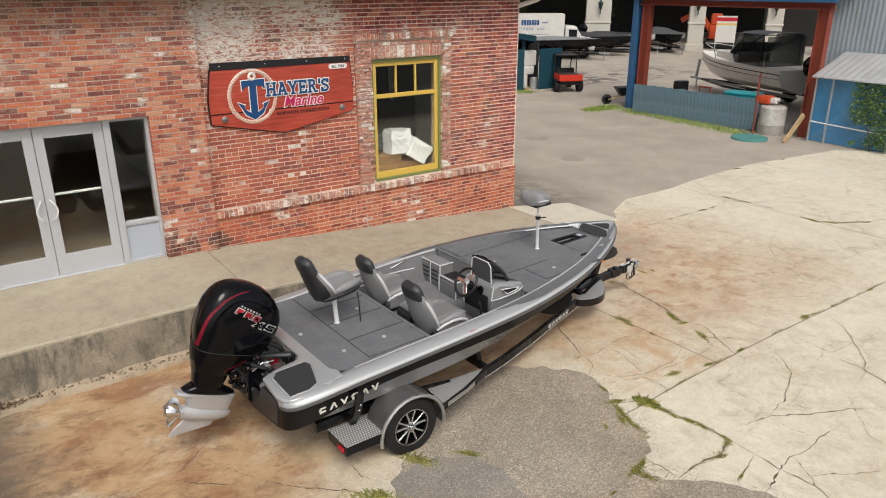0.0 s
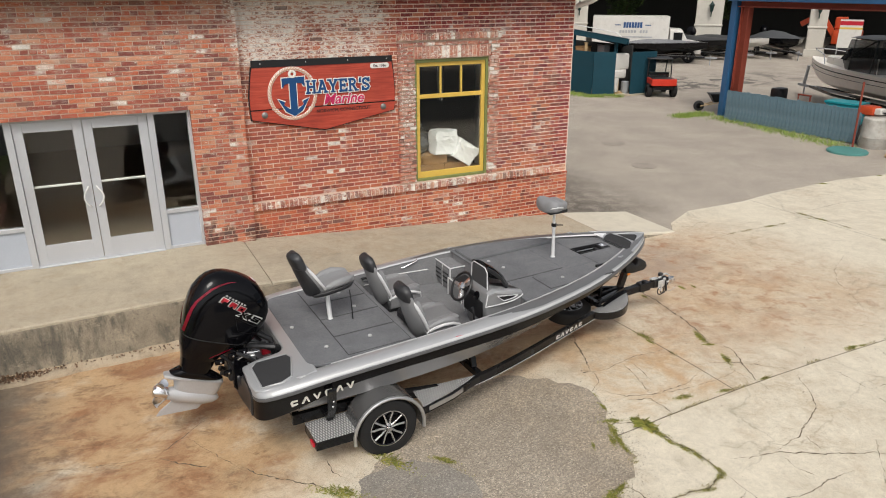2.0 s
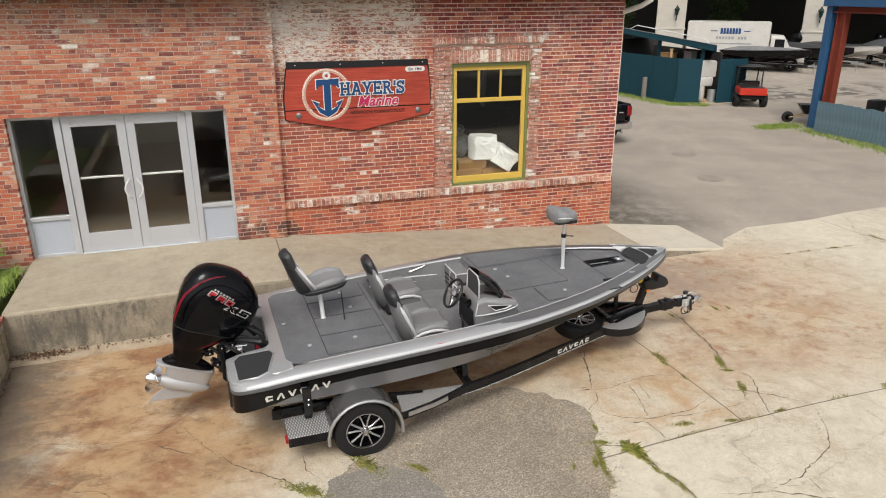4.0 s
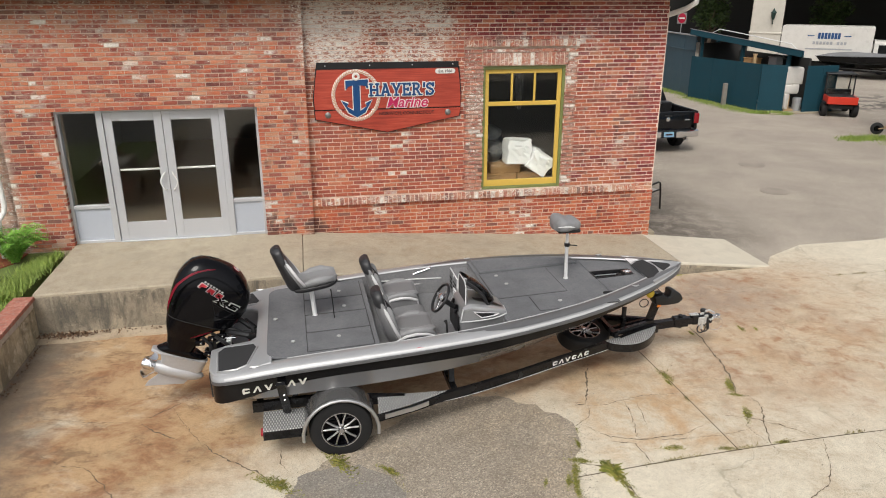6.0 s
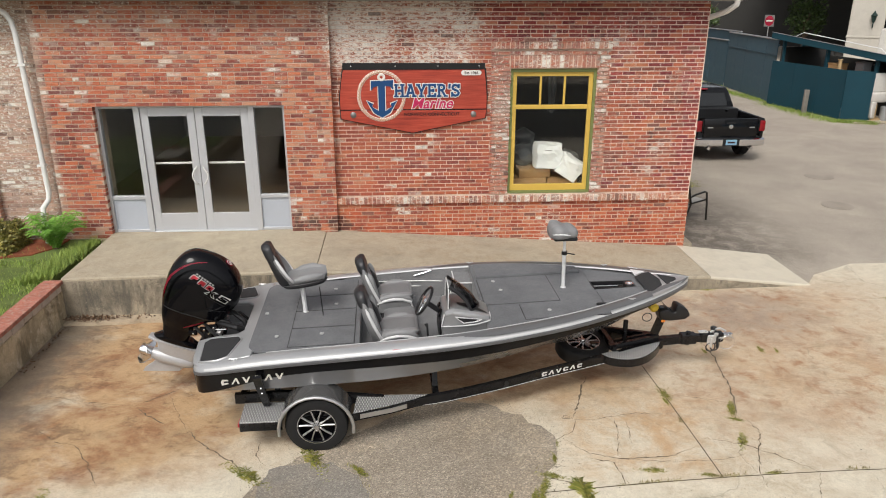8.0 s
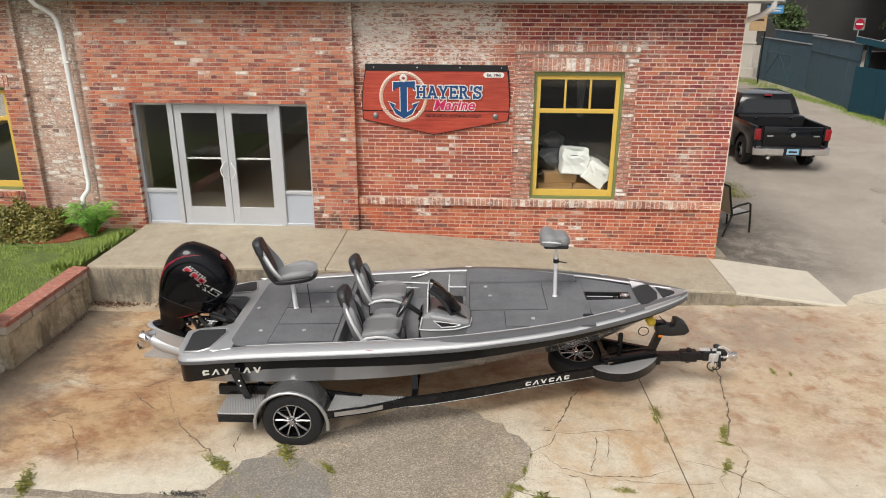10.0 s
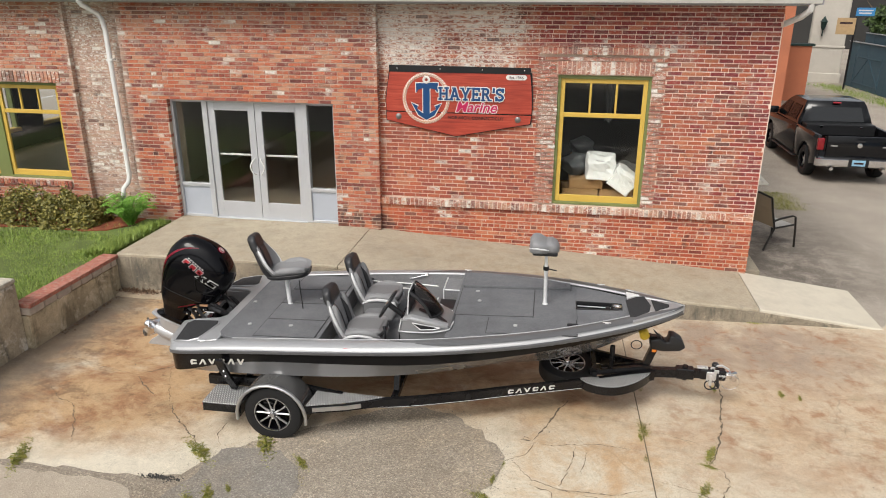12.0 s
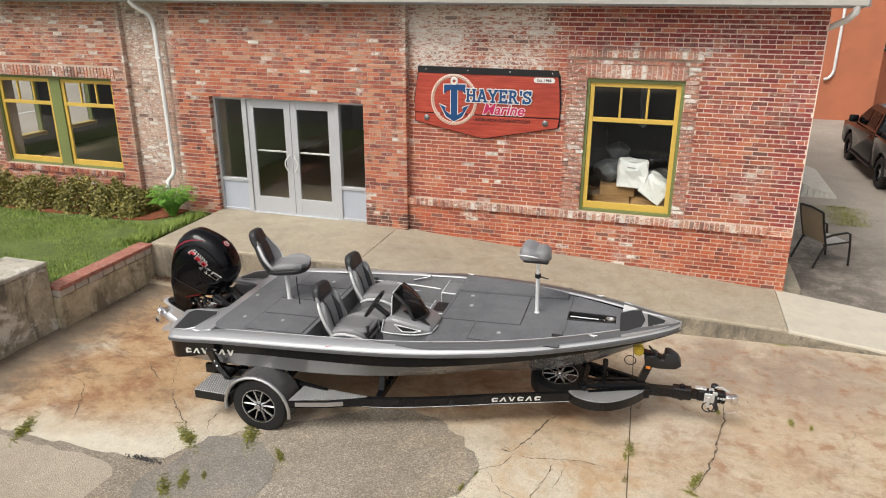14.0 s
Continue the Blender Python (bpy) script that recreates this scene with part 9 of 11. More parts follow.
# grit and loose chips along the broken edge of the patch and in the yard
rows = []
SPOTS = [(PATCH[i], PATCH[i + 1]) for i in range(4, 21)]
for _ in range(4400):
    if rg.random() < 0.75:
        (x0, y0), (x1, y1) = rg.choice(SPOTS)
        u = rg.random()
        x, y = x0 + u * (x1 - x0) + rg.gauss(0, 0.10), y0 + u * (y1 - y0) + rg.gauss(0, 0.10)
    else:
        x, y = rg.uniform(-9.9, 3), rg.uniform(-8.5, -2.3)
    r = rg.uniform(0.002, 0.0065) * (1.8 if rg.random() < 0.05 else 1)
    p = Vector((x, y, gh(x, y) + 0.016 + r * 0.4))
    a = rg.uniform(0, 6.28)
    ring = [p + Vector((math.cos(a + k * 2.1) * r, math.sin(a + k * 2.1) * r, -r * 0.6)) for k in range(3)]
    top = p + Vector((rg.gauss(0, r * 0.2), rg.gauss(0, r * 0.2), r * 0.7))
    for k in range(3):
        rows.append([ring[k], ring[(k + 1) % 3], top])
grit_mat = leaf_material("grit", (0.10, 0.085, 0.065), (0.46, 0.41, 0.33))
tagged(quads(rows, "grit", grit_mat), "loose stone chips and grit on the concrete", "gravel", kind="stuff")
# broken tar at the edge of the patch
rows = []
for _ in range(240):
    x, y, r = rg.gauss(-6.86, 0.10), rg.gauss(-6.26, 0.022), rg.uniform(0.004, 0.013)
    p, a = Vector((x, y, gh(x, y) + 0.024 + r * 0.3)), rg.uniform(0, 6.28)
    ring = [p + Vector((math.cos(a + k * 1.57) * r, math.sin(a + k * 1.57) * r * 0.7, -r * 0.5)) for k in range(4)]
    top = p + Vector((rg.gauss(0, r * 0.2), rg.gauss(0, r * 0.2), r * 0.6))
    rows += [[ring[k], ring[(k + 1) % 4], top] for k in range(4)]
tagged(quads(rows, "tar_chips", leaf_material("tar", (0.018, 0.017, 0.016), (0.09, 0.082, 0.072))), "broken black tar chips at the patch edge", "rubble", kind="stuff")

# ---- patio chair by the corner ----
tan_mat = surf("tan_sling", (0.30, 0.22, 0.14), 0.8, var=0.15, fine=300, bump=0.3)
pale_sling_mat = surf("pale_sling", (0.45, 0.43, 0.40), 0.8, var=0.1, fine=300, bump=0.3)
bronze_mat = surf("dark_bronze", (0.03, 0.026, 0.022), 0.4, 0.4, var=0.2)
chair = thing("patio_chair", pose(1.04, 2.45, 0, 0, 0, 28) @ Matrix.Diagonal((0.84, 1.12, 1.02, 1)), "dark metal patio chair with a tan sling back", "chair")
for s in (1, -1):
    y = s * 0.27
    part("frame_side", tube([(-0.45, y, 0), (-0.30, y, 0.28), (-0.22, y, 0.42), (-0.36, y, 0.80), (-0.42, y, 1.02)], 0.021, 8), bronze_mat, chair, "", True)
    part("front_leg", tube([(0.42, y, 0), (0.38, y, 0.36), (0.33, y, 0.60), (0.24, y, 0.63), (-0.10, y, 0.60), (-0.28, y, 0.56)], 0.021, 8), bronze_mat, chair, "", True)
    part("seat_rail", tube([(-0.24, y * 0.9, 0.41), (0.36, y * 0.9, 0.44)], 0.018, 8), bronze_mat, chair, "", True)
part("back_top", tube([(-0.42, -0.27, 1.02), (-0.43, 0, 1.05), (-0.42, 0.27, 1.02)], 0.021, 8), bronze_mat, chair, "", True)
part("sling_back", loft([[(-0.225, y, 0.44), (-0.36, y, 0.80), (-0.415, y, 1.02), (-0.427, y, 1.02), (-0.372, y, 0.80), (-0.237, y, 0.44)] for y in (-0.255, 0.255)]), tan_mat, chair, "tan woven sling back")
part("sling_seat", box(-0.23, 0.36, -0.23, 0.23, 0.425, 0.44, 0.004), pale_sling_mat, chair, "pale woven sling seat")
ramp = thing("side_ramp", pose(0, 0, 0), "weathered pale wooden wedge ramp by the side wall", "ramp", kind="structure")
ramp_mat = surf("ramp_boards", (0.55, 0.52, 0.45), 0.85, var=0.25, coarse=6, fine=50, bump=0.3, dirt=0.3, dirt_col=(0.28, 0.26, 0.22))
for k in range(6):
    x0 = 1.42 + 0.135 * k
    part("board", loft([[(x0, y, 0.0), (x0, y, h), (x0 + 0.125, y, h - 0.035), (x0 + 0.125, y, 0.0)] for y, h in ((7.3, 0.33 - 0.05 * k), (10.3, 0.36 - 0.05 * k))]), ramp_mat, ramp)
solid("side_plinth", box(CORNER + 0.003, 0.42, 0.45, 1.7, -0.1, 0.16, 0.01), walk_mat, "small concrete step at the foot of the side wall", "step")
for x, y, r in ((6.08, 5.94, 0.36), (4.95, 3.22, 0.34)):
    solid("manhole_cover", lathe([(r, 0.0), (r, 0.008), (r - 0.03, 0.010), (0.001, 0.010)], 28, m=pose(x, y, 0.001)), surf("cast_iron", (0.30, 0.26, 0.215), 0.85, 0.0, var=0.25), "round worn iron cover set in the asphalt", "manhole cover")

# ---- pickup truck ----
car_black = surf("car_black", (0.005, 0.005, 0.006), 0.12, 0.0, var=0.1, bump=0.0, coat=0.0, shine=0.35)
car_glass = surf("car_glass", (0.012, 0.013, 0.014), 0.08, 0.0, var=0.1, bump=0.0)
lens_mat = surf("red_lens", (0.22, 0.006, 0.010), 0.15, var=0.2, coarse=12, bump=0.0)
truck = thing("pickup_truck", pose(4.36, 7.75, 0), "black crew-cab pickup truck parked facing away", "pickup truck")


def side_box(x0, x1, profile, name, mat, parent, bevel=0.03, label=""):
    """A shape drawn in y and z, pushed from x0 to x1."""
    return part(name, prism(profile, x1 - x0, bevel, m=Matrix(((0, 0, 1, x0), (1, 0, 0, 0), (0, 1, 0, 0), (0, 0, 0, 1))), seg=2), mat, parent, label, True)


rear_arch = [(1.05 + 0.52 * math.cos(a), 0.40 + 0.50 * math.sin(a)) for a in (math.pi - math.pi * i / 10 for i in range(11))]
front_arch = [(4.65 + 0.52 * math.cos(a), 0.40 + 0.50 * math.sin(a)) for a in (math.pi - math.pi * i / 10 for i in range(11))]
for s in (1, -1):
    x0, x1 = (0.90, 1.00) if s > 0 else (-1.00, -0.90)
    side_box(x0, x1, [(0.06, 0.52)] + [p for p in rear_arch] + [(1.95, 0.45), (1.98, 1.24), (0.06, 1.24)], "bed_side", car_black, truck)
    side_box(x0, x1, [(1.99, 0.42)] + [(4.12, 0.42)] + front_arch + [(5.55, 0.45), (5.62, 0.75), (5.55, 1.05), (4.4, 1.16), (1.99, 1.22)], "body_side", car_black, truck)
part("bed_floor", box(-0.90, 0.90, 0.06, 1.95, 0.66, 0.72), black_mat, truck)
part("body_core", box(-0.90, 0.90, 2.0, 5.5, 0.45, 1.10, 0.02), car_black, truck)
part("hood", loft([[(x * w, y, z) for x in (-0.97, -0.5, 0.5, 0.97)] + [(x * w, y, z - 0.1) for x in (0.97, -0.97)] for y, z, w in ((4.2, 1.20, 1), (4.9, 1.17, 0.99), (5.5, 1.08, 0.95))]), car_black, truck, "", True)
tail = part("tailgate", box(-0.78, 0.78, 0.0, 0.08, 0.60, 1.24, 0.02, seg=2), car_black, truck, "black tailgate", True)
part("badge", lathe([(0.06, 0), (0.06, 0.008), (0.001, 0.012)], 14, m=pose(0, -0.002, 1.02, 90, 0, 0)), chrome_mat, tail, "small chrome badge")
part("gate_handle", box(-0.12, 0.12, -0.008, 0.0, 1.10, 1.14, 0.003), black_mat, tail)
for x in (-0.60, 0.62):
    part("gate_mark", box(x - 0.08, x + 0.08, -0.006, -0.001, 0.98, 1.01), alu_mat, tail, "small silver bar of writing")
for s in (1, -1):
    part("tail_light", box(s * 0.84, s * 1.0, -0.005, 0.12, 0.88, 1.18, 0.02, seg=2), lens_mat, truck, "red tail light", True)
    part("light_frame", box(s * 0.795, s * 0.835, -0.003, 0.08, 0.84, 1.22, 0.004), car_black, truck)
bump = part("rear_bumper", loft([[(x, y, z) for y, z in ((-0.10 + c, 0.48), (-0.14 + c, 0.52), (-0.14 + c, 0.66), (-0.08 + c, 0.70), (0.05, 0.70), (0.05, 0.48))] for x, c in ((-1.0, 0.08), (-0.8, 0.01), (0.8, 0.01), (1.0, 0.08))]), chrome_mat, truck, "chrome rear bumper", True)
part("number_plate", box(-0.16, 0.16, -0.15, -0.138, 0.52, 0.67, 0.003), surf("plate_blue", (0.25, 0.45, 0.60), 0.5, var=0.05), bump, "pale blue number plate with an illegible bar")
part("plate_bar", box(-0.11, 0.11, -0.154, -0.151, 0.57, 0.615), ink_mat, bump)
part("plate_well", box(-0.24, 0.24, -0.137, -0.10, 0.49, 0.70), black_mat, bump)
for s in (1, -1):
    part("exhaust_tip", lathe([(0.04, 0), (0.045, 0.0), (0.045, 0.16), (0.001, 0.16)], 14, m=pose(s * 0.62, -0.12, 0.42, -90, 0, 0)), chrome_mat, truck, "", True)
cab_rings = []
for z, y0, y1, w in ((1.20, 1.99, 4.45, 0.97), (1.32, 2.0, 4.30, 0.95), (1.72, 2.12, 3.75, 0.80), (1.84, 2.22, 3.50, 0.74), (1.87, 2.5, 3.2, 0.55)):
    cab_rings.append([(x, y, z) for x, y in ((-w, y0 + 0.06), (-w + 0.06, y0), (w - 0.06, y0), (w, y0 + 0.06), (w, y1 - 0.1), (w - 0.1, y1), (-w + 0.1, y1), (-w, y1 - 0.1))])
part("cab", loft(cab_rings), car_black, truck, "", True)
part("rear_window", prism([(-0.74, 1.31), (0.74, 1.31), (0.64, 1.69), (-0.64, 1.69)], 0.01, 0.003, m=pose(0, 2.02, 0) @ FACE @ Matrix(((1, 0, 0, 0), (0, 1, 0, 0), (0, -0.3, 1, 0.42), (0, 0, 0, 1)))), car_glass, truck, "dark rear window")
part("brake_light", box(-0.10, 0.10, 2.10, 2.16, 1.79, 1.82, 0.005), red_mat, truck, "red high brake light")
for s in (1, -1):
    for y0, y1 in ((2.25, 3.05), (3.12, 4.05)):
        pts = [(y0 + 0.02, 1.29), (y1, 1.29), (min(y1, 3.70) - 0.06, 1.69), (y0 + 0.08, 1.69)]
        bm = bmesh.new()
        vs = [bm.verts.new((s * (0.955 - (z - 1.32) * 0.375 + 0.008), y, z)) for y, z in pts]
        bm.faces.new(vs)
        bmesh.ops.solidify(bm, geom=bm.faces, thickness=0.006)
        part("side_window", bm, car_glass, truck, "dark side window")
    part("mirror", box(s * 0.98, s * 1.22, 4.0, 4.10, 1.22, 1.42, 0.03, seg=2), car_black, truck, "", True)
    part("running_board", box(s * 0.92, s * 1.06, 1.75, 4.0, 0.36, 0.40, 0.01), black_mat, truck)
    part("door_handle", box(s * 1.0, s * 1.025, 2.3, 2.5, 1.10, 1.13, 0.006), car_black, truck)
part("tool_box", box(-0.88, 0.88, 1.50, 1.92, 1.0, 1.30, 0.02), black_mat, truck, "black tool box across the bed")
for x in (-0.5, 0.5):
    part("tool_box_latch", box(x - 0.04, x + 0.04, 1.485, 1.50, 1.20, 1.26, 0.004), chrome_mat, truck)


def road_wheel(parent, m, r, w, rim=0.62):
    tyre = part("wheel", lathe([(r * rim, -w / 2), (r * 0.9, -w / 2), (r, -w * 0.36), (r, w * 0.36), (r * 0.9, w / 2), (r * rim, w / 2)], 32, m=m, ring=True), rubber_mat, parent, "black tyre", True)
    part("rim", lathe([(r * rim, -w * 0.4), (r * rim, w * 0.46), (r * rim * 0.9, w * 0.42), (r * rim * 0.85, 0), (0.001, 0)], 28, m=m), gloss_mat, tyre, "", True)
    bm = bmesh.new()
    for k in range(5):
        prism([(0.03, -0.03), (r * rim * 0.93, -0.022), (r * rim * 0.93, 0.022), (0.03, 0.03)], 0.03, 0.004, bm, m @ pose(0, 0, w * 0.2, 0, 0, 72 * k))
    part("spokes", bm, alloy_mat, tyre)
    return tyre


for y in (1.05, 4.65):
    road_wheel(truck, pose(0.86, y, 0.40, 0, 90, 0), 0.40, 0.27)
    road_wheel(truck, pose(-0.86, y, 0.40, 0, -90, 0), 0.40, 0.27)

# ---- yard beyond the building ----
teal_mat = surf("teal_paint", (0.006, 0.044, 0.064), 0.7, var=0.14, coarse=1.2, fine=40, bump=0.1, shine=0.3, dirt=0.06, dirt_col=(0.03, 0.07, 0.08))
slate_mat = surf("slate_blue_paint", (0.035, 0.08, 0.11), 0.65, var=0.15, coarse=1.2, fine=40, bump=0.1, dirt=0.3, dirt_col=(0.09, 0.13, 0.15))
fence_mat = surf("faded_blue_boards", (0.11, 0.185, 0.225), 0.75, var=0.35, coarse=2.5, fine=50, bump=0.2, dirt=0.45, dirt_col=(0.24, 0.28, 0.29))
rust_mat = surf("red_oxide_steel", (0.23, 0.045, 0.025), 0.6, 0.1, var=0.2, coarse=3, bump=0.15)
navy_mat = surf("blue_steel", (0.02, 0.09, 0.20), 0.5, var=0.15, bump=0.1)
pier_mat = surf("pale_pier", (0.50, 0.47, 0.41), 0.8, var=0.1, coarse=0.6, bump=0.1, dirt=0.3, dirt_col=(0.30, 0.27, 0.22))
# near-black colour that stands for deep shade under roofs and the viaduct
deep_shade_mat = surf("viaduct_shade", (0.030, 0.029, 0.027), 0.9, var=0.3, coarse=0.3)
tarp_mat = surf("grey_tarp", (0.075, 0.078, 0.082), 0.7, var=0.15, coarse=3, bump=0.3)
pale_tarp_mat = surf("faded_grey_tarp", (0.17, 0.172, 0.178), 0.75, var=0.2, coarse=3, bump=0.3)
dark_tarp_mat = surf("black_tarp", (0.035, 0.036, 0.038), 0.6, var=0.2, coarse=3, bump=0.3)
gel_mat = surf("white_gelcoat", (0.58, 0.56, 0.52), 0.3, var=0.06, bump=0.02, dirt=0.2, dirt_col=(0.35, 0.32, 0.27))
galv_mat = surf("galvanised", (0.36, 0.37, 0.38), 0.5, 0.5, var=0.15, bump=0.1)
orange_mat = surf("orange_paint", (0.46, 0.055, 0.012), 0.45, var=0.1, bump=0.05)
turq_mat = surf("turquoise_plastic", (0.02, 0.33, 0.38), 0.45, var=0.1, bump=0.05)
stucco_mat = surf("orange_brick_paint", (0.44, 0.15, 0.075), 0.85, var=0.14, coarse=1.0, fine=30, bump=0.2, dirt=0.25, dirt_col=(0.30, 0.10, 0.06))
plank_mat = surf("raw_timber", (0.42, 0.29, 0.15), 0.8, var=0.2, coarse=6, bump=0.2)
tin_mat = surf("lean_to_sheet", (0.46, 0.46, 0.46), 0.5, 0.3, var=0.15, coarse=1.5, bump=0.1, dirt=0.3, dirt_col=(0.25, 0.22, 0.19))
lattice_mat = surf("bright_blue_screen", (0.06, 0.25, 0.47), 0.6, var=0.2, coarse=2, bump=0.2)


def board_run(a, b, height, width, thick, mat, name, label, category, low=0.03, uneven=0.02):
    """A fence of upright boards from a to b, each board a part, with two rails behind."""
    a, b = Vector((*a, 0)), Vector((*b, 0))
    d = b - a
    yaw = math.degrees(math.atan2(d.y, d.x))
    ob = thing(name, pose(a.x, a.y, 0, 0, 0, yaw), label, category)
    n = max(1, int(d.length / width))
    w = d.length / n
    me = None
    for i in range(n):
        if me is None:
            first = part("board", box(0, w - 0.008, -thick / 2, thick / 2, low, height, 0.004), mat, ob)
            me = first.data
            q = first
        else:
            q = new("board", me)
            q.parent = ob
        q.location = (i * w, rg.uniform(-0.006, 0.006), rg.uniform(-uneven, uneven))
    for z in (0.3, height - 0.25):
        part("rail", box(0, d.length, thick / 2 + 0.002, thick / 2 + 0.05, z, z + 0.08), mat, ob)
    return ob


board_run((12.40, 7.5), (12.55, 2.42), 1.06, 0.14, 0.025, fence_mat, "board_fence", "low faded blue board fence with grass at its foot", "fence")
board_run((11.06, 18.7), (11.83, 14.57), 1.86, 1.2, 0.03, teal_mat, "teal_fence", "tall teal board fence of the storage shed", "fence", uneven=0.004)
board_run((11.83, 14.55), (12.56, 13.95), 1.86, 0.9, 0.03, teal_mat, "teal_fence", "short return of the teal board fence", "fence", uneven=0.004)
board_run((13.33, 13.82), (14.68, 13.78), 1.84, 0.65, 0.03, teal_mat, "teal_gate", "teal board gate panel standing open", "gate", uneven=0.004)
far_wall = board_run((11.75, 31.2), (11.86, 24.95), 2.28, 1.2, 0.03, slate_mat, "slate_fence", "tall slate-blue wall of the boat yard", "fence", uneven=0.003)
part("cap", box(0, 6.25, -0.07, 0.07, 2.285, 2.33, 0.005), galv_mat, far_wall, "weathered metal cap")
near_wall = board_run((11.88, 24.9), (11.3, 18.9), 2.68, 1.2, 0.03, slate_mat, "slate_fence", "taller slate-blue wall with a pale cap", "fence", uneven=0.003)
part("cap", box(-0.03, 6.03, -0.07, 0.07, 2.685, 2.74, 0.005), galv_mat, near_wall, "weathered metal cap")
part("batten", box(0, 6.0, -0.05, -0.022, 2.02, 2.07, 0.004), slate_mat, near_wall)
back_screen = board_run((12.45, 31.2), (12.5, 25.0), 2.70, 1.2, 0.03, slate_mat, "slate_fence", "slate-blue wall set back behind the first", "fence", uneven=0.003)
part("cap", box(0, 6.2, -0.06, 0.06, 2.705, 2.75, 0.005), galv_mat, back_screen, "weathered metal cap")
solid("kerb_slab", box(11.9, 15.0, 13.6, 14.3, -0.1, 0.05, 0.01), walk_mat, "pale concrete strip under the gate", "kerb")
shed = thing("storage_shed", pose(0, 0, 0), "open storage shed with a sloping teal roof", "shed")
bm = loft([[(10.93, 18.7, z - 0.05), (12.75, 13.55, z - 0.62), (14.1, 15.6, z - 0.95), (13.1, 19.4, z - 0.42)] for z in (2.94, 3.04)])
part("roof", bm, teal_mat, shed, "sloping teal roof")
part("roof_sheet", loft([[(10.90, 18.72, z - 0.05), (12.74, 13.5, z - 0.62), (14.15, 15.57, z - 0.95), (13.1, 19.45, z - 0.42)] for z in (3.043, 3.06)]), teal_mat, shed)
part("drip_edge", bar([(10.86, 18.76, 3.03), (12.70, 13.46, 2.46)], 0.03, 0.02), galv_mat, shed, "pale metal drip edge")
for a, b in (((10.88, 18.74, 2.90), (12.72, 13.49, 2.33)), ((12.76, 13.47, 2.33), (14.15, 15.54, 2.0))):
    part("fascia", bar([a, b], 0.04, 0.24), teal_mat, shed, "teal fascia board")
for x, y, z in ((11.3, 18.4, 2.85), (12.7, 14.2, 2.38), (13.9, 15.7, 2.0), (12.8, 19.6, 2.45), (12.0, 16.3, 2.62)):
    part("post", box(x - 0.06, x + 0.06, y - 0.06, y + 0.06, 0, z), teal_mat, shed)
# near-black walls paint the shaded inside of the shed
part("back_wall", prism([(13.75, 19.3), (14.02, 14.7), (14.1, 14.7), (13.83, 19.3)], 2.04), deep_shade_mat, shed)
part("end_wall", prism([(11.25, 18.35), (14.2, 19.5), (14.18, 19.6), (11.22, 18.45)], 2.42, m=pose(0, 0, 0)), deep_shade_mat, shed)
part("roof_rail", tube([(11.5, 18.0, 2.88), (11.6, 17.6, 3.06), (13.0, 14.6, 2.63), (13.1, 14.3, 2.42)], 0.018, 6), white_mat, shed, "white pipe on the roof")
for x, y, w, h, mt in ((12.3, 16.0, 0.5, 1.95, card_mat), (12.9, 15.3, 0.4, 2.05, galv_mat), (13.6, 15.8, 0.6, 1.9, black_mat), (12.0, 15.4, 0.12, 2.15, plank_mat)):
    ob = thing("stored_crate", pose(x, y, 0, 0, 0, rg.uniform(-20, 20)), "stacked gear stored behind the teal fence", "crate")
    part("body", box(-w / 2, w / 2, -w / 2, w / 2, 0, h, 0.02), mt, ob)
    part("lid", box(-w / 2 - 0.02, w / 2 + 0.02, -w / 2 - 0.02, w / 2 + 0.02, h, h + 0.04, 0.01), mt, ob)
post = thing("timber_post", pose(11.28, 16.1, 0), "short grey timber post in the verge", "post")
part("shaft", box(-0.09, 0.09, -0.06, 0.06, -0.05, 0.95, 0.015), surf("grey_timber", (0.20, 0.185, 0.16), 0.9, var=0.25, coarse=6, bump=0.2), post)
wrapb = thing("wrapped_engine", pose(13.0, 14.3, 0.05), "white shrink-wrapped boat engine on a stand", "engine")
bm = bmesh.new()
for x, z, w, h in ((0.0, 1.02, 0.82, 0.72), (-0.08, 0.66, 0.74, 0.40), (-0.2, 0.06, 0.22, 0.66)):
    tmp = box(-w / 2, w / 2, -0.24, 0.24, 0, h)
    bmesh.ops.bevel(tmp, geom=tmp.edges, offset=0.08, segments=3, affect="EDGES", profile=0.5)
    for v in tmp.verts:
        v.co += Vector((1, 1, 1)) * 0.05 * noise.noise(v.co * 5 + Vector((z, 0, 0)))
    blend(tmp, bm, pose(x, 0, z))
part("wrapping", bm, gel_mat, wrapb, "", True)
part("stand", box(-0.25, 0.25, -0.2, 0.2, 0, 0.06), plank_mat, wrapb)
part("drum", lathe([(0.17, 0), (0.17, 0.5), (0.15, 0.52), (0.001, 0.52)], 16, m=pose(0.32, -0.15, 0)), galv_mat, wrapb)
part("stand_post", box(-0.05, 0.05, -0.05, 0.05, 0.06, 0.6), plank_mat, wrapb)

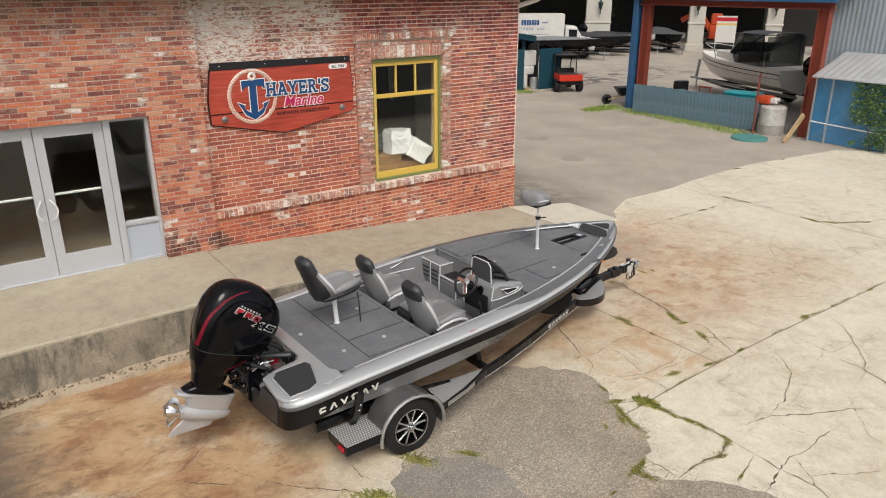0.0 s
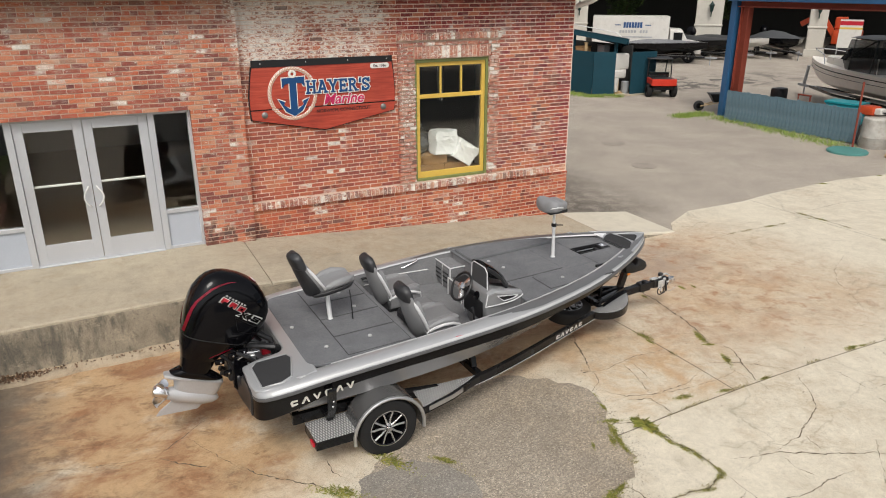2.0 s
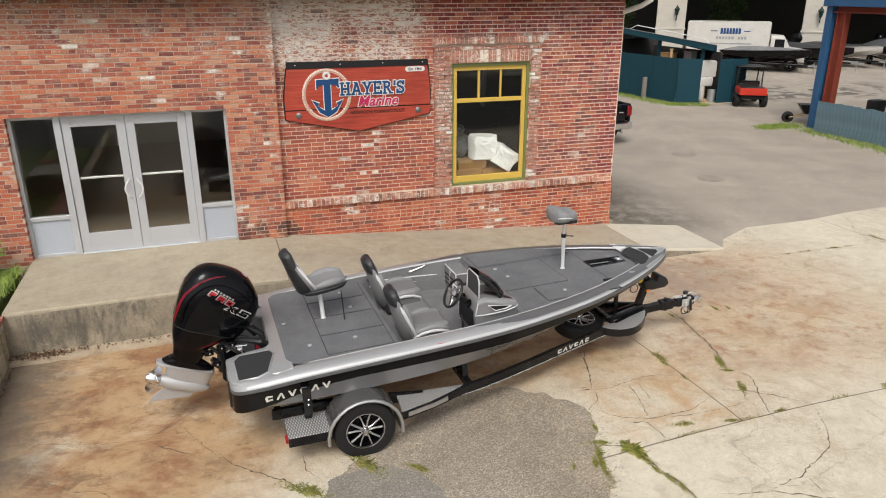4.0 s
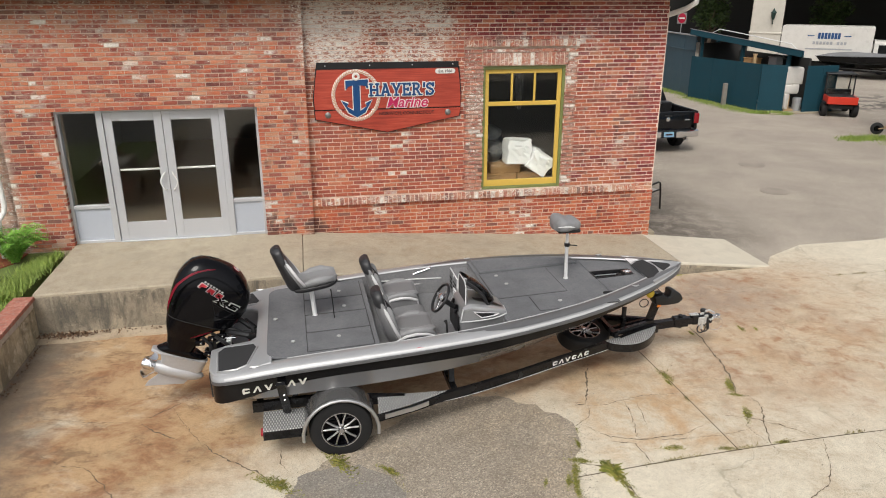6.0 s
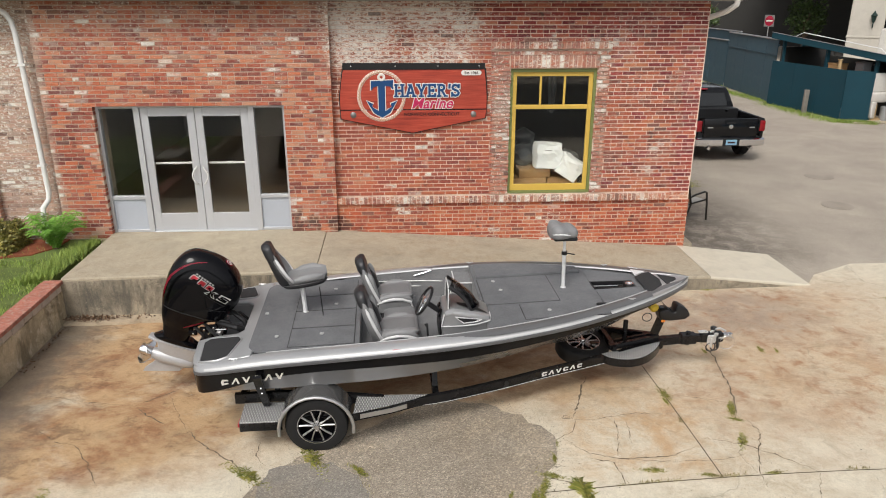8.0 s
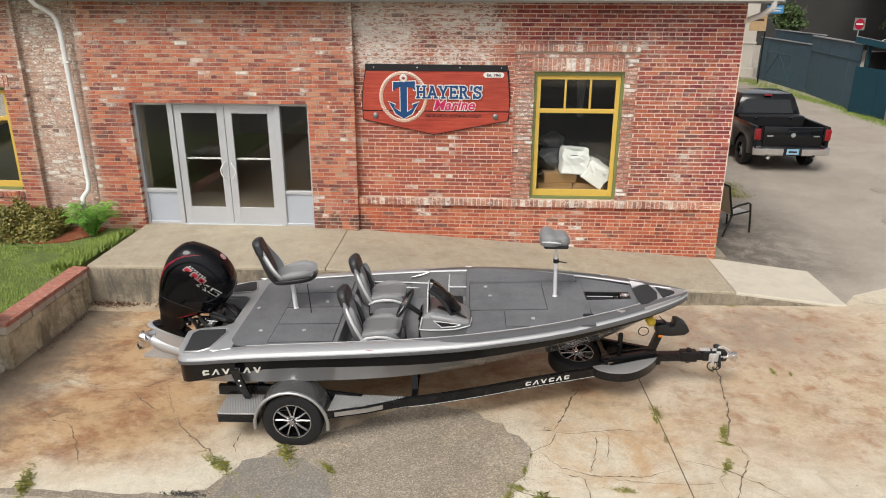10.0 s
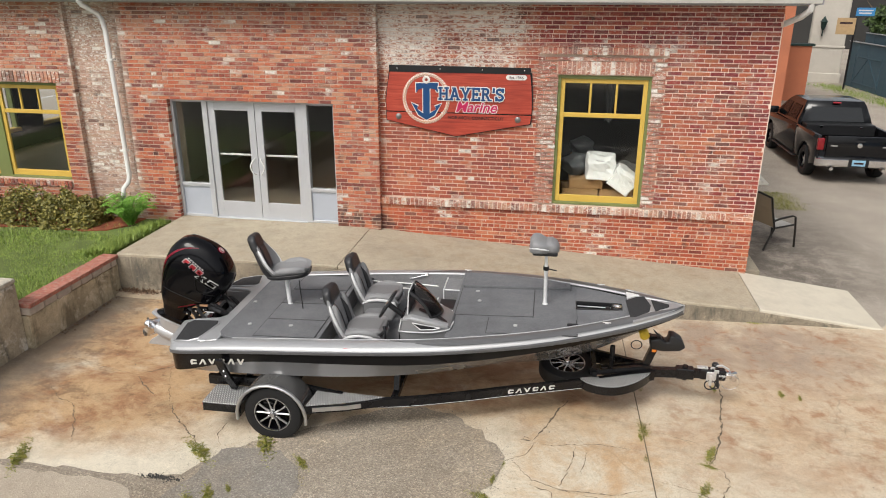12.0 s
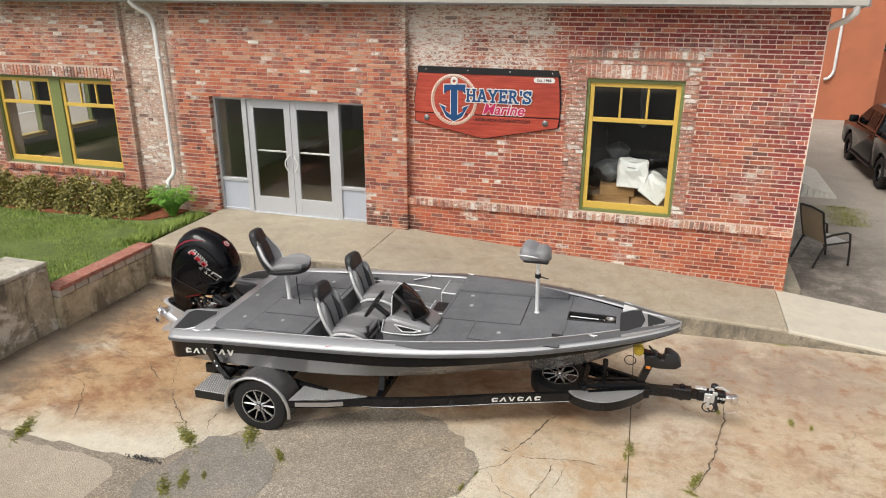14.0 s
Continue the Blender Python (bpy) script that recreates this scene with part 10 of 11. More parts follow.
# utility vehicle
utv_mat = surf("red_body", (0.55, 0.035, 0.015), 0.4, var=0.1, bump=0.05)
utv = thing("utility_vehicle", pose(14.55, 13.45, 0, 0, 0, 62) @ Matrix.Scale(0.86, 4), "red and black two-seat utility vehicle with a cargo bed", "utility vehicle")
part("cargo_bed", box(-1.35, -0.25, -0.62, 0.62, 0.60, 0.92, 0.03, seg=2), utv_mat, utv, "red cargo bed")
part("bed_inside", box(-1.28, -0.32, -0.55, 0.55, 0.85, 0.925), black_mat, utv)
part("hood", loft([[(x, y, z) for y, z in ((-0.55, 0.5), (-0.55, h - 0.1), (-0.4, h), (0.4, h), (0.55, h - 0.1), (0.55, 0.5))] for x, h in ((0.75, 1.0), (1.25, 0.9), (1.5, 0.72))]), utv_mat, utv, "red front hood", True)
part("chassis", box(-1.2, 1.4, -0.5, 0.5, 0.38, 0.56, 0.02), black_mat, utv)
part("seat", box(-0.2, 0.3, -0.5, 0.5, 0.56, 0.85, 0.05, seg=2), black_mat, utv)
part("seat_back", box(-0.24, -0.1, -0.5, 0.5, 0.85, 1.16, 0.04, seg=2), black_mat, utv)
for s in (1, -1):
    part("roll_bar", tube([(-0.25, s * 0.6, 0.6), (-0.22, s * 0.58, 1.78), (0.55, s * 0.56, 1.8), (0.9, s * 0.6, 1.0)], 0.03, 8), black_mat, utv, "", True)
    road_wheel(utv, pose(-0.85, s * 0.62, 0.32, 90 if s < 0 else -90, 0, 0), 0.32, 0.26, 0.5)
    road_wheel(utv, pose(1.0, s * 0.62, 0.32, 90 if s < 0 else -90, 0, 0), 0.32, 0.24, 0.5)
part("canopy", box(-0.35, 0.75, -0.62, 0.62, 1.79, 1.86, 0.03, seg=2), black_mat, utv, "black hard canopy")
part("rear_screen", box(-0.27, -0.262, -0.55, 0.55, 0.95, 1.75), glass_mat, utv)
for s in (1, -1):
    part("fender_flare", box(-1.22, -0.45, s * 0.46, s * 0.70, 0.60, 0.66, 0.02), black_mat, utv)
part("tail_gate", box(-1.385, -1.352, -0.60, 0.60, 0.60, 0.93, 0.008), utv_mat, utv)

# wheelbarrow
barrow = thing("wheelbarrow", pose(13.6, 8.9, 0, 0, 0, 150), "dark steel wheelbarrow tipped against the fence end", "wheelbarrow")
part("tray", loft([[(x * a, y * a, z) for x, y in ((-0.4, -0.3), (0.45, -0.26), (0.45, 0.26), (-0.4, 0.3))] for z, a in ((0.35, 0.55), (0.66, 1.0), (0.68, 1.0))]), black_mat, barrow)
for s in (1, -1):
    part("handle", tube([(0.75, s * 0.08, 0.2), (0.1, s * 0.2, 0.35), (-0.95, s * 0.3, 0.62)], 0.02, 8), plank_mat, barrow)
    part("leg", tube([(-0.25, s * 0.2, 0.4), (-0.35, s * 0.22, 0.0)], 0.016, 6), black_mat, barrow)
road_wheel(barrow, pose(0.78, 0, 0.2, 90, 0, 0), 0.2, 0.09, 0.5)

# steel portal and its roof
portal = thing("steel_portal", pose(0, 0, 0), "red steel portal frame with a blue fascia", "shed")
for y in (7.66, 1.0):
    bm = bmesh.new()
    box(12.88, 13.12, y - 0.17, y - 0.145, 0, 3.9, bm=bm)
    box(12.88, 13.12, y + 0.145, y + 0.17, 0, 3.9, bm=bm)
    box(12.99, 13.01, y - 0.145, y + 0.145, 0, 3.9, bm=bm)
    part("column", bm, rust_mat, portal, "red oxide steel column")
part("corner_post", box(12.8, 13.1, 7.98, 8.22, 0, 4.4, 0.01), navy_mat, portal, "blue corner post")
bm = bmesh.new()
box(12.85, 13.15, 0.75, 7.95, 3.86, 3.89, bm=bm)
box(12.99, 13.01, 0.75, 7.95, 3.89, 4.07, bm=bm)
box(12.85, 13.15, 0.75, 7.95, 4.07, 4.10, bm=bm)
part("beam", bm, rust_mat, portal, "red oxide steel beam")
part("fascia", box(12.7, 12.84, 0.6, 8.3, 4.06, 4.8, 0.01), navy_mat, portal, "blue sheet fascia")
# roof coloured near-black, as in full shade
part("roof", box(12.84, 17.0, 0.6, 8.3, 4.5, 4.6), deep_shade_mat, portal)

# corrugated building and lean-to
bm = bmesh.new()
ys = [1.52 - 0.0725 * i for i in range(320)]
loft([[(14.2 + (0.007 if i % 2 else -0.007), y, -0.1), (14.2 + (0.007 if i % 2 else -0.007), y, 7.0), (14.4, y, 7.0), (14.4, y, -0.1)] for i, y in enumerate(ys)], bm)
solid("corrugated_wall", bm, surf("pale_blue_sheet", (0.32, 0.38, 0.42), 0.5, 0.2, var=0.2, coarse=0.8, fine=20, bump=0.1, dirt=0.35, dirt_col=(0.30, 0.31, 0.31)), "pale blue corrugated metal wall of the boat shed", "wall")
solid("shed_end_wall", box(14.41, 24, 1.32, 1.52, -0.1, 7.0), slate_mat, "end wall of the blue boat shed", "wall")
lean = thing("lean_to", pose(0, 0, 0), "lean-to with a grey metal roof and blue screened front", "lean-to")
bm = bmesh.new()
loft([[(12.45, y, 1.97 + (0.012 if i % 2 else 0)), (14.18, y, 2.60 + (0.012 if i % 2 else 0)), (14.18, y, 2.57), (12.45, y, 1.94)] for i, y in enumerate([0.80 - 0.11 * i for i in range(200)])], bm)
part("roof", bm, tin_mat, lean, "grey corrugated roof sheet")
part("screen_wall", box(12.78, 12.82, -20, 0.74, 0, 1.98), lattice_mat, lean, "bright blue screen behind wire mesh")
for y in (0.70, 0.20, -1.6, -3.4, -5.2):
    part("post", tube([(12.62, y, 0), (12.62, y, 1.95)], 0.035, 8), galv_mat, lean, "grey fence post", True)
rows = []
for i in range(-16, 60):
    for s in (1, -1):
        y = 0.72 - 0.085 * i
        a, b = Vector((12.66, y, 0.05)), Vector((12.66, y - s * 1.85, 1.9))
        if max(a.y, b.y) > 0.74 or min(a.y, b.y) < -5.6:
            continue
        rows.append([a, a + Vector((0, 0.012, 0)), b + Vector((0, 0.012, 0)), b])
tagged(quads(rows, "wire_mesh", surf("blue_wire", (0.28, 0.46, 0.62), 0.5, 0.3, var=0.1), lean), "diagonal wire mesh", kind="stuff")
part("pipe", tube([(12.6, 0.7, 0.62), (12.6, -1.0, 0.55), (12.6, -5.0, 0.5)], 0.022, 6), white_mat, lean, "white pipe along the fence")
vine = thing("vine", pose(12.55, -0.9, 0), "green climbing vine over the wire mesh", "vine")


def climb():
    while True:
        y, z = rg.uniform(-3.6, 0.45), rg.uniform(0.1, 1.95)
        d = noise.noise(Vector((y * 1.1, z * 1.3, 5))) + 0.25 - 0.35 * abs(y + 0.7) + 0.2 * (z - 0.8)
        if d > 0.0:
            return Vector((rg.gauss(0, 0.06), y, z))


quads(leaves(rg, climb, 0.075, 3200), "foliage", vine_mat, vine)
part("stem", tube([(0.02, -0.3, 0), (0.03, -0.1, 0.8), (0.02, 0.1, 1.6)], 0.015, 6), bark_mat, vine)

# loose things by the fence
tank = thing("steel_tank", pose(12.72, 2.0, 0), "dirty white steel drum with black pipes", "tank")
part("shell", lathe([(0.40, 0), (0.41, 0.02), (0.40, 0.3), (0.41, 0.32), (0.40, 0.34), (0.40, 0.85), (0.36, 0.9), (0.001, 0.92)], 24), surf("dirty_white_drum", (0.44, 0.42, 0.38), 0.6, 0.1, var=0.3, coarse=4, bump=0.15, dirt=0.5, dirt_col=(0.24, 0.17, 0.12)), tank, "", True)
part("pipe", tube([(0.3, 0.5, 0.1), (0.1, 0.52, 0.6), (-0.35, 0.3, 0.62), (-0.4, 0.3, 0.1)], 0.03, 8), black_mat, tank, "", True)
mower = thing("garden_machine", pose(12.75, 2.35, 0.93), "orange garden machine resting on the drum", "machine")
part("housing", box(-0.22, 0.22, -0.25, 0.25, 0.0, 0.26, 0.06, seg=2), orange_mat, mower, "", True)
part("engine", box(-0.14, 0.14, -0.45, -0.22, 0.04, 0.22, 0.03), gel_mat, mower)
part("bar", tube([(0, -0.2, 0.1), (-0.1, -0.75, 0.12)], 0.02, 6), black_mat, mower)
pole = thing("red_pole", pose(12.05, 2.2, 0), "thin red marker pole", "pole")
part("shaft", tube([(0, 0, 0), (0, 0.03, 1.95)], 0.03, 8), rust_mat, pole)
kayak = thing("turquoise_tub", pose(13.45, 3.6, 0, 0, 0, 10) @ Matrix.Diagonal((0.8, 0.66, 1.0, 1)), "turquoise plastic tub behind the fence", "tub")
part("tub", loft([[(x * a, y * a, z) for x, y in ((-0.4, -0.8), (0.4, -0.8), (0.45, 0), (0.4, 0.8), (-0.4, 0.8), (-0.45, 0))] for z, a in ((0.0, 0.8), (1.0, 0.95), (1.05, 1.05), (1.1, 1.05))]), turq_mat, kayak)
kick = thing("outboard_stand", pose(13.6, 6.3, 0), "black engine on a stand behind the fence", "engine")
part("stand", box(-0.2, 0.2, -0.2, 0.2, 0, 0.8), black_mat, kick)
part("cowl", box(-0.25, 0.25, -0.18, 0.18, 0.8, 1.2, 0.06, seg=2), black_mat, kick, "", True)
saw = thing("red_trestle", pose(13.1, 4.9, 0), "red metal trestle behind the fence", "trestle")
for s in (1, -1):
    part("leg", tube([(0, s * 0.25, 0), (0, s * 0.22, 1.15)], 0.025, 6), rust_mat, saw)
part("top", tube([(0, -0.25, 1.15), (0, 0.25, 1.15)], 0.03, 6), rust_mat, saw)
board = thing("timber_plank", pose(0, 0, 0), "raw timber plank leaning on the post", "plank")
part("plank", bar([(11.7, 0.92, 0.0), (12.55, 0.9, 0.78)], 0.16, 0.06, up=(0, 1, 0)), plank_mat, board)
solid("round_cover", lathe([(0.55, 0), (0.55, 0.05), (0.52, 0.07), (0.001, 0.075)], 32, m=pose(11.4, 1.9, 0)), surf("faded_teal", (0.07, 0.22, 0.20), 0.7, var=0.2, coarse=3), "faded teal round lid lying on the asphalt", "lid")


# boats on trailers
def small_trailer(ob, length, w):
    part("trailer_frame", bar([(-length * 0.45, 0, 0.42), (length * 0.62, 0, 0.45)], 0.1, 0.1), galv_mat, ob)
    for s in (1, -1):
        part("trailer_rail", bar([(-length * 0.48, s * w * 0.6, 0.45), (length * 0.1, s * w * 0.6, 0.45), (length * 0.5, 0, 0.45)], 0.07, 0.09), steel_mat, ob)
        road_wheel(ob, pose(-length * 0.22, s * w * 0.85, 0.31, 90 if s < 0 else -90, 0, 0), 0.31, 0.2, 0.6)
        part("mudguard", box(-length * 0.22 - 0.4, -length * 0.22 + 0.4, s * w * 0.75, s * w, 0.62, 0.66, 0.01), steel_mat, ob)
    part("jockey_leg", tube([(length * 0.55, 0, 0), (length * 0.55, 0, 0.6)], 0.035, 8), galv_mat, ob)


def yard_boat(x, y, yaw, length, w, hull_m, cover_m, label, engine=True, hump=0.25):
    ob = thing("covered_boat", pose(x, y, 0, 0, 0, yaw), label, "boat", "boats parked in the yard")
    rings, tops = [], []
    for i in range(13):
        u = i / 12
        xx = -length / 2 + length * u
        b = w * (1 - max(0, (u - 0.45) / 0.55) ** 2.4) + 0.01
        k = 0.55 + 0.45 * max(0, (u - 0.5) / 0.5) ** 2
        g = 1.12 + 0.22 * u
        rings.append([(xx, b, g), (xx, b * 0.9, (g + k) / 2), (xx, 0, k), (xx, -b * 0.9, (g + k) / 2), (xx, -b, g)])
        h = hump * math.sin(math.pi * min(1, 0.15 + u)) + 0.05 * math.sin(9 * u)
        tops.append([(xx, (b + 0.02) * c, g - 0.02 + h * (1 - c * c) * (1 - 0.3 * u) + 0.03 * noise.noise(Vector((xx * 3, c * 3, x)))) for c in (1, 0.75, 0.4, 0, -0.4, -0.75, -1)])
    part("hull", loft(rings, closed=True), hull_m, ob, "", True)
    part("cover", loft(tops, closed=False), cover_m, ob, "fitted cloth cover", True)
    if engine:
        part("engine", loft([oval(*q) for q in COWL[1:] + COWL_TOP[1:]], m=pose(-length / 2 - 0.25, 0, 1.05, 0, 12, 0) @ Matrix.Scale(0.85, 4)), gloss_mat, ob, "black outboard engine", True)
        part("engine_leg", box(-length / 2 - 0.45, -length / 2 - 0.1, -0.08, 0.08, 0.5, 1.2, 0.03), black_mat, ob)
    small_trailer(ob, length, w)
    return ob


yard_boat(24.6, 24.2, -66, 5.6, 1.2, stripe_mat, pale_tarp_mat, "black boat under a grey cover on a trailer", hump=0.32)
yard_boat(28.4, 24.8, -68, 5.6, 1.2, stripe_mat, dark_tarp_mat, "black boat under a dark cover on a trailer", hump=0.35)
yard_boat(31.2, 25.0, -76, 5.4, 1.1, gel_mat, dark_tarp_mat, "white boat under a dark cover on a trailer")
yard_boat(34.4, 23.6, -118, 5.6, 1.2, stripe_mat, tarp_mat, "tall black boat under a grey cover on a trailer", hump=0.5)
yard_boat(29.6, 31.6, -62, 5.6, 1.1, gel_mat, gel_mat, "white boat with a white cover on a trailer")
yard_boat(32.6, 9.6, 150, 5.4, 1.1, gel_mat, surf("maroon_cover", (0.20, 0.02, 0.03), 0.6), "white boat with a maroon side on a trailer", engine=False)

# cabin boat
cab = thing("cabin_boat", pose(18.95, 6.95, 0, 0, 0, 71), "pale grey cabin boat with a dark canvas frame on a trailer", "boat")
rings = []
for i in range(15):
    u = i / 14
    xx = -3.1 + 6.4 * u
    b = 1.15 * (1 - max(0, (u - 0.4) / 0.6) ** 2.2) + 0.01
    g = 1.50 + 0.22 * u * u
    k = 0.55 + 0.75 * max(0, (u - 0.62) / 0.38) ** 1.8
    rings.append([(xx, b, g), (xx, b * 0.97, g - 0.25), (xx, b * 0.82, min(g - 0.3, k + 0.32)), (xx, 0, k), (xx, -b * 0.82, min(g - 0.3, k + 0.32)), (xx, -b * 0.97, g - 0.25), (xx, -b, g)])
part("hull", loft(rings), surf("cream_gelcoat", (0.86, 0.81, 0.73), 0.35, var=0.06, bump=0.02, dirt=0.2, dirt_col=(0.45, 0.40, 0.32)), cab, "pale cream hull", True)
mesh_mat = glass_material("canvas_window", (0.30, 0.31, 0.32), 0.12)
for s in (1, -1):
    part("canvas_panel", prism([(-1.9, 1.52), (-0.2, 1.52), (0.05, 1.9), (-0.25, 2.66), (-1.75, 2.68)], 0.02, 0, m=pose(0, s * 0.93, 0) @ UPX), mesh_mat, cab, "dark translucent canvas side")
part("canvas_panel", box(-1.95, -1.93, -0.9, 0.9, 1.52, 2.66), mesh_mat, cab)
for z, hh in ((1.34, 0.03), (1.18, 0.014)):
    for s in (1, -1):
        part("hull_line", bar([(-3.1 + 6.0 * i / 12, s * (1.15 * (1 - max(0, (i / 12 * 0.94 - 0.4) / 0.6) ** 2.2) * 0.985 + 0.012), z + 0.2 * (i / 12) ** 2) for i in range(13)], 0.012, hh), stripe_mat, cab, "dark line along the hull")
part("cabin", loft([[(x, y, z) for x, y in ((-0.2, -0.8), (1.6, -0.5), (2.2, 0), (1.6, 0.5), (-0.2, 0.8))] for z in (1.5, 1.85)]), gel_mat, cab)
part("windscreen", loft([[(x + d, y, z) for x, y in ((-0.2, -0.85), (0.5, -0.6), (0.7, 0), (0.5, 0.6), (-0.2, 0.85))] for z, d in ((1.85, 0.15), (2.3, -0.35))], closed=False), car_glass, cab, "dark windscreen")
for x in (-1.6, -0.4):
    part("canvas_frame", tube([(x, -0.95, 1.5), (x - 0.1, -0.9, 2.7), (x - 0.1, 0.9, 2.7), (x, 0.95, 1.5)], 0.025, 6), black_mat, cab)
part("canvas_top", loft([[(x, y, 2.72 + 0.08 * (1 - (y / 0.95) ** 2)) for y in (-0.95, -0.5, 0, 0.5, 0.95)] for x in (-1.8, -1.0, -0.2)], closed=False), dark_tarp_mat, cab, "dark canvas top", True)
for s in (1, -1):
    part("canvas_side", tube([(-1.7, s * 0.9, 2.7), (0.0, s * 0.9, 1.9)], 0.03, 6), black_mat, cab)
part("engine", loft([oval(*q) for q in COWL[1:] + COWL_TOP[1:]], m=pose(-3.45, 0, 1.15, 0, 5, 0)), gloss_mat, cab, "", True)
part("bow_rail", tube([(1.2, 0.85, 1.6), (1.4, 0.8, 1.95), (2.6, 0.35, 2.05), (3.2, 0, 2.05), (2.6, -0.35, 2.05), (1.4, -0.8, 1.95), (1.2, -0.85, 1.6)], 0.02, 6), chrome_mat, cab)
small_trailer(cab, 6.4, 1.15)
part("winch_post", bar([(3.6, 0, 0.45), (3.45, 0, 1.3)], 0.09, 0.09, up=(1, 0, 0)), galv_mat, cab)

# box lorry
lorry = thing("box_lorry", pose(23.75, 26.05, 0, 0, 0, -39) @ Matrix.Scale(0.88, 4), "white box lorry with blue lettering bars", "lorry")
part("box_body", box(-2.9, 2.4, -1.15, 1.15, 0.95, 3.12, 0.03), gel_mat, lorry, "white cargo box")
for x0, x1, z0, z1, mt in (*((-0.75 + 0.19 * i, -0.60 + 0.19 * i, 2.35, 2.72, blue_mat) for i in range(7)), (-1.35, -0.95, 2.50, 2.56, blue_mat), (0.75, 1.15, 2.50, 2.56, blue_mat), *((-1.0 + 0.2 * i, -0.86 + 0.2 * i, 2.0, 2.18, galv_mat) for i in range(10) if i != 6), (-1.4, 1.3, 1.68, 1.76, galv_mat)):
    part("writing_bar", box(x0, x1, -1.166, -1.155, z0, z1), mt, lorry, "plain bar of unreadable writing")
part("cab", loft([[(x, y, z) for y, z in ((-1.0, 0.6), (-1.0, h - 0.15), (-0.85, h), (0.85, h), (1.0, h - 0.15), (1.0, 0.6))] for x, h in ((2.5, 2.3), (3.3, 2.25), (3.75, 1.5), (4.7, 1.35))]), gel_mat, lorry, "", True)
part("side_window", box(2.75, 3.35, -1.012, -0.98, 1.5, 2.05, 0.01), car_glass, lorry)
for x in (-1.8, 3.9):
    road_wheel(lorry, pose(x, -0.95, 0.45, 90, 0, 0), 0.45, 0.28)
    road_wheel(lorry, pose(x, 0.95, 0.45, -90, 0, 0), 0.45, 0.28)
part("chassis", box(-2.9, 4.5, -0.5, 0.5, 0.55, 0.93), black_mat, lorry)

# piers of the viaduct with wall lanterns
lantern_mat = surf("dark_green_lantern", (0.012, 0.035, 0.03), 0.5, 0.3)
for x, y, w, yaw, lamp in ((25.15, 34.4, 2.0, -34, 0.35), (31.85, 27.7, 1.8, -45, 0.1), (36.3, 22.4, 1.1, -52, 0.0), (38.7, 17.9, 1.05, -58, 0.0), (10.98, 32.6, 1.75, -14, -0.33)):
    ob = thing("viaduct_pier", pose(x, y, 0, 0, 0, yaw), "pale concrete viaduct pier with a dark wall lantern", "pier", "piers of the viaduct", "structure")
    part("shaft", box(-w / 2, w / 2, -0.2, 1.4, -0.1, 7.0, 0.05), pier_mat, ob)
    part("band", box(-w / 2 - 0.05, w / 2 + 0.05, -0.25, 1.45, 1.85, 1.97, 0.02), pier_mat, ob)
    part("foot", box(-w / 2 - 0.08, w / 2 + 0.08, -0.28, 1.48, -0.1, 0.5, 0.03), pier_mat, ob)
    lan = part("wall_lantern", lathe([(0.02, -0.35), (0.10, -0.2), (0.16, 0.1), (0.20, 0.14), (0.08, 0.3), (0.02, 0.42), (0.001, 0.45)], 8, m=pose(lamp, -0.45, 3.1)), lantern_mat, ob, "dark green wall lantern")
    part("lantern_arm", tube([(lamp, -0.2, 2.55), (lamp, -0.45, 2.5), (lamp, -0.45, 2.75)], 0.035, 6), lantern_mat, lan)
# near-black deck and closing walls: the black void beyond the piers as colour
solid("viaduct_deck", box(-14, 34, -6, 14, 7.0, 8.4, m=pose(32, 36, 0, 0, 0, -38)), deep_shade_mat, "viaduct deck over the piers, coloured near-black like its shade", "bridge")
solid("viaduct_back", box(-30, 40, 13, 13.5, -0.2, 7.0, m=pose(32, 36, 0, 0, 0, -38)), deep_shade_mat, "added near-black wall standing for the deep shade under the viaduct", "wall")
solid("far_wall", box(44.0, 44.5, -30, 22, -0.2, 9.0), deep_shade_mat, "added near-black wall standing for darkness at the far side of the yard", "wall")

# distant trees
for x, y, s in ((16.4, 39.5, 0.6), (24.5, 40.5, 0.8), (32.8, 38.0, 0.8), (39.0, 34.0, 0.8), (42.0, 12.0, 0.9)):
    tree = thing("tree", pose(x, y, 0), "leafy green tree beyond the yard", "tree", "trees beyond the yard")
    part("trunk", tube([(0, 0, -0.1), (0.1, 0, 1.2), (0.0, 0.1, 2.6), (0.2, 0, 4.2)], [0.22 * s, 0.17 * s, 0.13 * s, 0.05], 8), bark_mat, tree)
    for a in range(5):
        part("limb", tube([(0, 0, 1.4 + 0.35 * a), (0.7 * math.cos(a * 2.2), 0.7 * math.sin(a * 2.2), 2.2 + 0.35 * a), (1.3 * math.cos(a * 2.2), 1.3 * math.sin(a * 2.2), 2.7 + 0.4 * a)], [0.07, 0.05, 0.02], 6), bark_mat, tree)

    def canopy():
        while True:
            v = Vector((rg.uniform(-1, 1), rg.uniform(-1, 1), rg.uniform(-1, 1)))
            if v.length < 0.75 + 0.4 * noise.noise(v * 2.3 + Vector((x, y, 0))):
                return Vector((v.x * 2.1 * s, v.y * 2.1 * s, 3.0 + v.z * 2.1 * s))
    quads(leaves(rg, canopy, 0.22, 1800), "crown", tree_mat, tree)

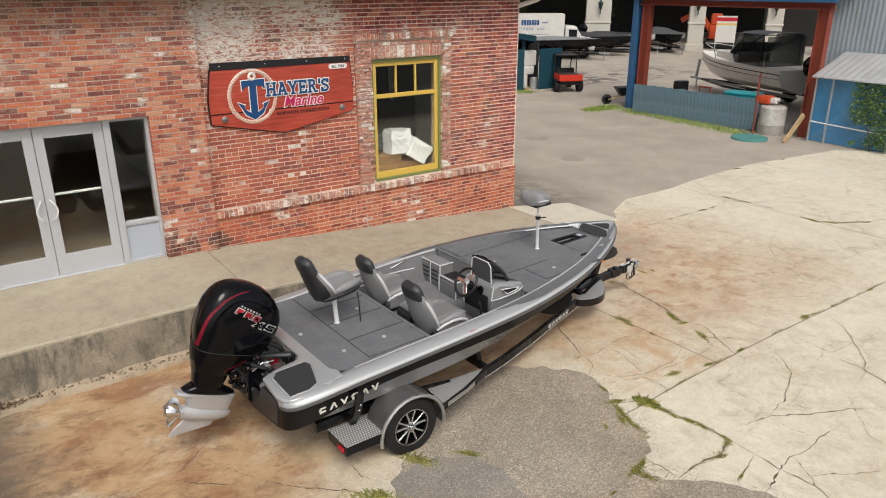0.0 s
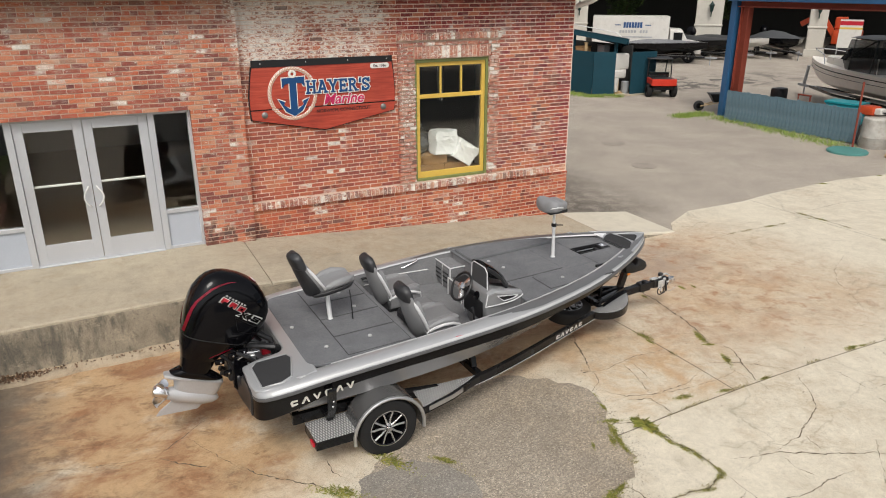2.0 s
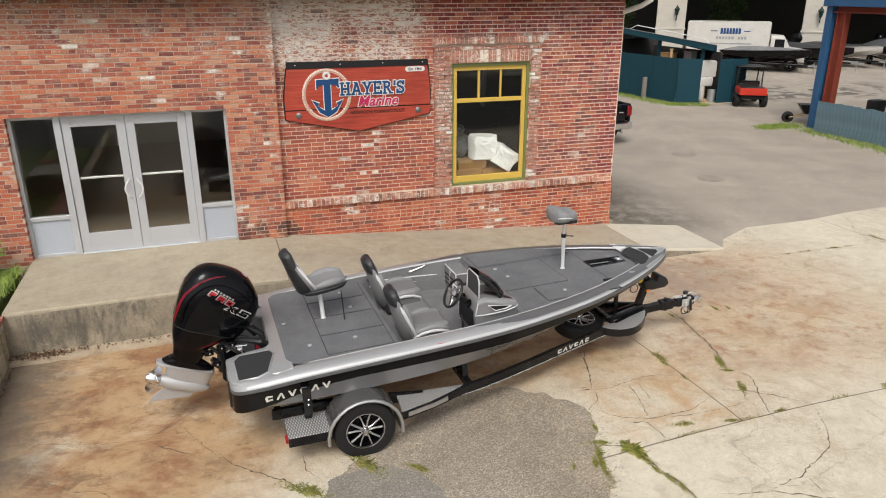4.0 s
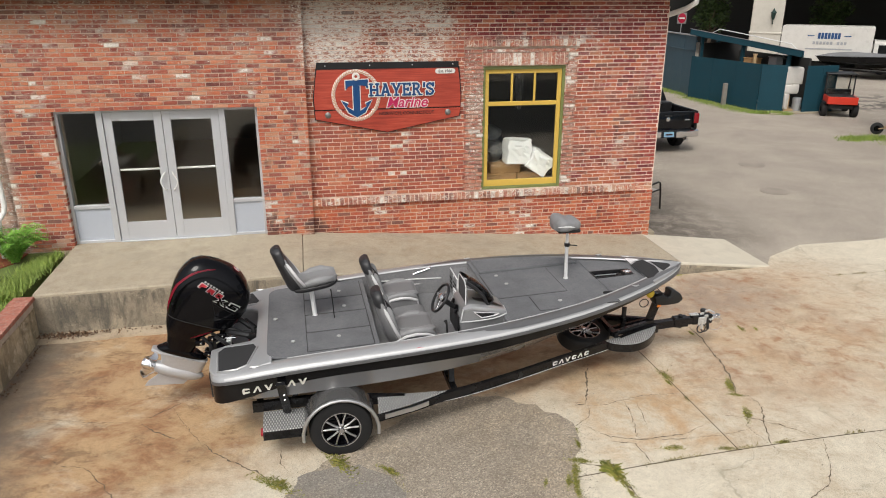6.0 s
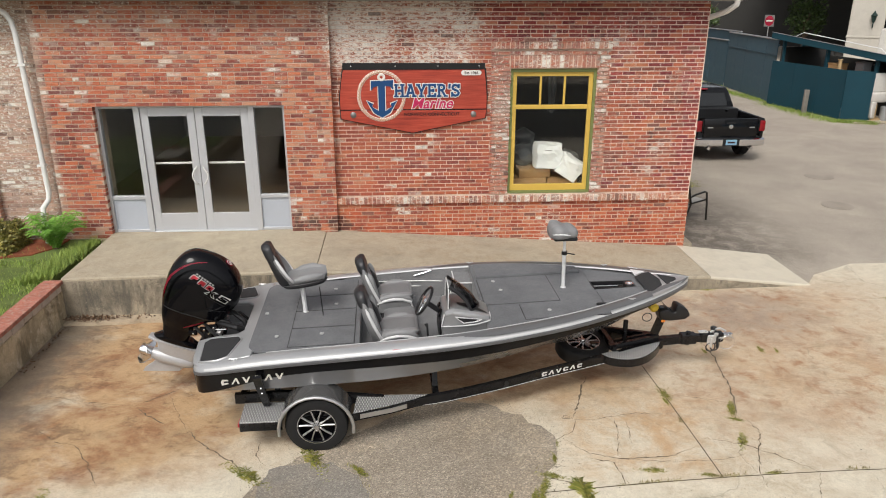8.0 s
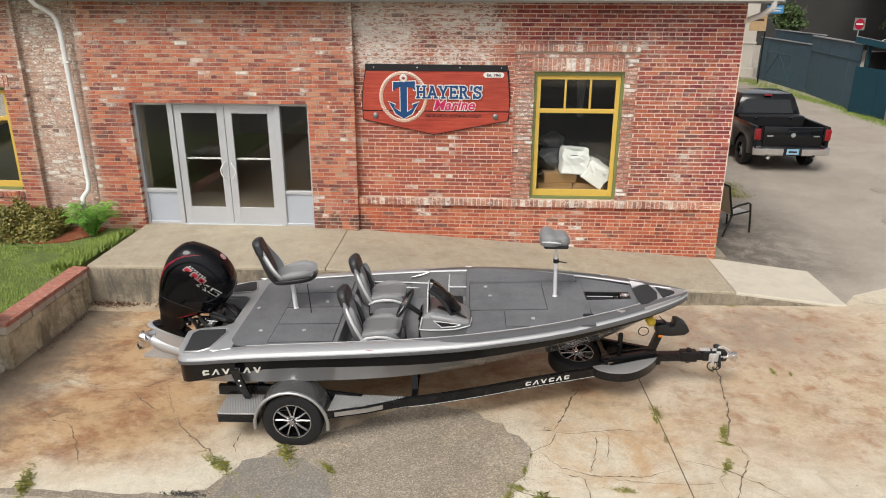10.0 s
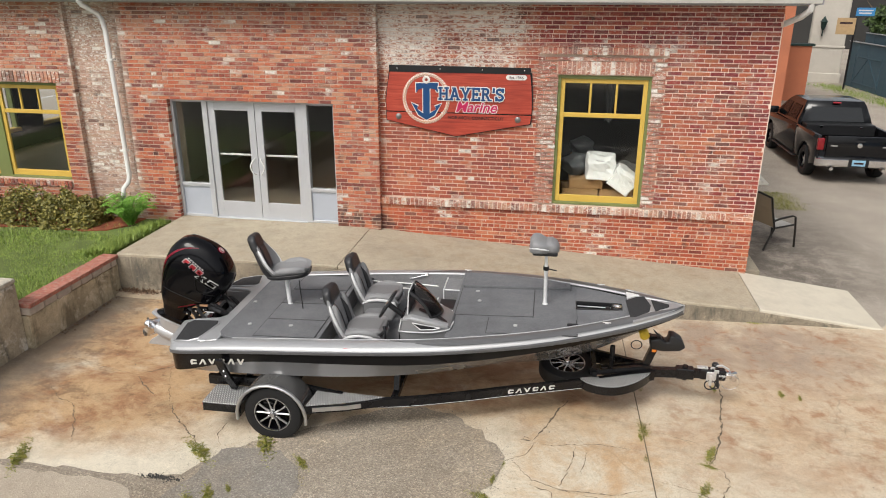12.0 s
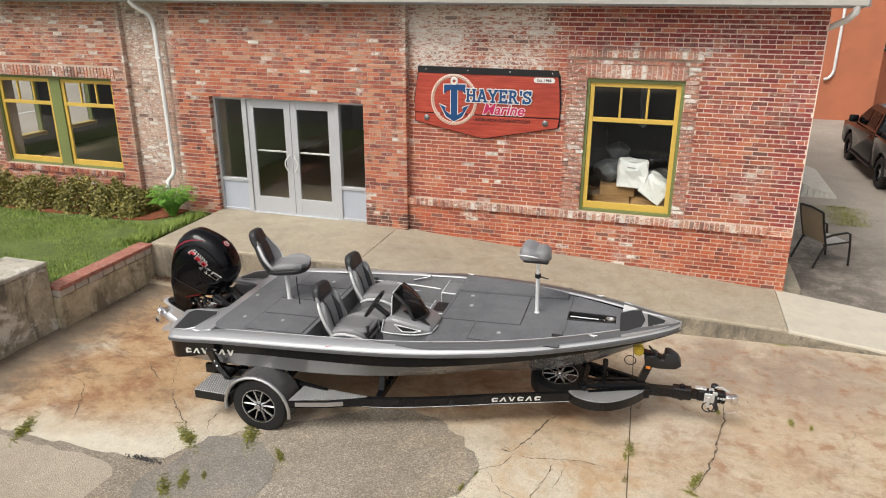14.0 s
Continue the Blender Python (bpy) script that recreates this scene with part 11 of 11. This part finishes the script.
# machines and signs
dig = thing("orange_excavator", pose(39.8, 22.6, 0, 0, 0, 120) @ Matrix.Scale(0.75, 4), "orange excavator parked under the viaduct", "excavator")
part("body", box(-1.2, 1.2, -1.0, 1.0, 0.9, 2.2, 0.15, seg=2), orange_mat, dig, "", True)
part("cabin", box(0.2, 1.2, -0.9, 0.1, 2.2, 3.3, 0.1), orange_mat, dig)
part("boom", bar([(1.0, 0.4, 1.6), (2.4, 0.4, 3.6), (4.0, 0.4, 2.6)], 0.35, 0.5), orange_mat, dig)
for s in (1, -1):
    part("track", box(-1.6, 1.6, s * 0.7, s * 1.25, 0.0, 0.85, 0.3, seg=3), black_mat, dig, "", True)
stand = thing("notice_board", pose(36.2, 19.9, 0, 0, 0, -56), "white notice board with red and yellow stripes", "notice board")
part("panel", box(-0.65, 0.65, -0.03, 0.03, 0.75, 2.5), gel_mat, stand)
part("red_stripe", box(-0.65, 0.65, -0.036, -0.032, 2.15, 2.4), red_mat, stand)
part("yellow_stripe", box(-0.65, 0.65, -0.036, -0.032, 1.9, 2.02), ochre_mat, stand)
for x in (-0.6, 0.6):
    part("leg", box(x - 0.03, x + 0.03, 0.031, 0.08, 0, 2.5), galv_mat, stand)
solid("far_verge", box(27, 36, 10.5, 14.5, -0.05, 0.03), lawn_mat, "strip of grass in the boat yard", "ground")
rsign = thing("road_sign", pose(15.65, 28.5, 0, 0, 0, -20) @ Matrix.Diagonal((0.8, 1, 0.97, 1)), "square sign with a red disc on a post, its plate greyed as if in shade", "sign")
part("post", tube([(0, 0.03, 0), (0, 0.03, 3.5)], 0.03, 8), galv_mat, rsign)
# white plate coloured grey to stand for the shade it hangs in
part("plate", box(-0.32, 0.32, -0.012, 0.0, 2.90, 3.54, 0.005), surf("shaded_plate", (0.16, 0.155, 0.15), 0.6), rsign)
part("plate_disc", lathe([(0.28, 0), (0.28, 0.004), (0.001, 0.005)], 24, m=pose(0, -0.013, 3.22, 90, 0, 0)), stripe_red_mat, rsign, "red disc")
part("plate_bar", box(-0.2, 0.2, -0.024, -0.019, 3.18, 3.26), gel_mat, rsign)
bsign = thing("street_sign", pose(11.55, 29.4, 0, 0, 0, -12), "blue sign with white bars on a dark pole", "sign")
part("post", tube([(-0.35, 0.03, 0), (-0.35, 0.03, 4.1)], 0.04, 8), black_mat, bsign)
part("plate", box(-0.42, 0.42, -0.012, 0.0, 3.62, 4.02, 0.005), surf("sign_plate_blue", (0.03, 0.20, 0.45), 0.4, var=0.05), bsign)
part("plate_bar", box(-0.33, 0.33, -0.018, -0.013, 3.86, 3.92), gel_mat, bsign)
part("plate_bar", box(-0.28, 0.28, -0.018, -0.013, 3.72, 3.79), gel_mat, bsign)
tsign = thing("hanging_sign", pose(10.5, 28.7, 0, 0, 0, -12), "faded tan sign board on a post", "sign")
part("post", tube([(0.4, 0.03, 0), (0.4, 0.03, 3.6)], 0.04, 8), black_mat, tsign)
part("plate", box(-0.42, 0.42, -0.02, 0.0, 2.75, 3.55, 0.005), plank_mat, tsign)
part("plate_bar", box(-0.28, 0.28, -0.026, -0.021, 3.25, 3.35), ink_mat, tsign)
gate = thing("mesh_gate", pose(11.85, 28.5, 0, 0, 0, 91), "slate-blue braced metal gate in the yard wall", "gate")
for a, b in (((-1.6, 0.06, 0.3), (1.6, 0.06, 0.3)), ((-1.6, 0.06, 1.6), (1.6, 0.06, 1.6)), ((-1.6, 0.06, 0.1), (-1.6, 0.06, 1.7)), ((1.6, 0.06, 0.1), (1.6, 0.06, 1.7)), ((-1.6, 0.06, 0.3), (0, 0.06, 1.6)), ((0, 0.06, 1.6), (1.6, 0.06, 0.3))):
    part("bar", tube([a, b], 0.035, 6), slate_mat, gate)

# neighbouring brick building
nb = thing("brick_building", pose(0, 0, 0), "orange-painted brick building across the side yard", "building", kind="structure")
part("wall", box(-14, 5.75, 20.3, 20.7, -0.2, 8), stucco_mat, nb, "orange brick wall")
part("wall", box(5.35, 5.75, 20.71, 32, -0.2, 8), stucco_mat, nb)
part("low_wall", box(5.76, 7.7, 24.0, 24.4, -0.2, 2.45), stucco_mat, nb, "lower brick return")
part("coping", box(5.76, 7.8, 23.93, 24.47, 2.452, 2.55, 0.01), lantern_mat, nb, "green metal coping")
part("wall_pipe", tube([(4.15, 20.24, 6.0), (4.15, 20.24, 1.95), (4.12, 20.22, 1.78), (4.0, 20.2, 1.62), (3.84, 20.2, 1.57)], 0.055, 8), white_mat, nb, "white pipe on the wall")

# ---- brickwork ----
COURSE, LONG, JOINT, PERPEND = 0.0677, 0.212, 0.0165, 0.0115
rb = random.Random(2)


def courses(x0, x1, z0, z1, y, holes=(), ends=(), floor=None):
    """Bricks of a running bond as (x0, x1, z0, z1, front, back); ends: x of corners that show a return."""
    out = []
    n = int((z1 - z0) / COURSE + 0.5)
    for r in range(n):
        za = z0 + r * COURSE
        zb = za + COURSE - JOINT
        step = LONG / 2 if r % 7 == 5 else LONG
        x = x0 - step * rb.choice((0.5, 0.5, 0.62) if r % 2 else (0.0, 0.1))
        while x < x1:
            a, b = max(x, x0), min(x + step - PERPEND, x1)
            x += step
            spans = [(a, b)]
            for h in holes:
                if za < h[3] - 0.02 and zb > h[2] + 0.02:
                    spans = [q for s in spans for q in ((s[0], min(s[1], h[0])), (max(s[0], h[1]), s[1])) if q[1] - q[0] > 0.02]
            for a2, b2 in spans:
                if b2 - a2 < 0.025 or (floor and zb < floor(a2)):
                    continue
                back = y + J
                if any(abs(a2 - e) < 0.004 or abs(b2 - e) < 0.004 for e in ends):
                    back = y + 0.13
                    a2 -= 0.004 * any(abs(a2 - e) < 0.004 for e in ends)
                    b2 += 0.004 * any(abs(b2 - e) < 0.004 for e in ends)
                out.append((a2, b2, za, zb, y - abs(rb.gauss(0, 0.0016)), back))
    return out


def uprights(x0, x1, z0, z1, front, back, w=0.0765):
    """A row of bricks set on end or on edge."""
    n = max(1, int((x1 - x0) / w + 0.5))
    s = (x1 - x0) / n
    return [(x0 + i * s + JOINT / 2, x0 + (i + 1) * s - JOINT / 2, z0 + rb.uniform(-0.004, 0.004), z1 + rb.uniform(-0.006, 0.004), front - abs(rb.gauss(0, 0.004)), back) for i in range(n)]


def bricks_joined(rows, name, parent, label):
    vs, fs = [], []
    for a, b, c, d, f, k in rows:
        n = len(vs)
        j = [rb.uniform(-0.0038, 0.0038) for _ in range(4)]
        vs += [(a + j[0], f, c + j[1]), (b + j[1], f, c + j[2]), (b + j[2], f, d + j[3]), (a + j[3], f, d + j[0]), (a, k, c), (b, k, c), (b, k, d), (a, k, d)]
        fs += [(n, n + 1, n + 2, n + 3), (n, n + 4, n + 5, n + 1), (n + 1, n + 5, n + 6, n + 2), (n + 2, n + 6, n + 7, n + 3), (n + 3, n + 7, n + 4, n)]
    me = bpy.data.meshes.new(name)
    me.from_pydata(vs, [], fs)
    me.materials.append(brick_mat)
    ob = tagged(new(name, me), label, kind="stuff")
    ob.parent = parent
    return ob


def land_foot(x):
    return land_z(x) - 0.06


head_l = (LWIN[0] - 0.1, LWIN[1] + 0.1, LWIN[3] + 0.0, LWIN[3] + 0.21)
rows = courses(-17.2, -11.76, 0.55, 4.53, 0.0, [LWIN, head_l, (LWIN[0] - 0.02, LWIN[1] + 0.02, 1.16, LWIN[2])], [-11.76, LWIN[1]])
rows += uprights(head_l[0], head_l[1], head_l[2] + 0.008, head_l[3] - 0.008, -0.006, J)
rows += uprights(LWIN[0], LWIN[1], 1.165, 1.262, -0.035, 0.1)
part("mortar_bed", box(LWIN[0] + 0.004, LWIN[1] - 0.004, -0.024, 0.0, 1.17, 1.257), mortar_mat, wall_a)
bricks_joined(rows, "brickwork", wall_a, "red and orange weathered bricks in running bond")
bricks_joined(courses(-11.76, -10.75, 0.55, 4.53, 0.1), "brickwork", wall_b, "pale washed bricks in running bond")
bricks_joined(courses(-10.75, -6.15, 0.55, 4.53, 0.0, [DOOR], [-10.75, -6.15, DOOR[0], DOOR[1]], land_foot), "brickwork", wall_c, "red and orange weathered bricks in running bond")
surround = (-3.5, -1.52, 1.25, 3.84)
rows = courses(-6.15, CORNER, 1.262, 4.53, 0.15, [WIN, surround], [CORNER])
rows += courses(-3.5, -1.52, 1.262, 3.42, 0.128, [WIN], [-3.5, -1.52, WIN[0], WIN[1]])
rows += uprights(WIN[0] - 0.02, WIN[1] + 0.02, 3.415, 3.62, 0.124, 0.15 + J)
rows += courses(-3.5, WIN[0] - 0.03, 3.42, 3.72, 0.128, [], [-3.5])
rows += courses(WIN[1] + 0.03, -1.52, 3.42, 3.72, 0.128, [], [-1.52])
rows += courses(WIN[0] - 0.02, WIN[1] + 0.02, 3.63, 3.70, 0.128)
rows += courses(-0.27, CORNER, 1.12, 1.262, 0.15, [], [CORNER])
rows += uprights(-3.52, -1.5, 3.725, 3.83, 0.085, 0.15 + J)
part("mortar_bed", box(-3.515, -1.505, 0.098, 0.155, 3.73, 3.825), mortar_mat, wall_d)
part("mortar_bed", box(WIN[0] - 0.015, WIN[1] + 0.015, 0.131, 0.155, 3.42, 3.615), mortar_mat, wall_d)
part("mortar_bed", box(-6.145, -0.285, 0.052, 0.095, 1.137, 1.238), mortar_mat, wall_e)
bricks_joined(rows, "brickwork", wall_d, "red, burgundy and whitewashed bricks in running bond")
bricks_joined(uprights(-6.15, -0.28, 1.13, 1.245, 0.04, 0.09 + J), "sill_course", wall_e, "projecting sill course of bricks on edge")
rows = courses(-6.15, CORNER, -0.02, 1.12, 0.09, [], [CORNER], land_foot)
single = [r for r in rows if -4.6 < r[0] and len(rows)]
single = sorted(single, key=lambda r: r[0])[:300]
chosen = set(single)
bricks_joined([r for r in rows if r not in chosen], "brickwork", wall_e, "bright orange-red bricks in running bond")
shapes = {}
for a, b, c, d, f, k in single:
    key = (round(b - a, 2), round(k - f, 2))
    if key not in shapes:
        w, h, t = max(0.03, key[0]), d - c, max(0.007, k - f)
        me = bpy.data.meshes.new("brick")
        o = 0.004
        me.from_pydata([(o, 0, o), (w - o, 0, o), (w - o, 0, h - o), (o, 0, h - o), (0, o, 0), (w, o, 0), (w, o, h), (0, o, h), (0, t, 0), (w, t, 0), (w, t, h), (0, t, h)], [], [(0, 1, 2, 3), (0, 4, 5, 1), (1, 5, 6, 2), (2, 6, 7, 3), (3, 7, 4, 0), (4, 8, 9, 5), (5, 9, 10, 6), (6, 10, 11, 7), (7, 11, 8, 4)])
        me.materials.append(brick_mat)
        shapes[key] = me
    ob = new("brick", shapes[key])
    ob.parent = wall_e
    ob.location = (a, f, c)
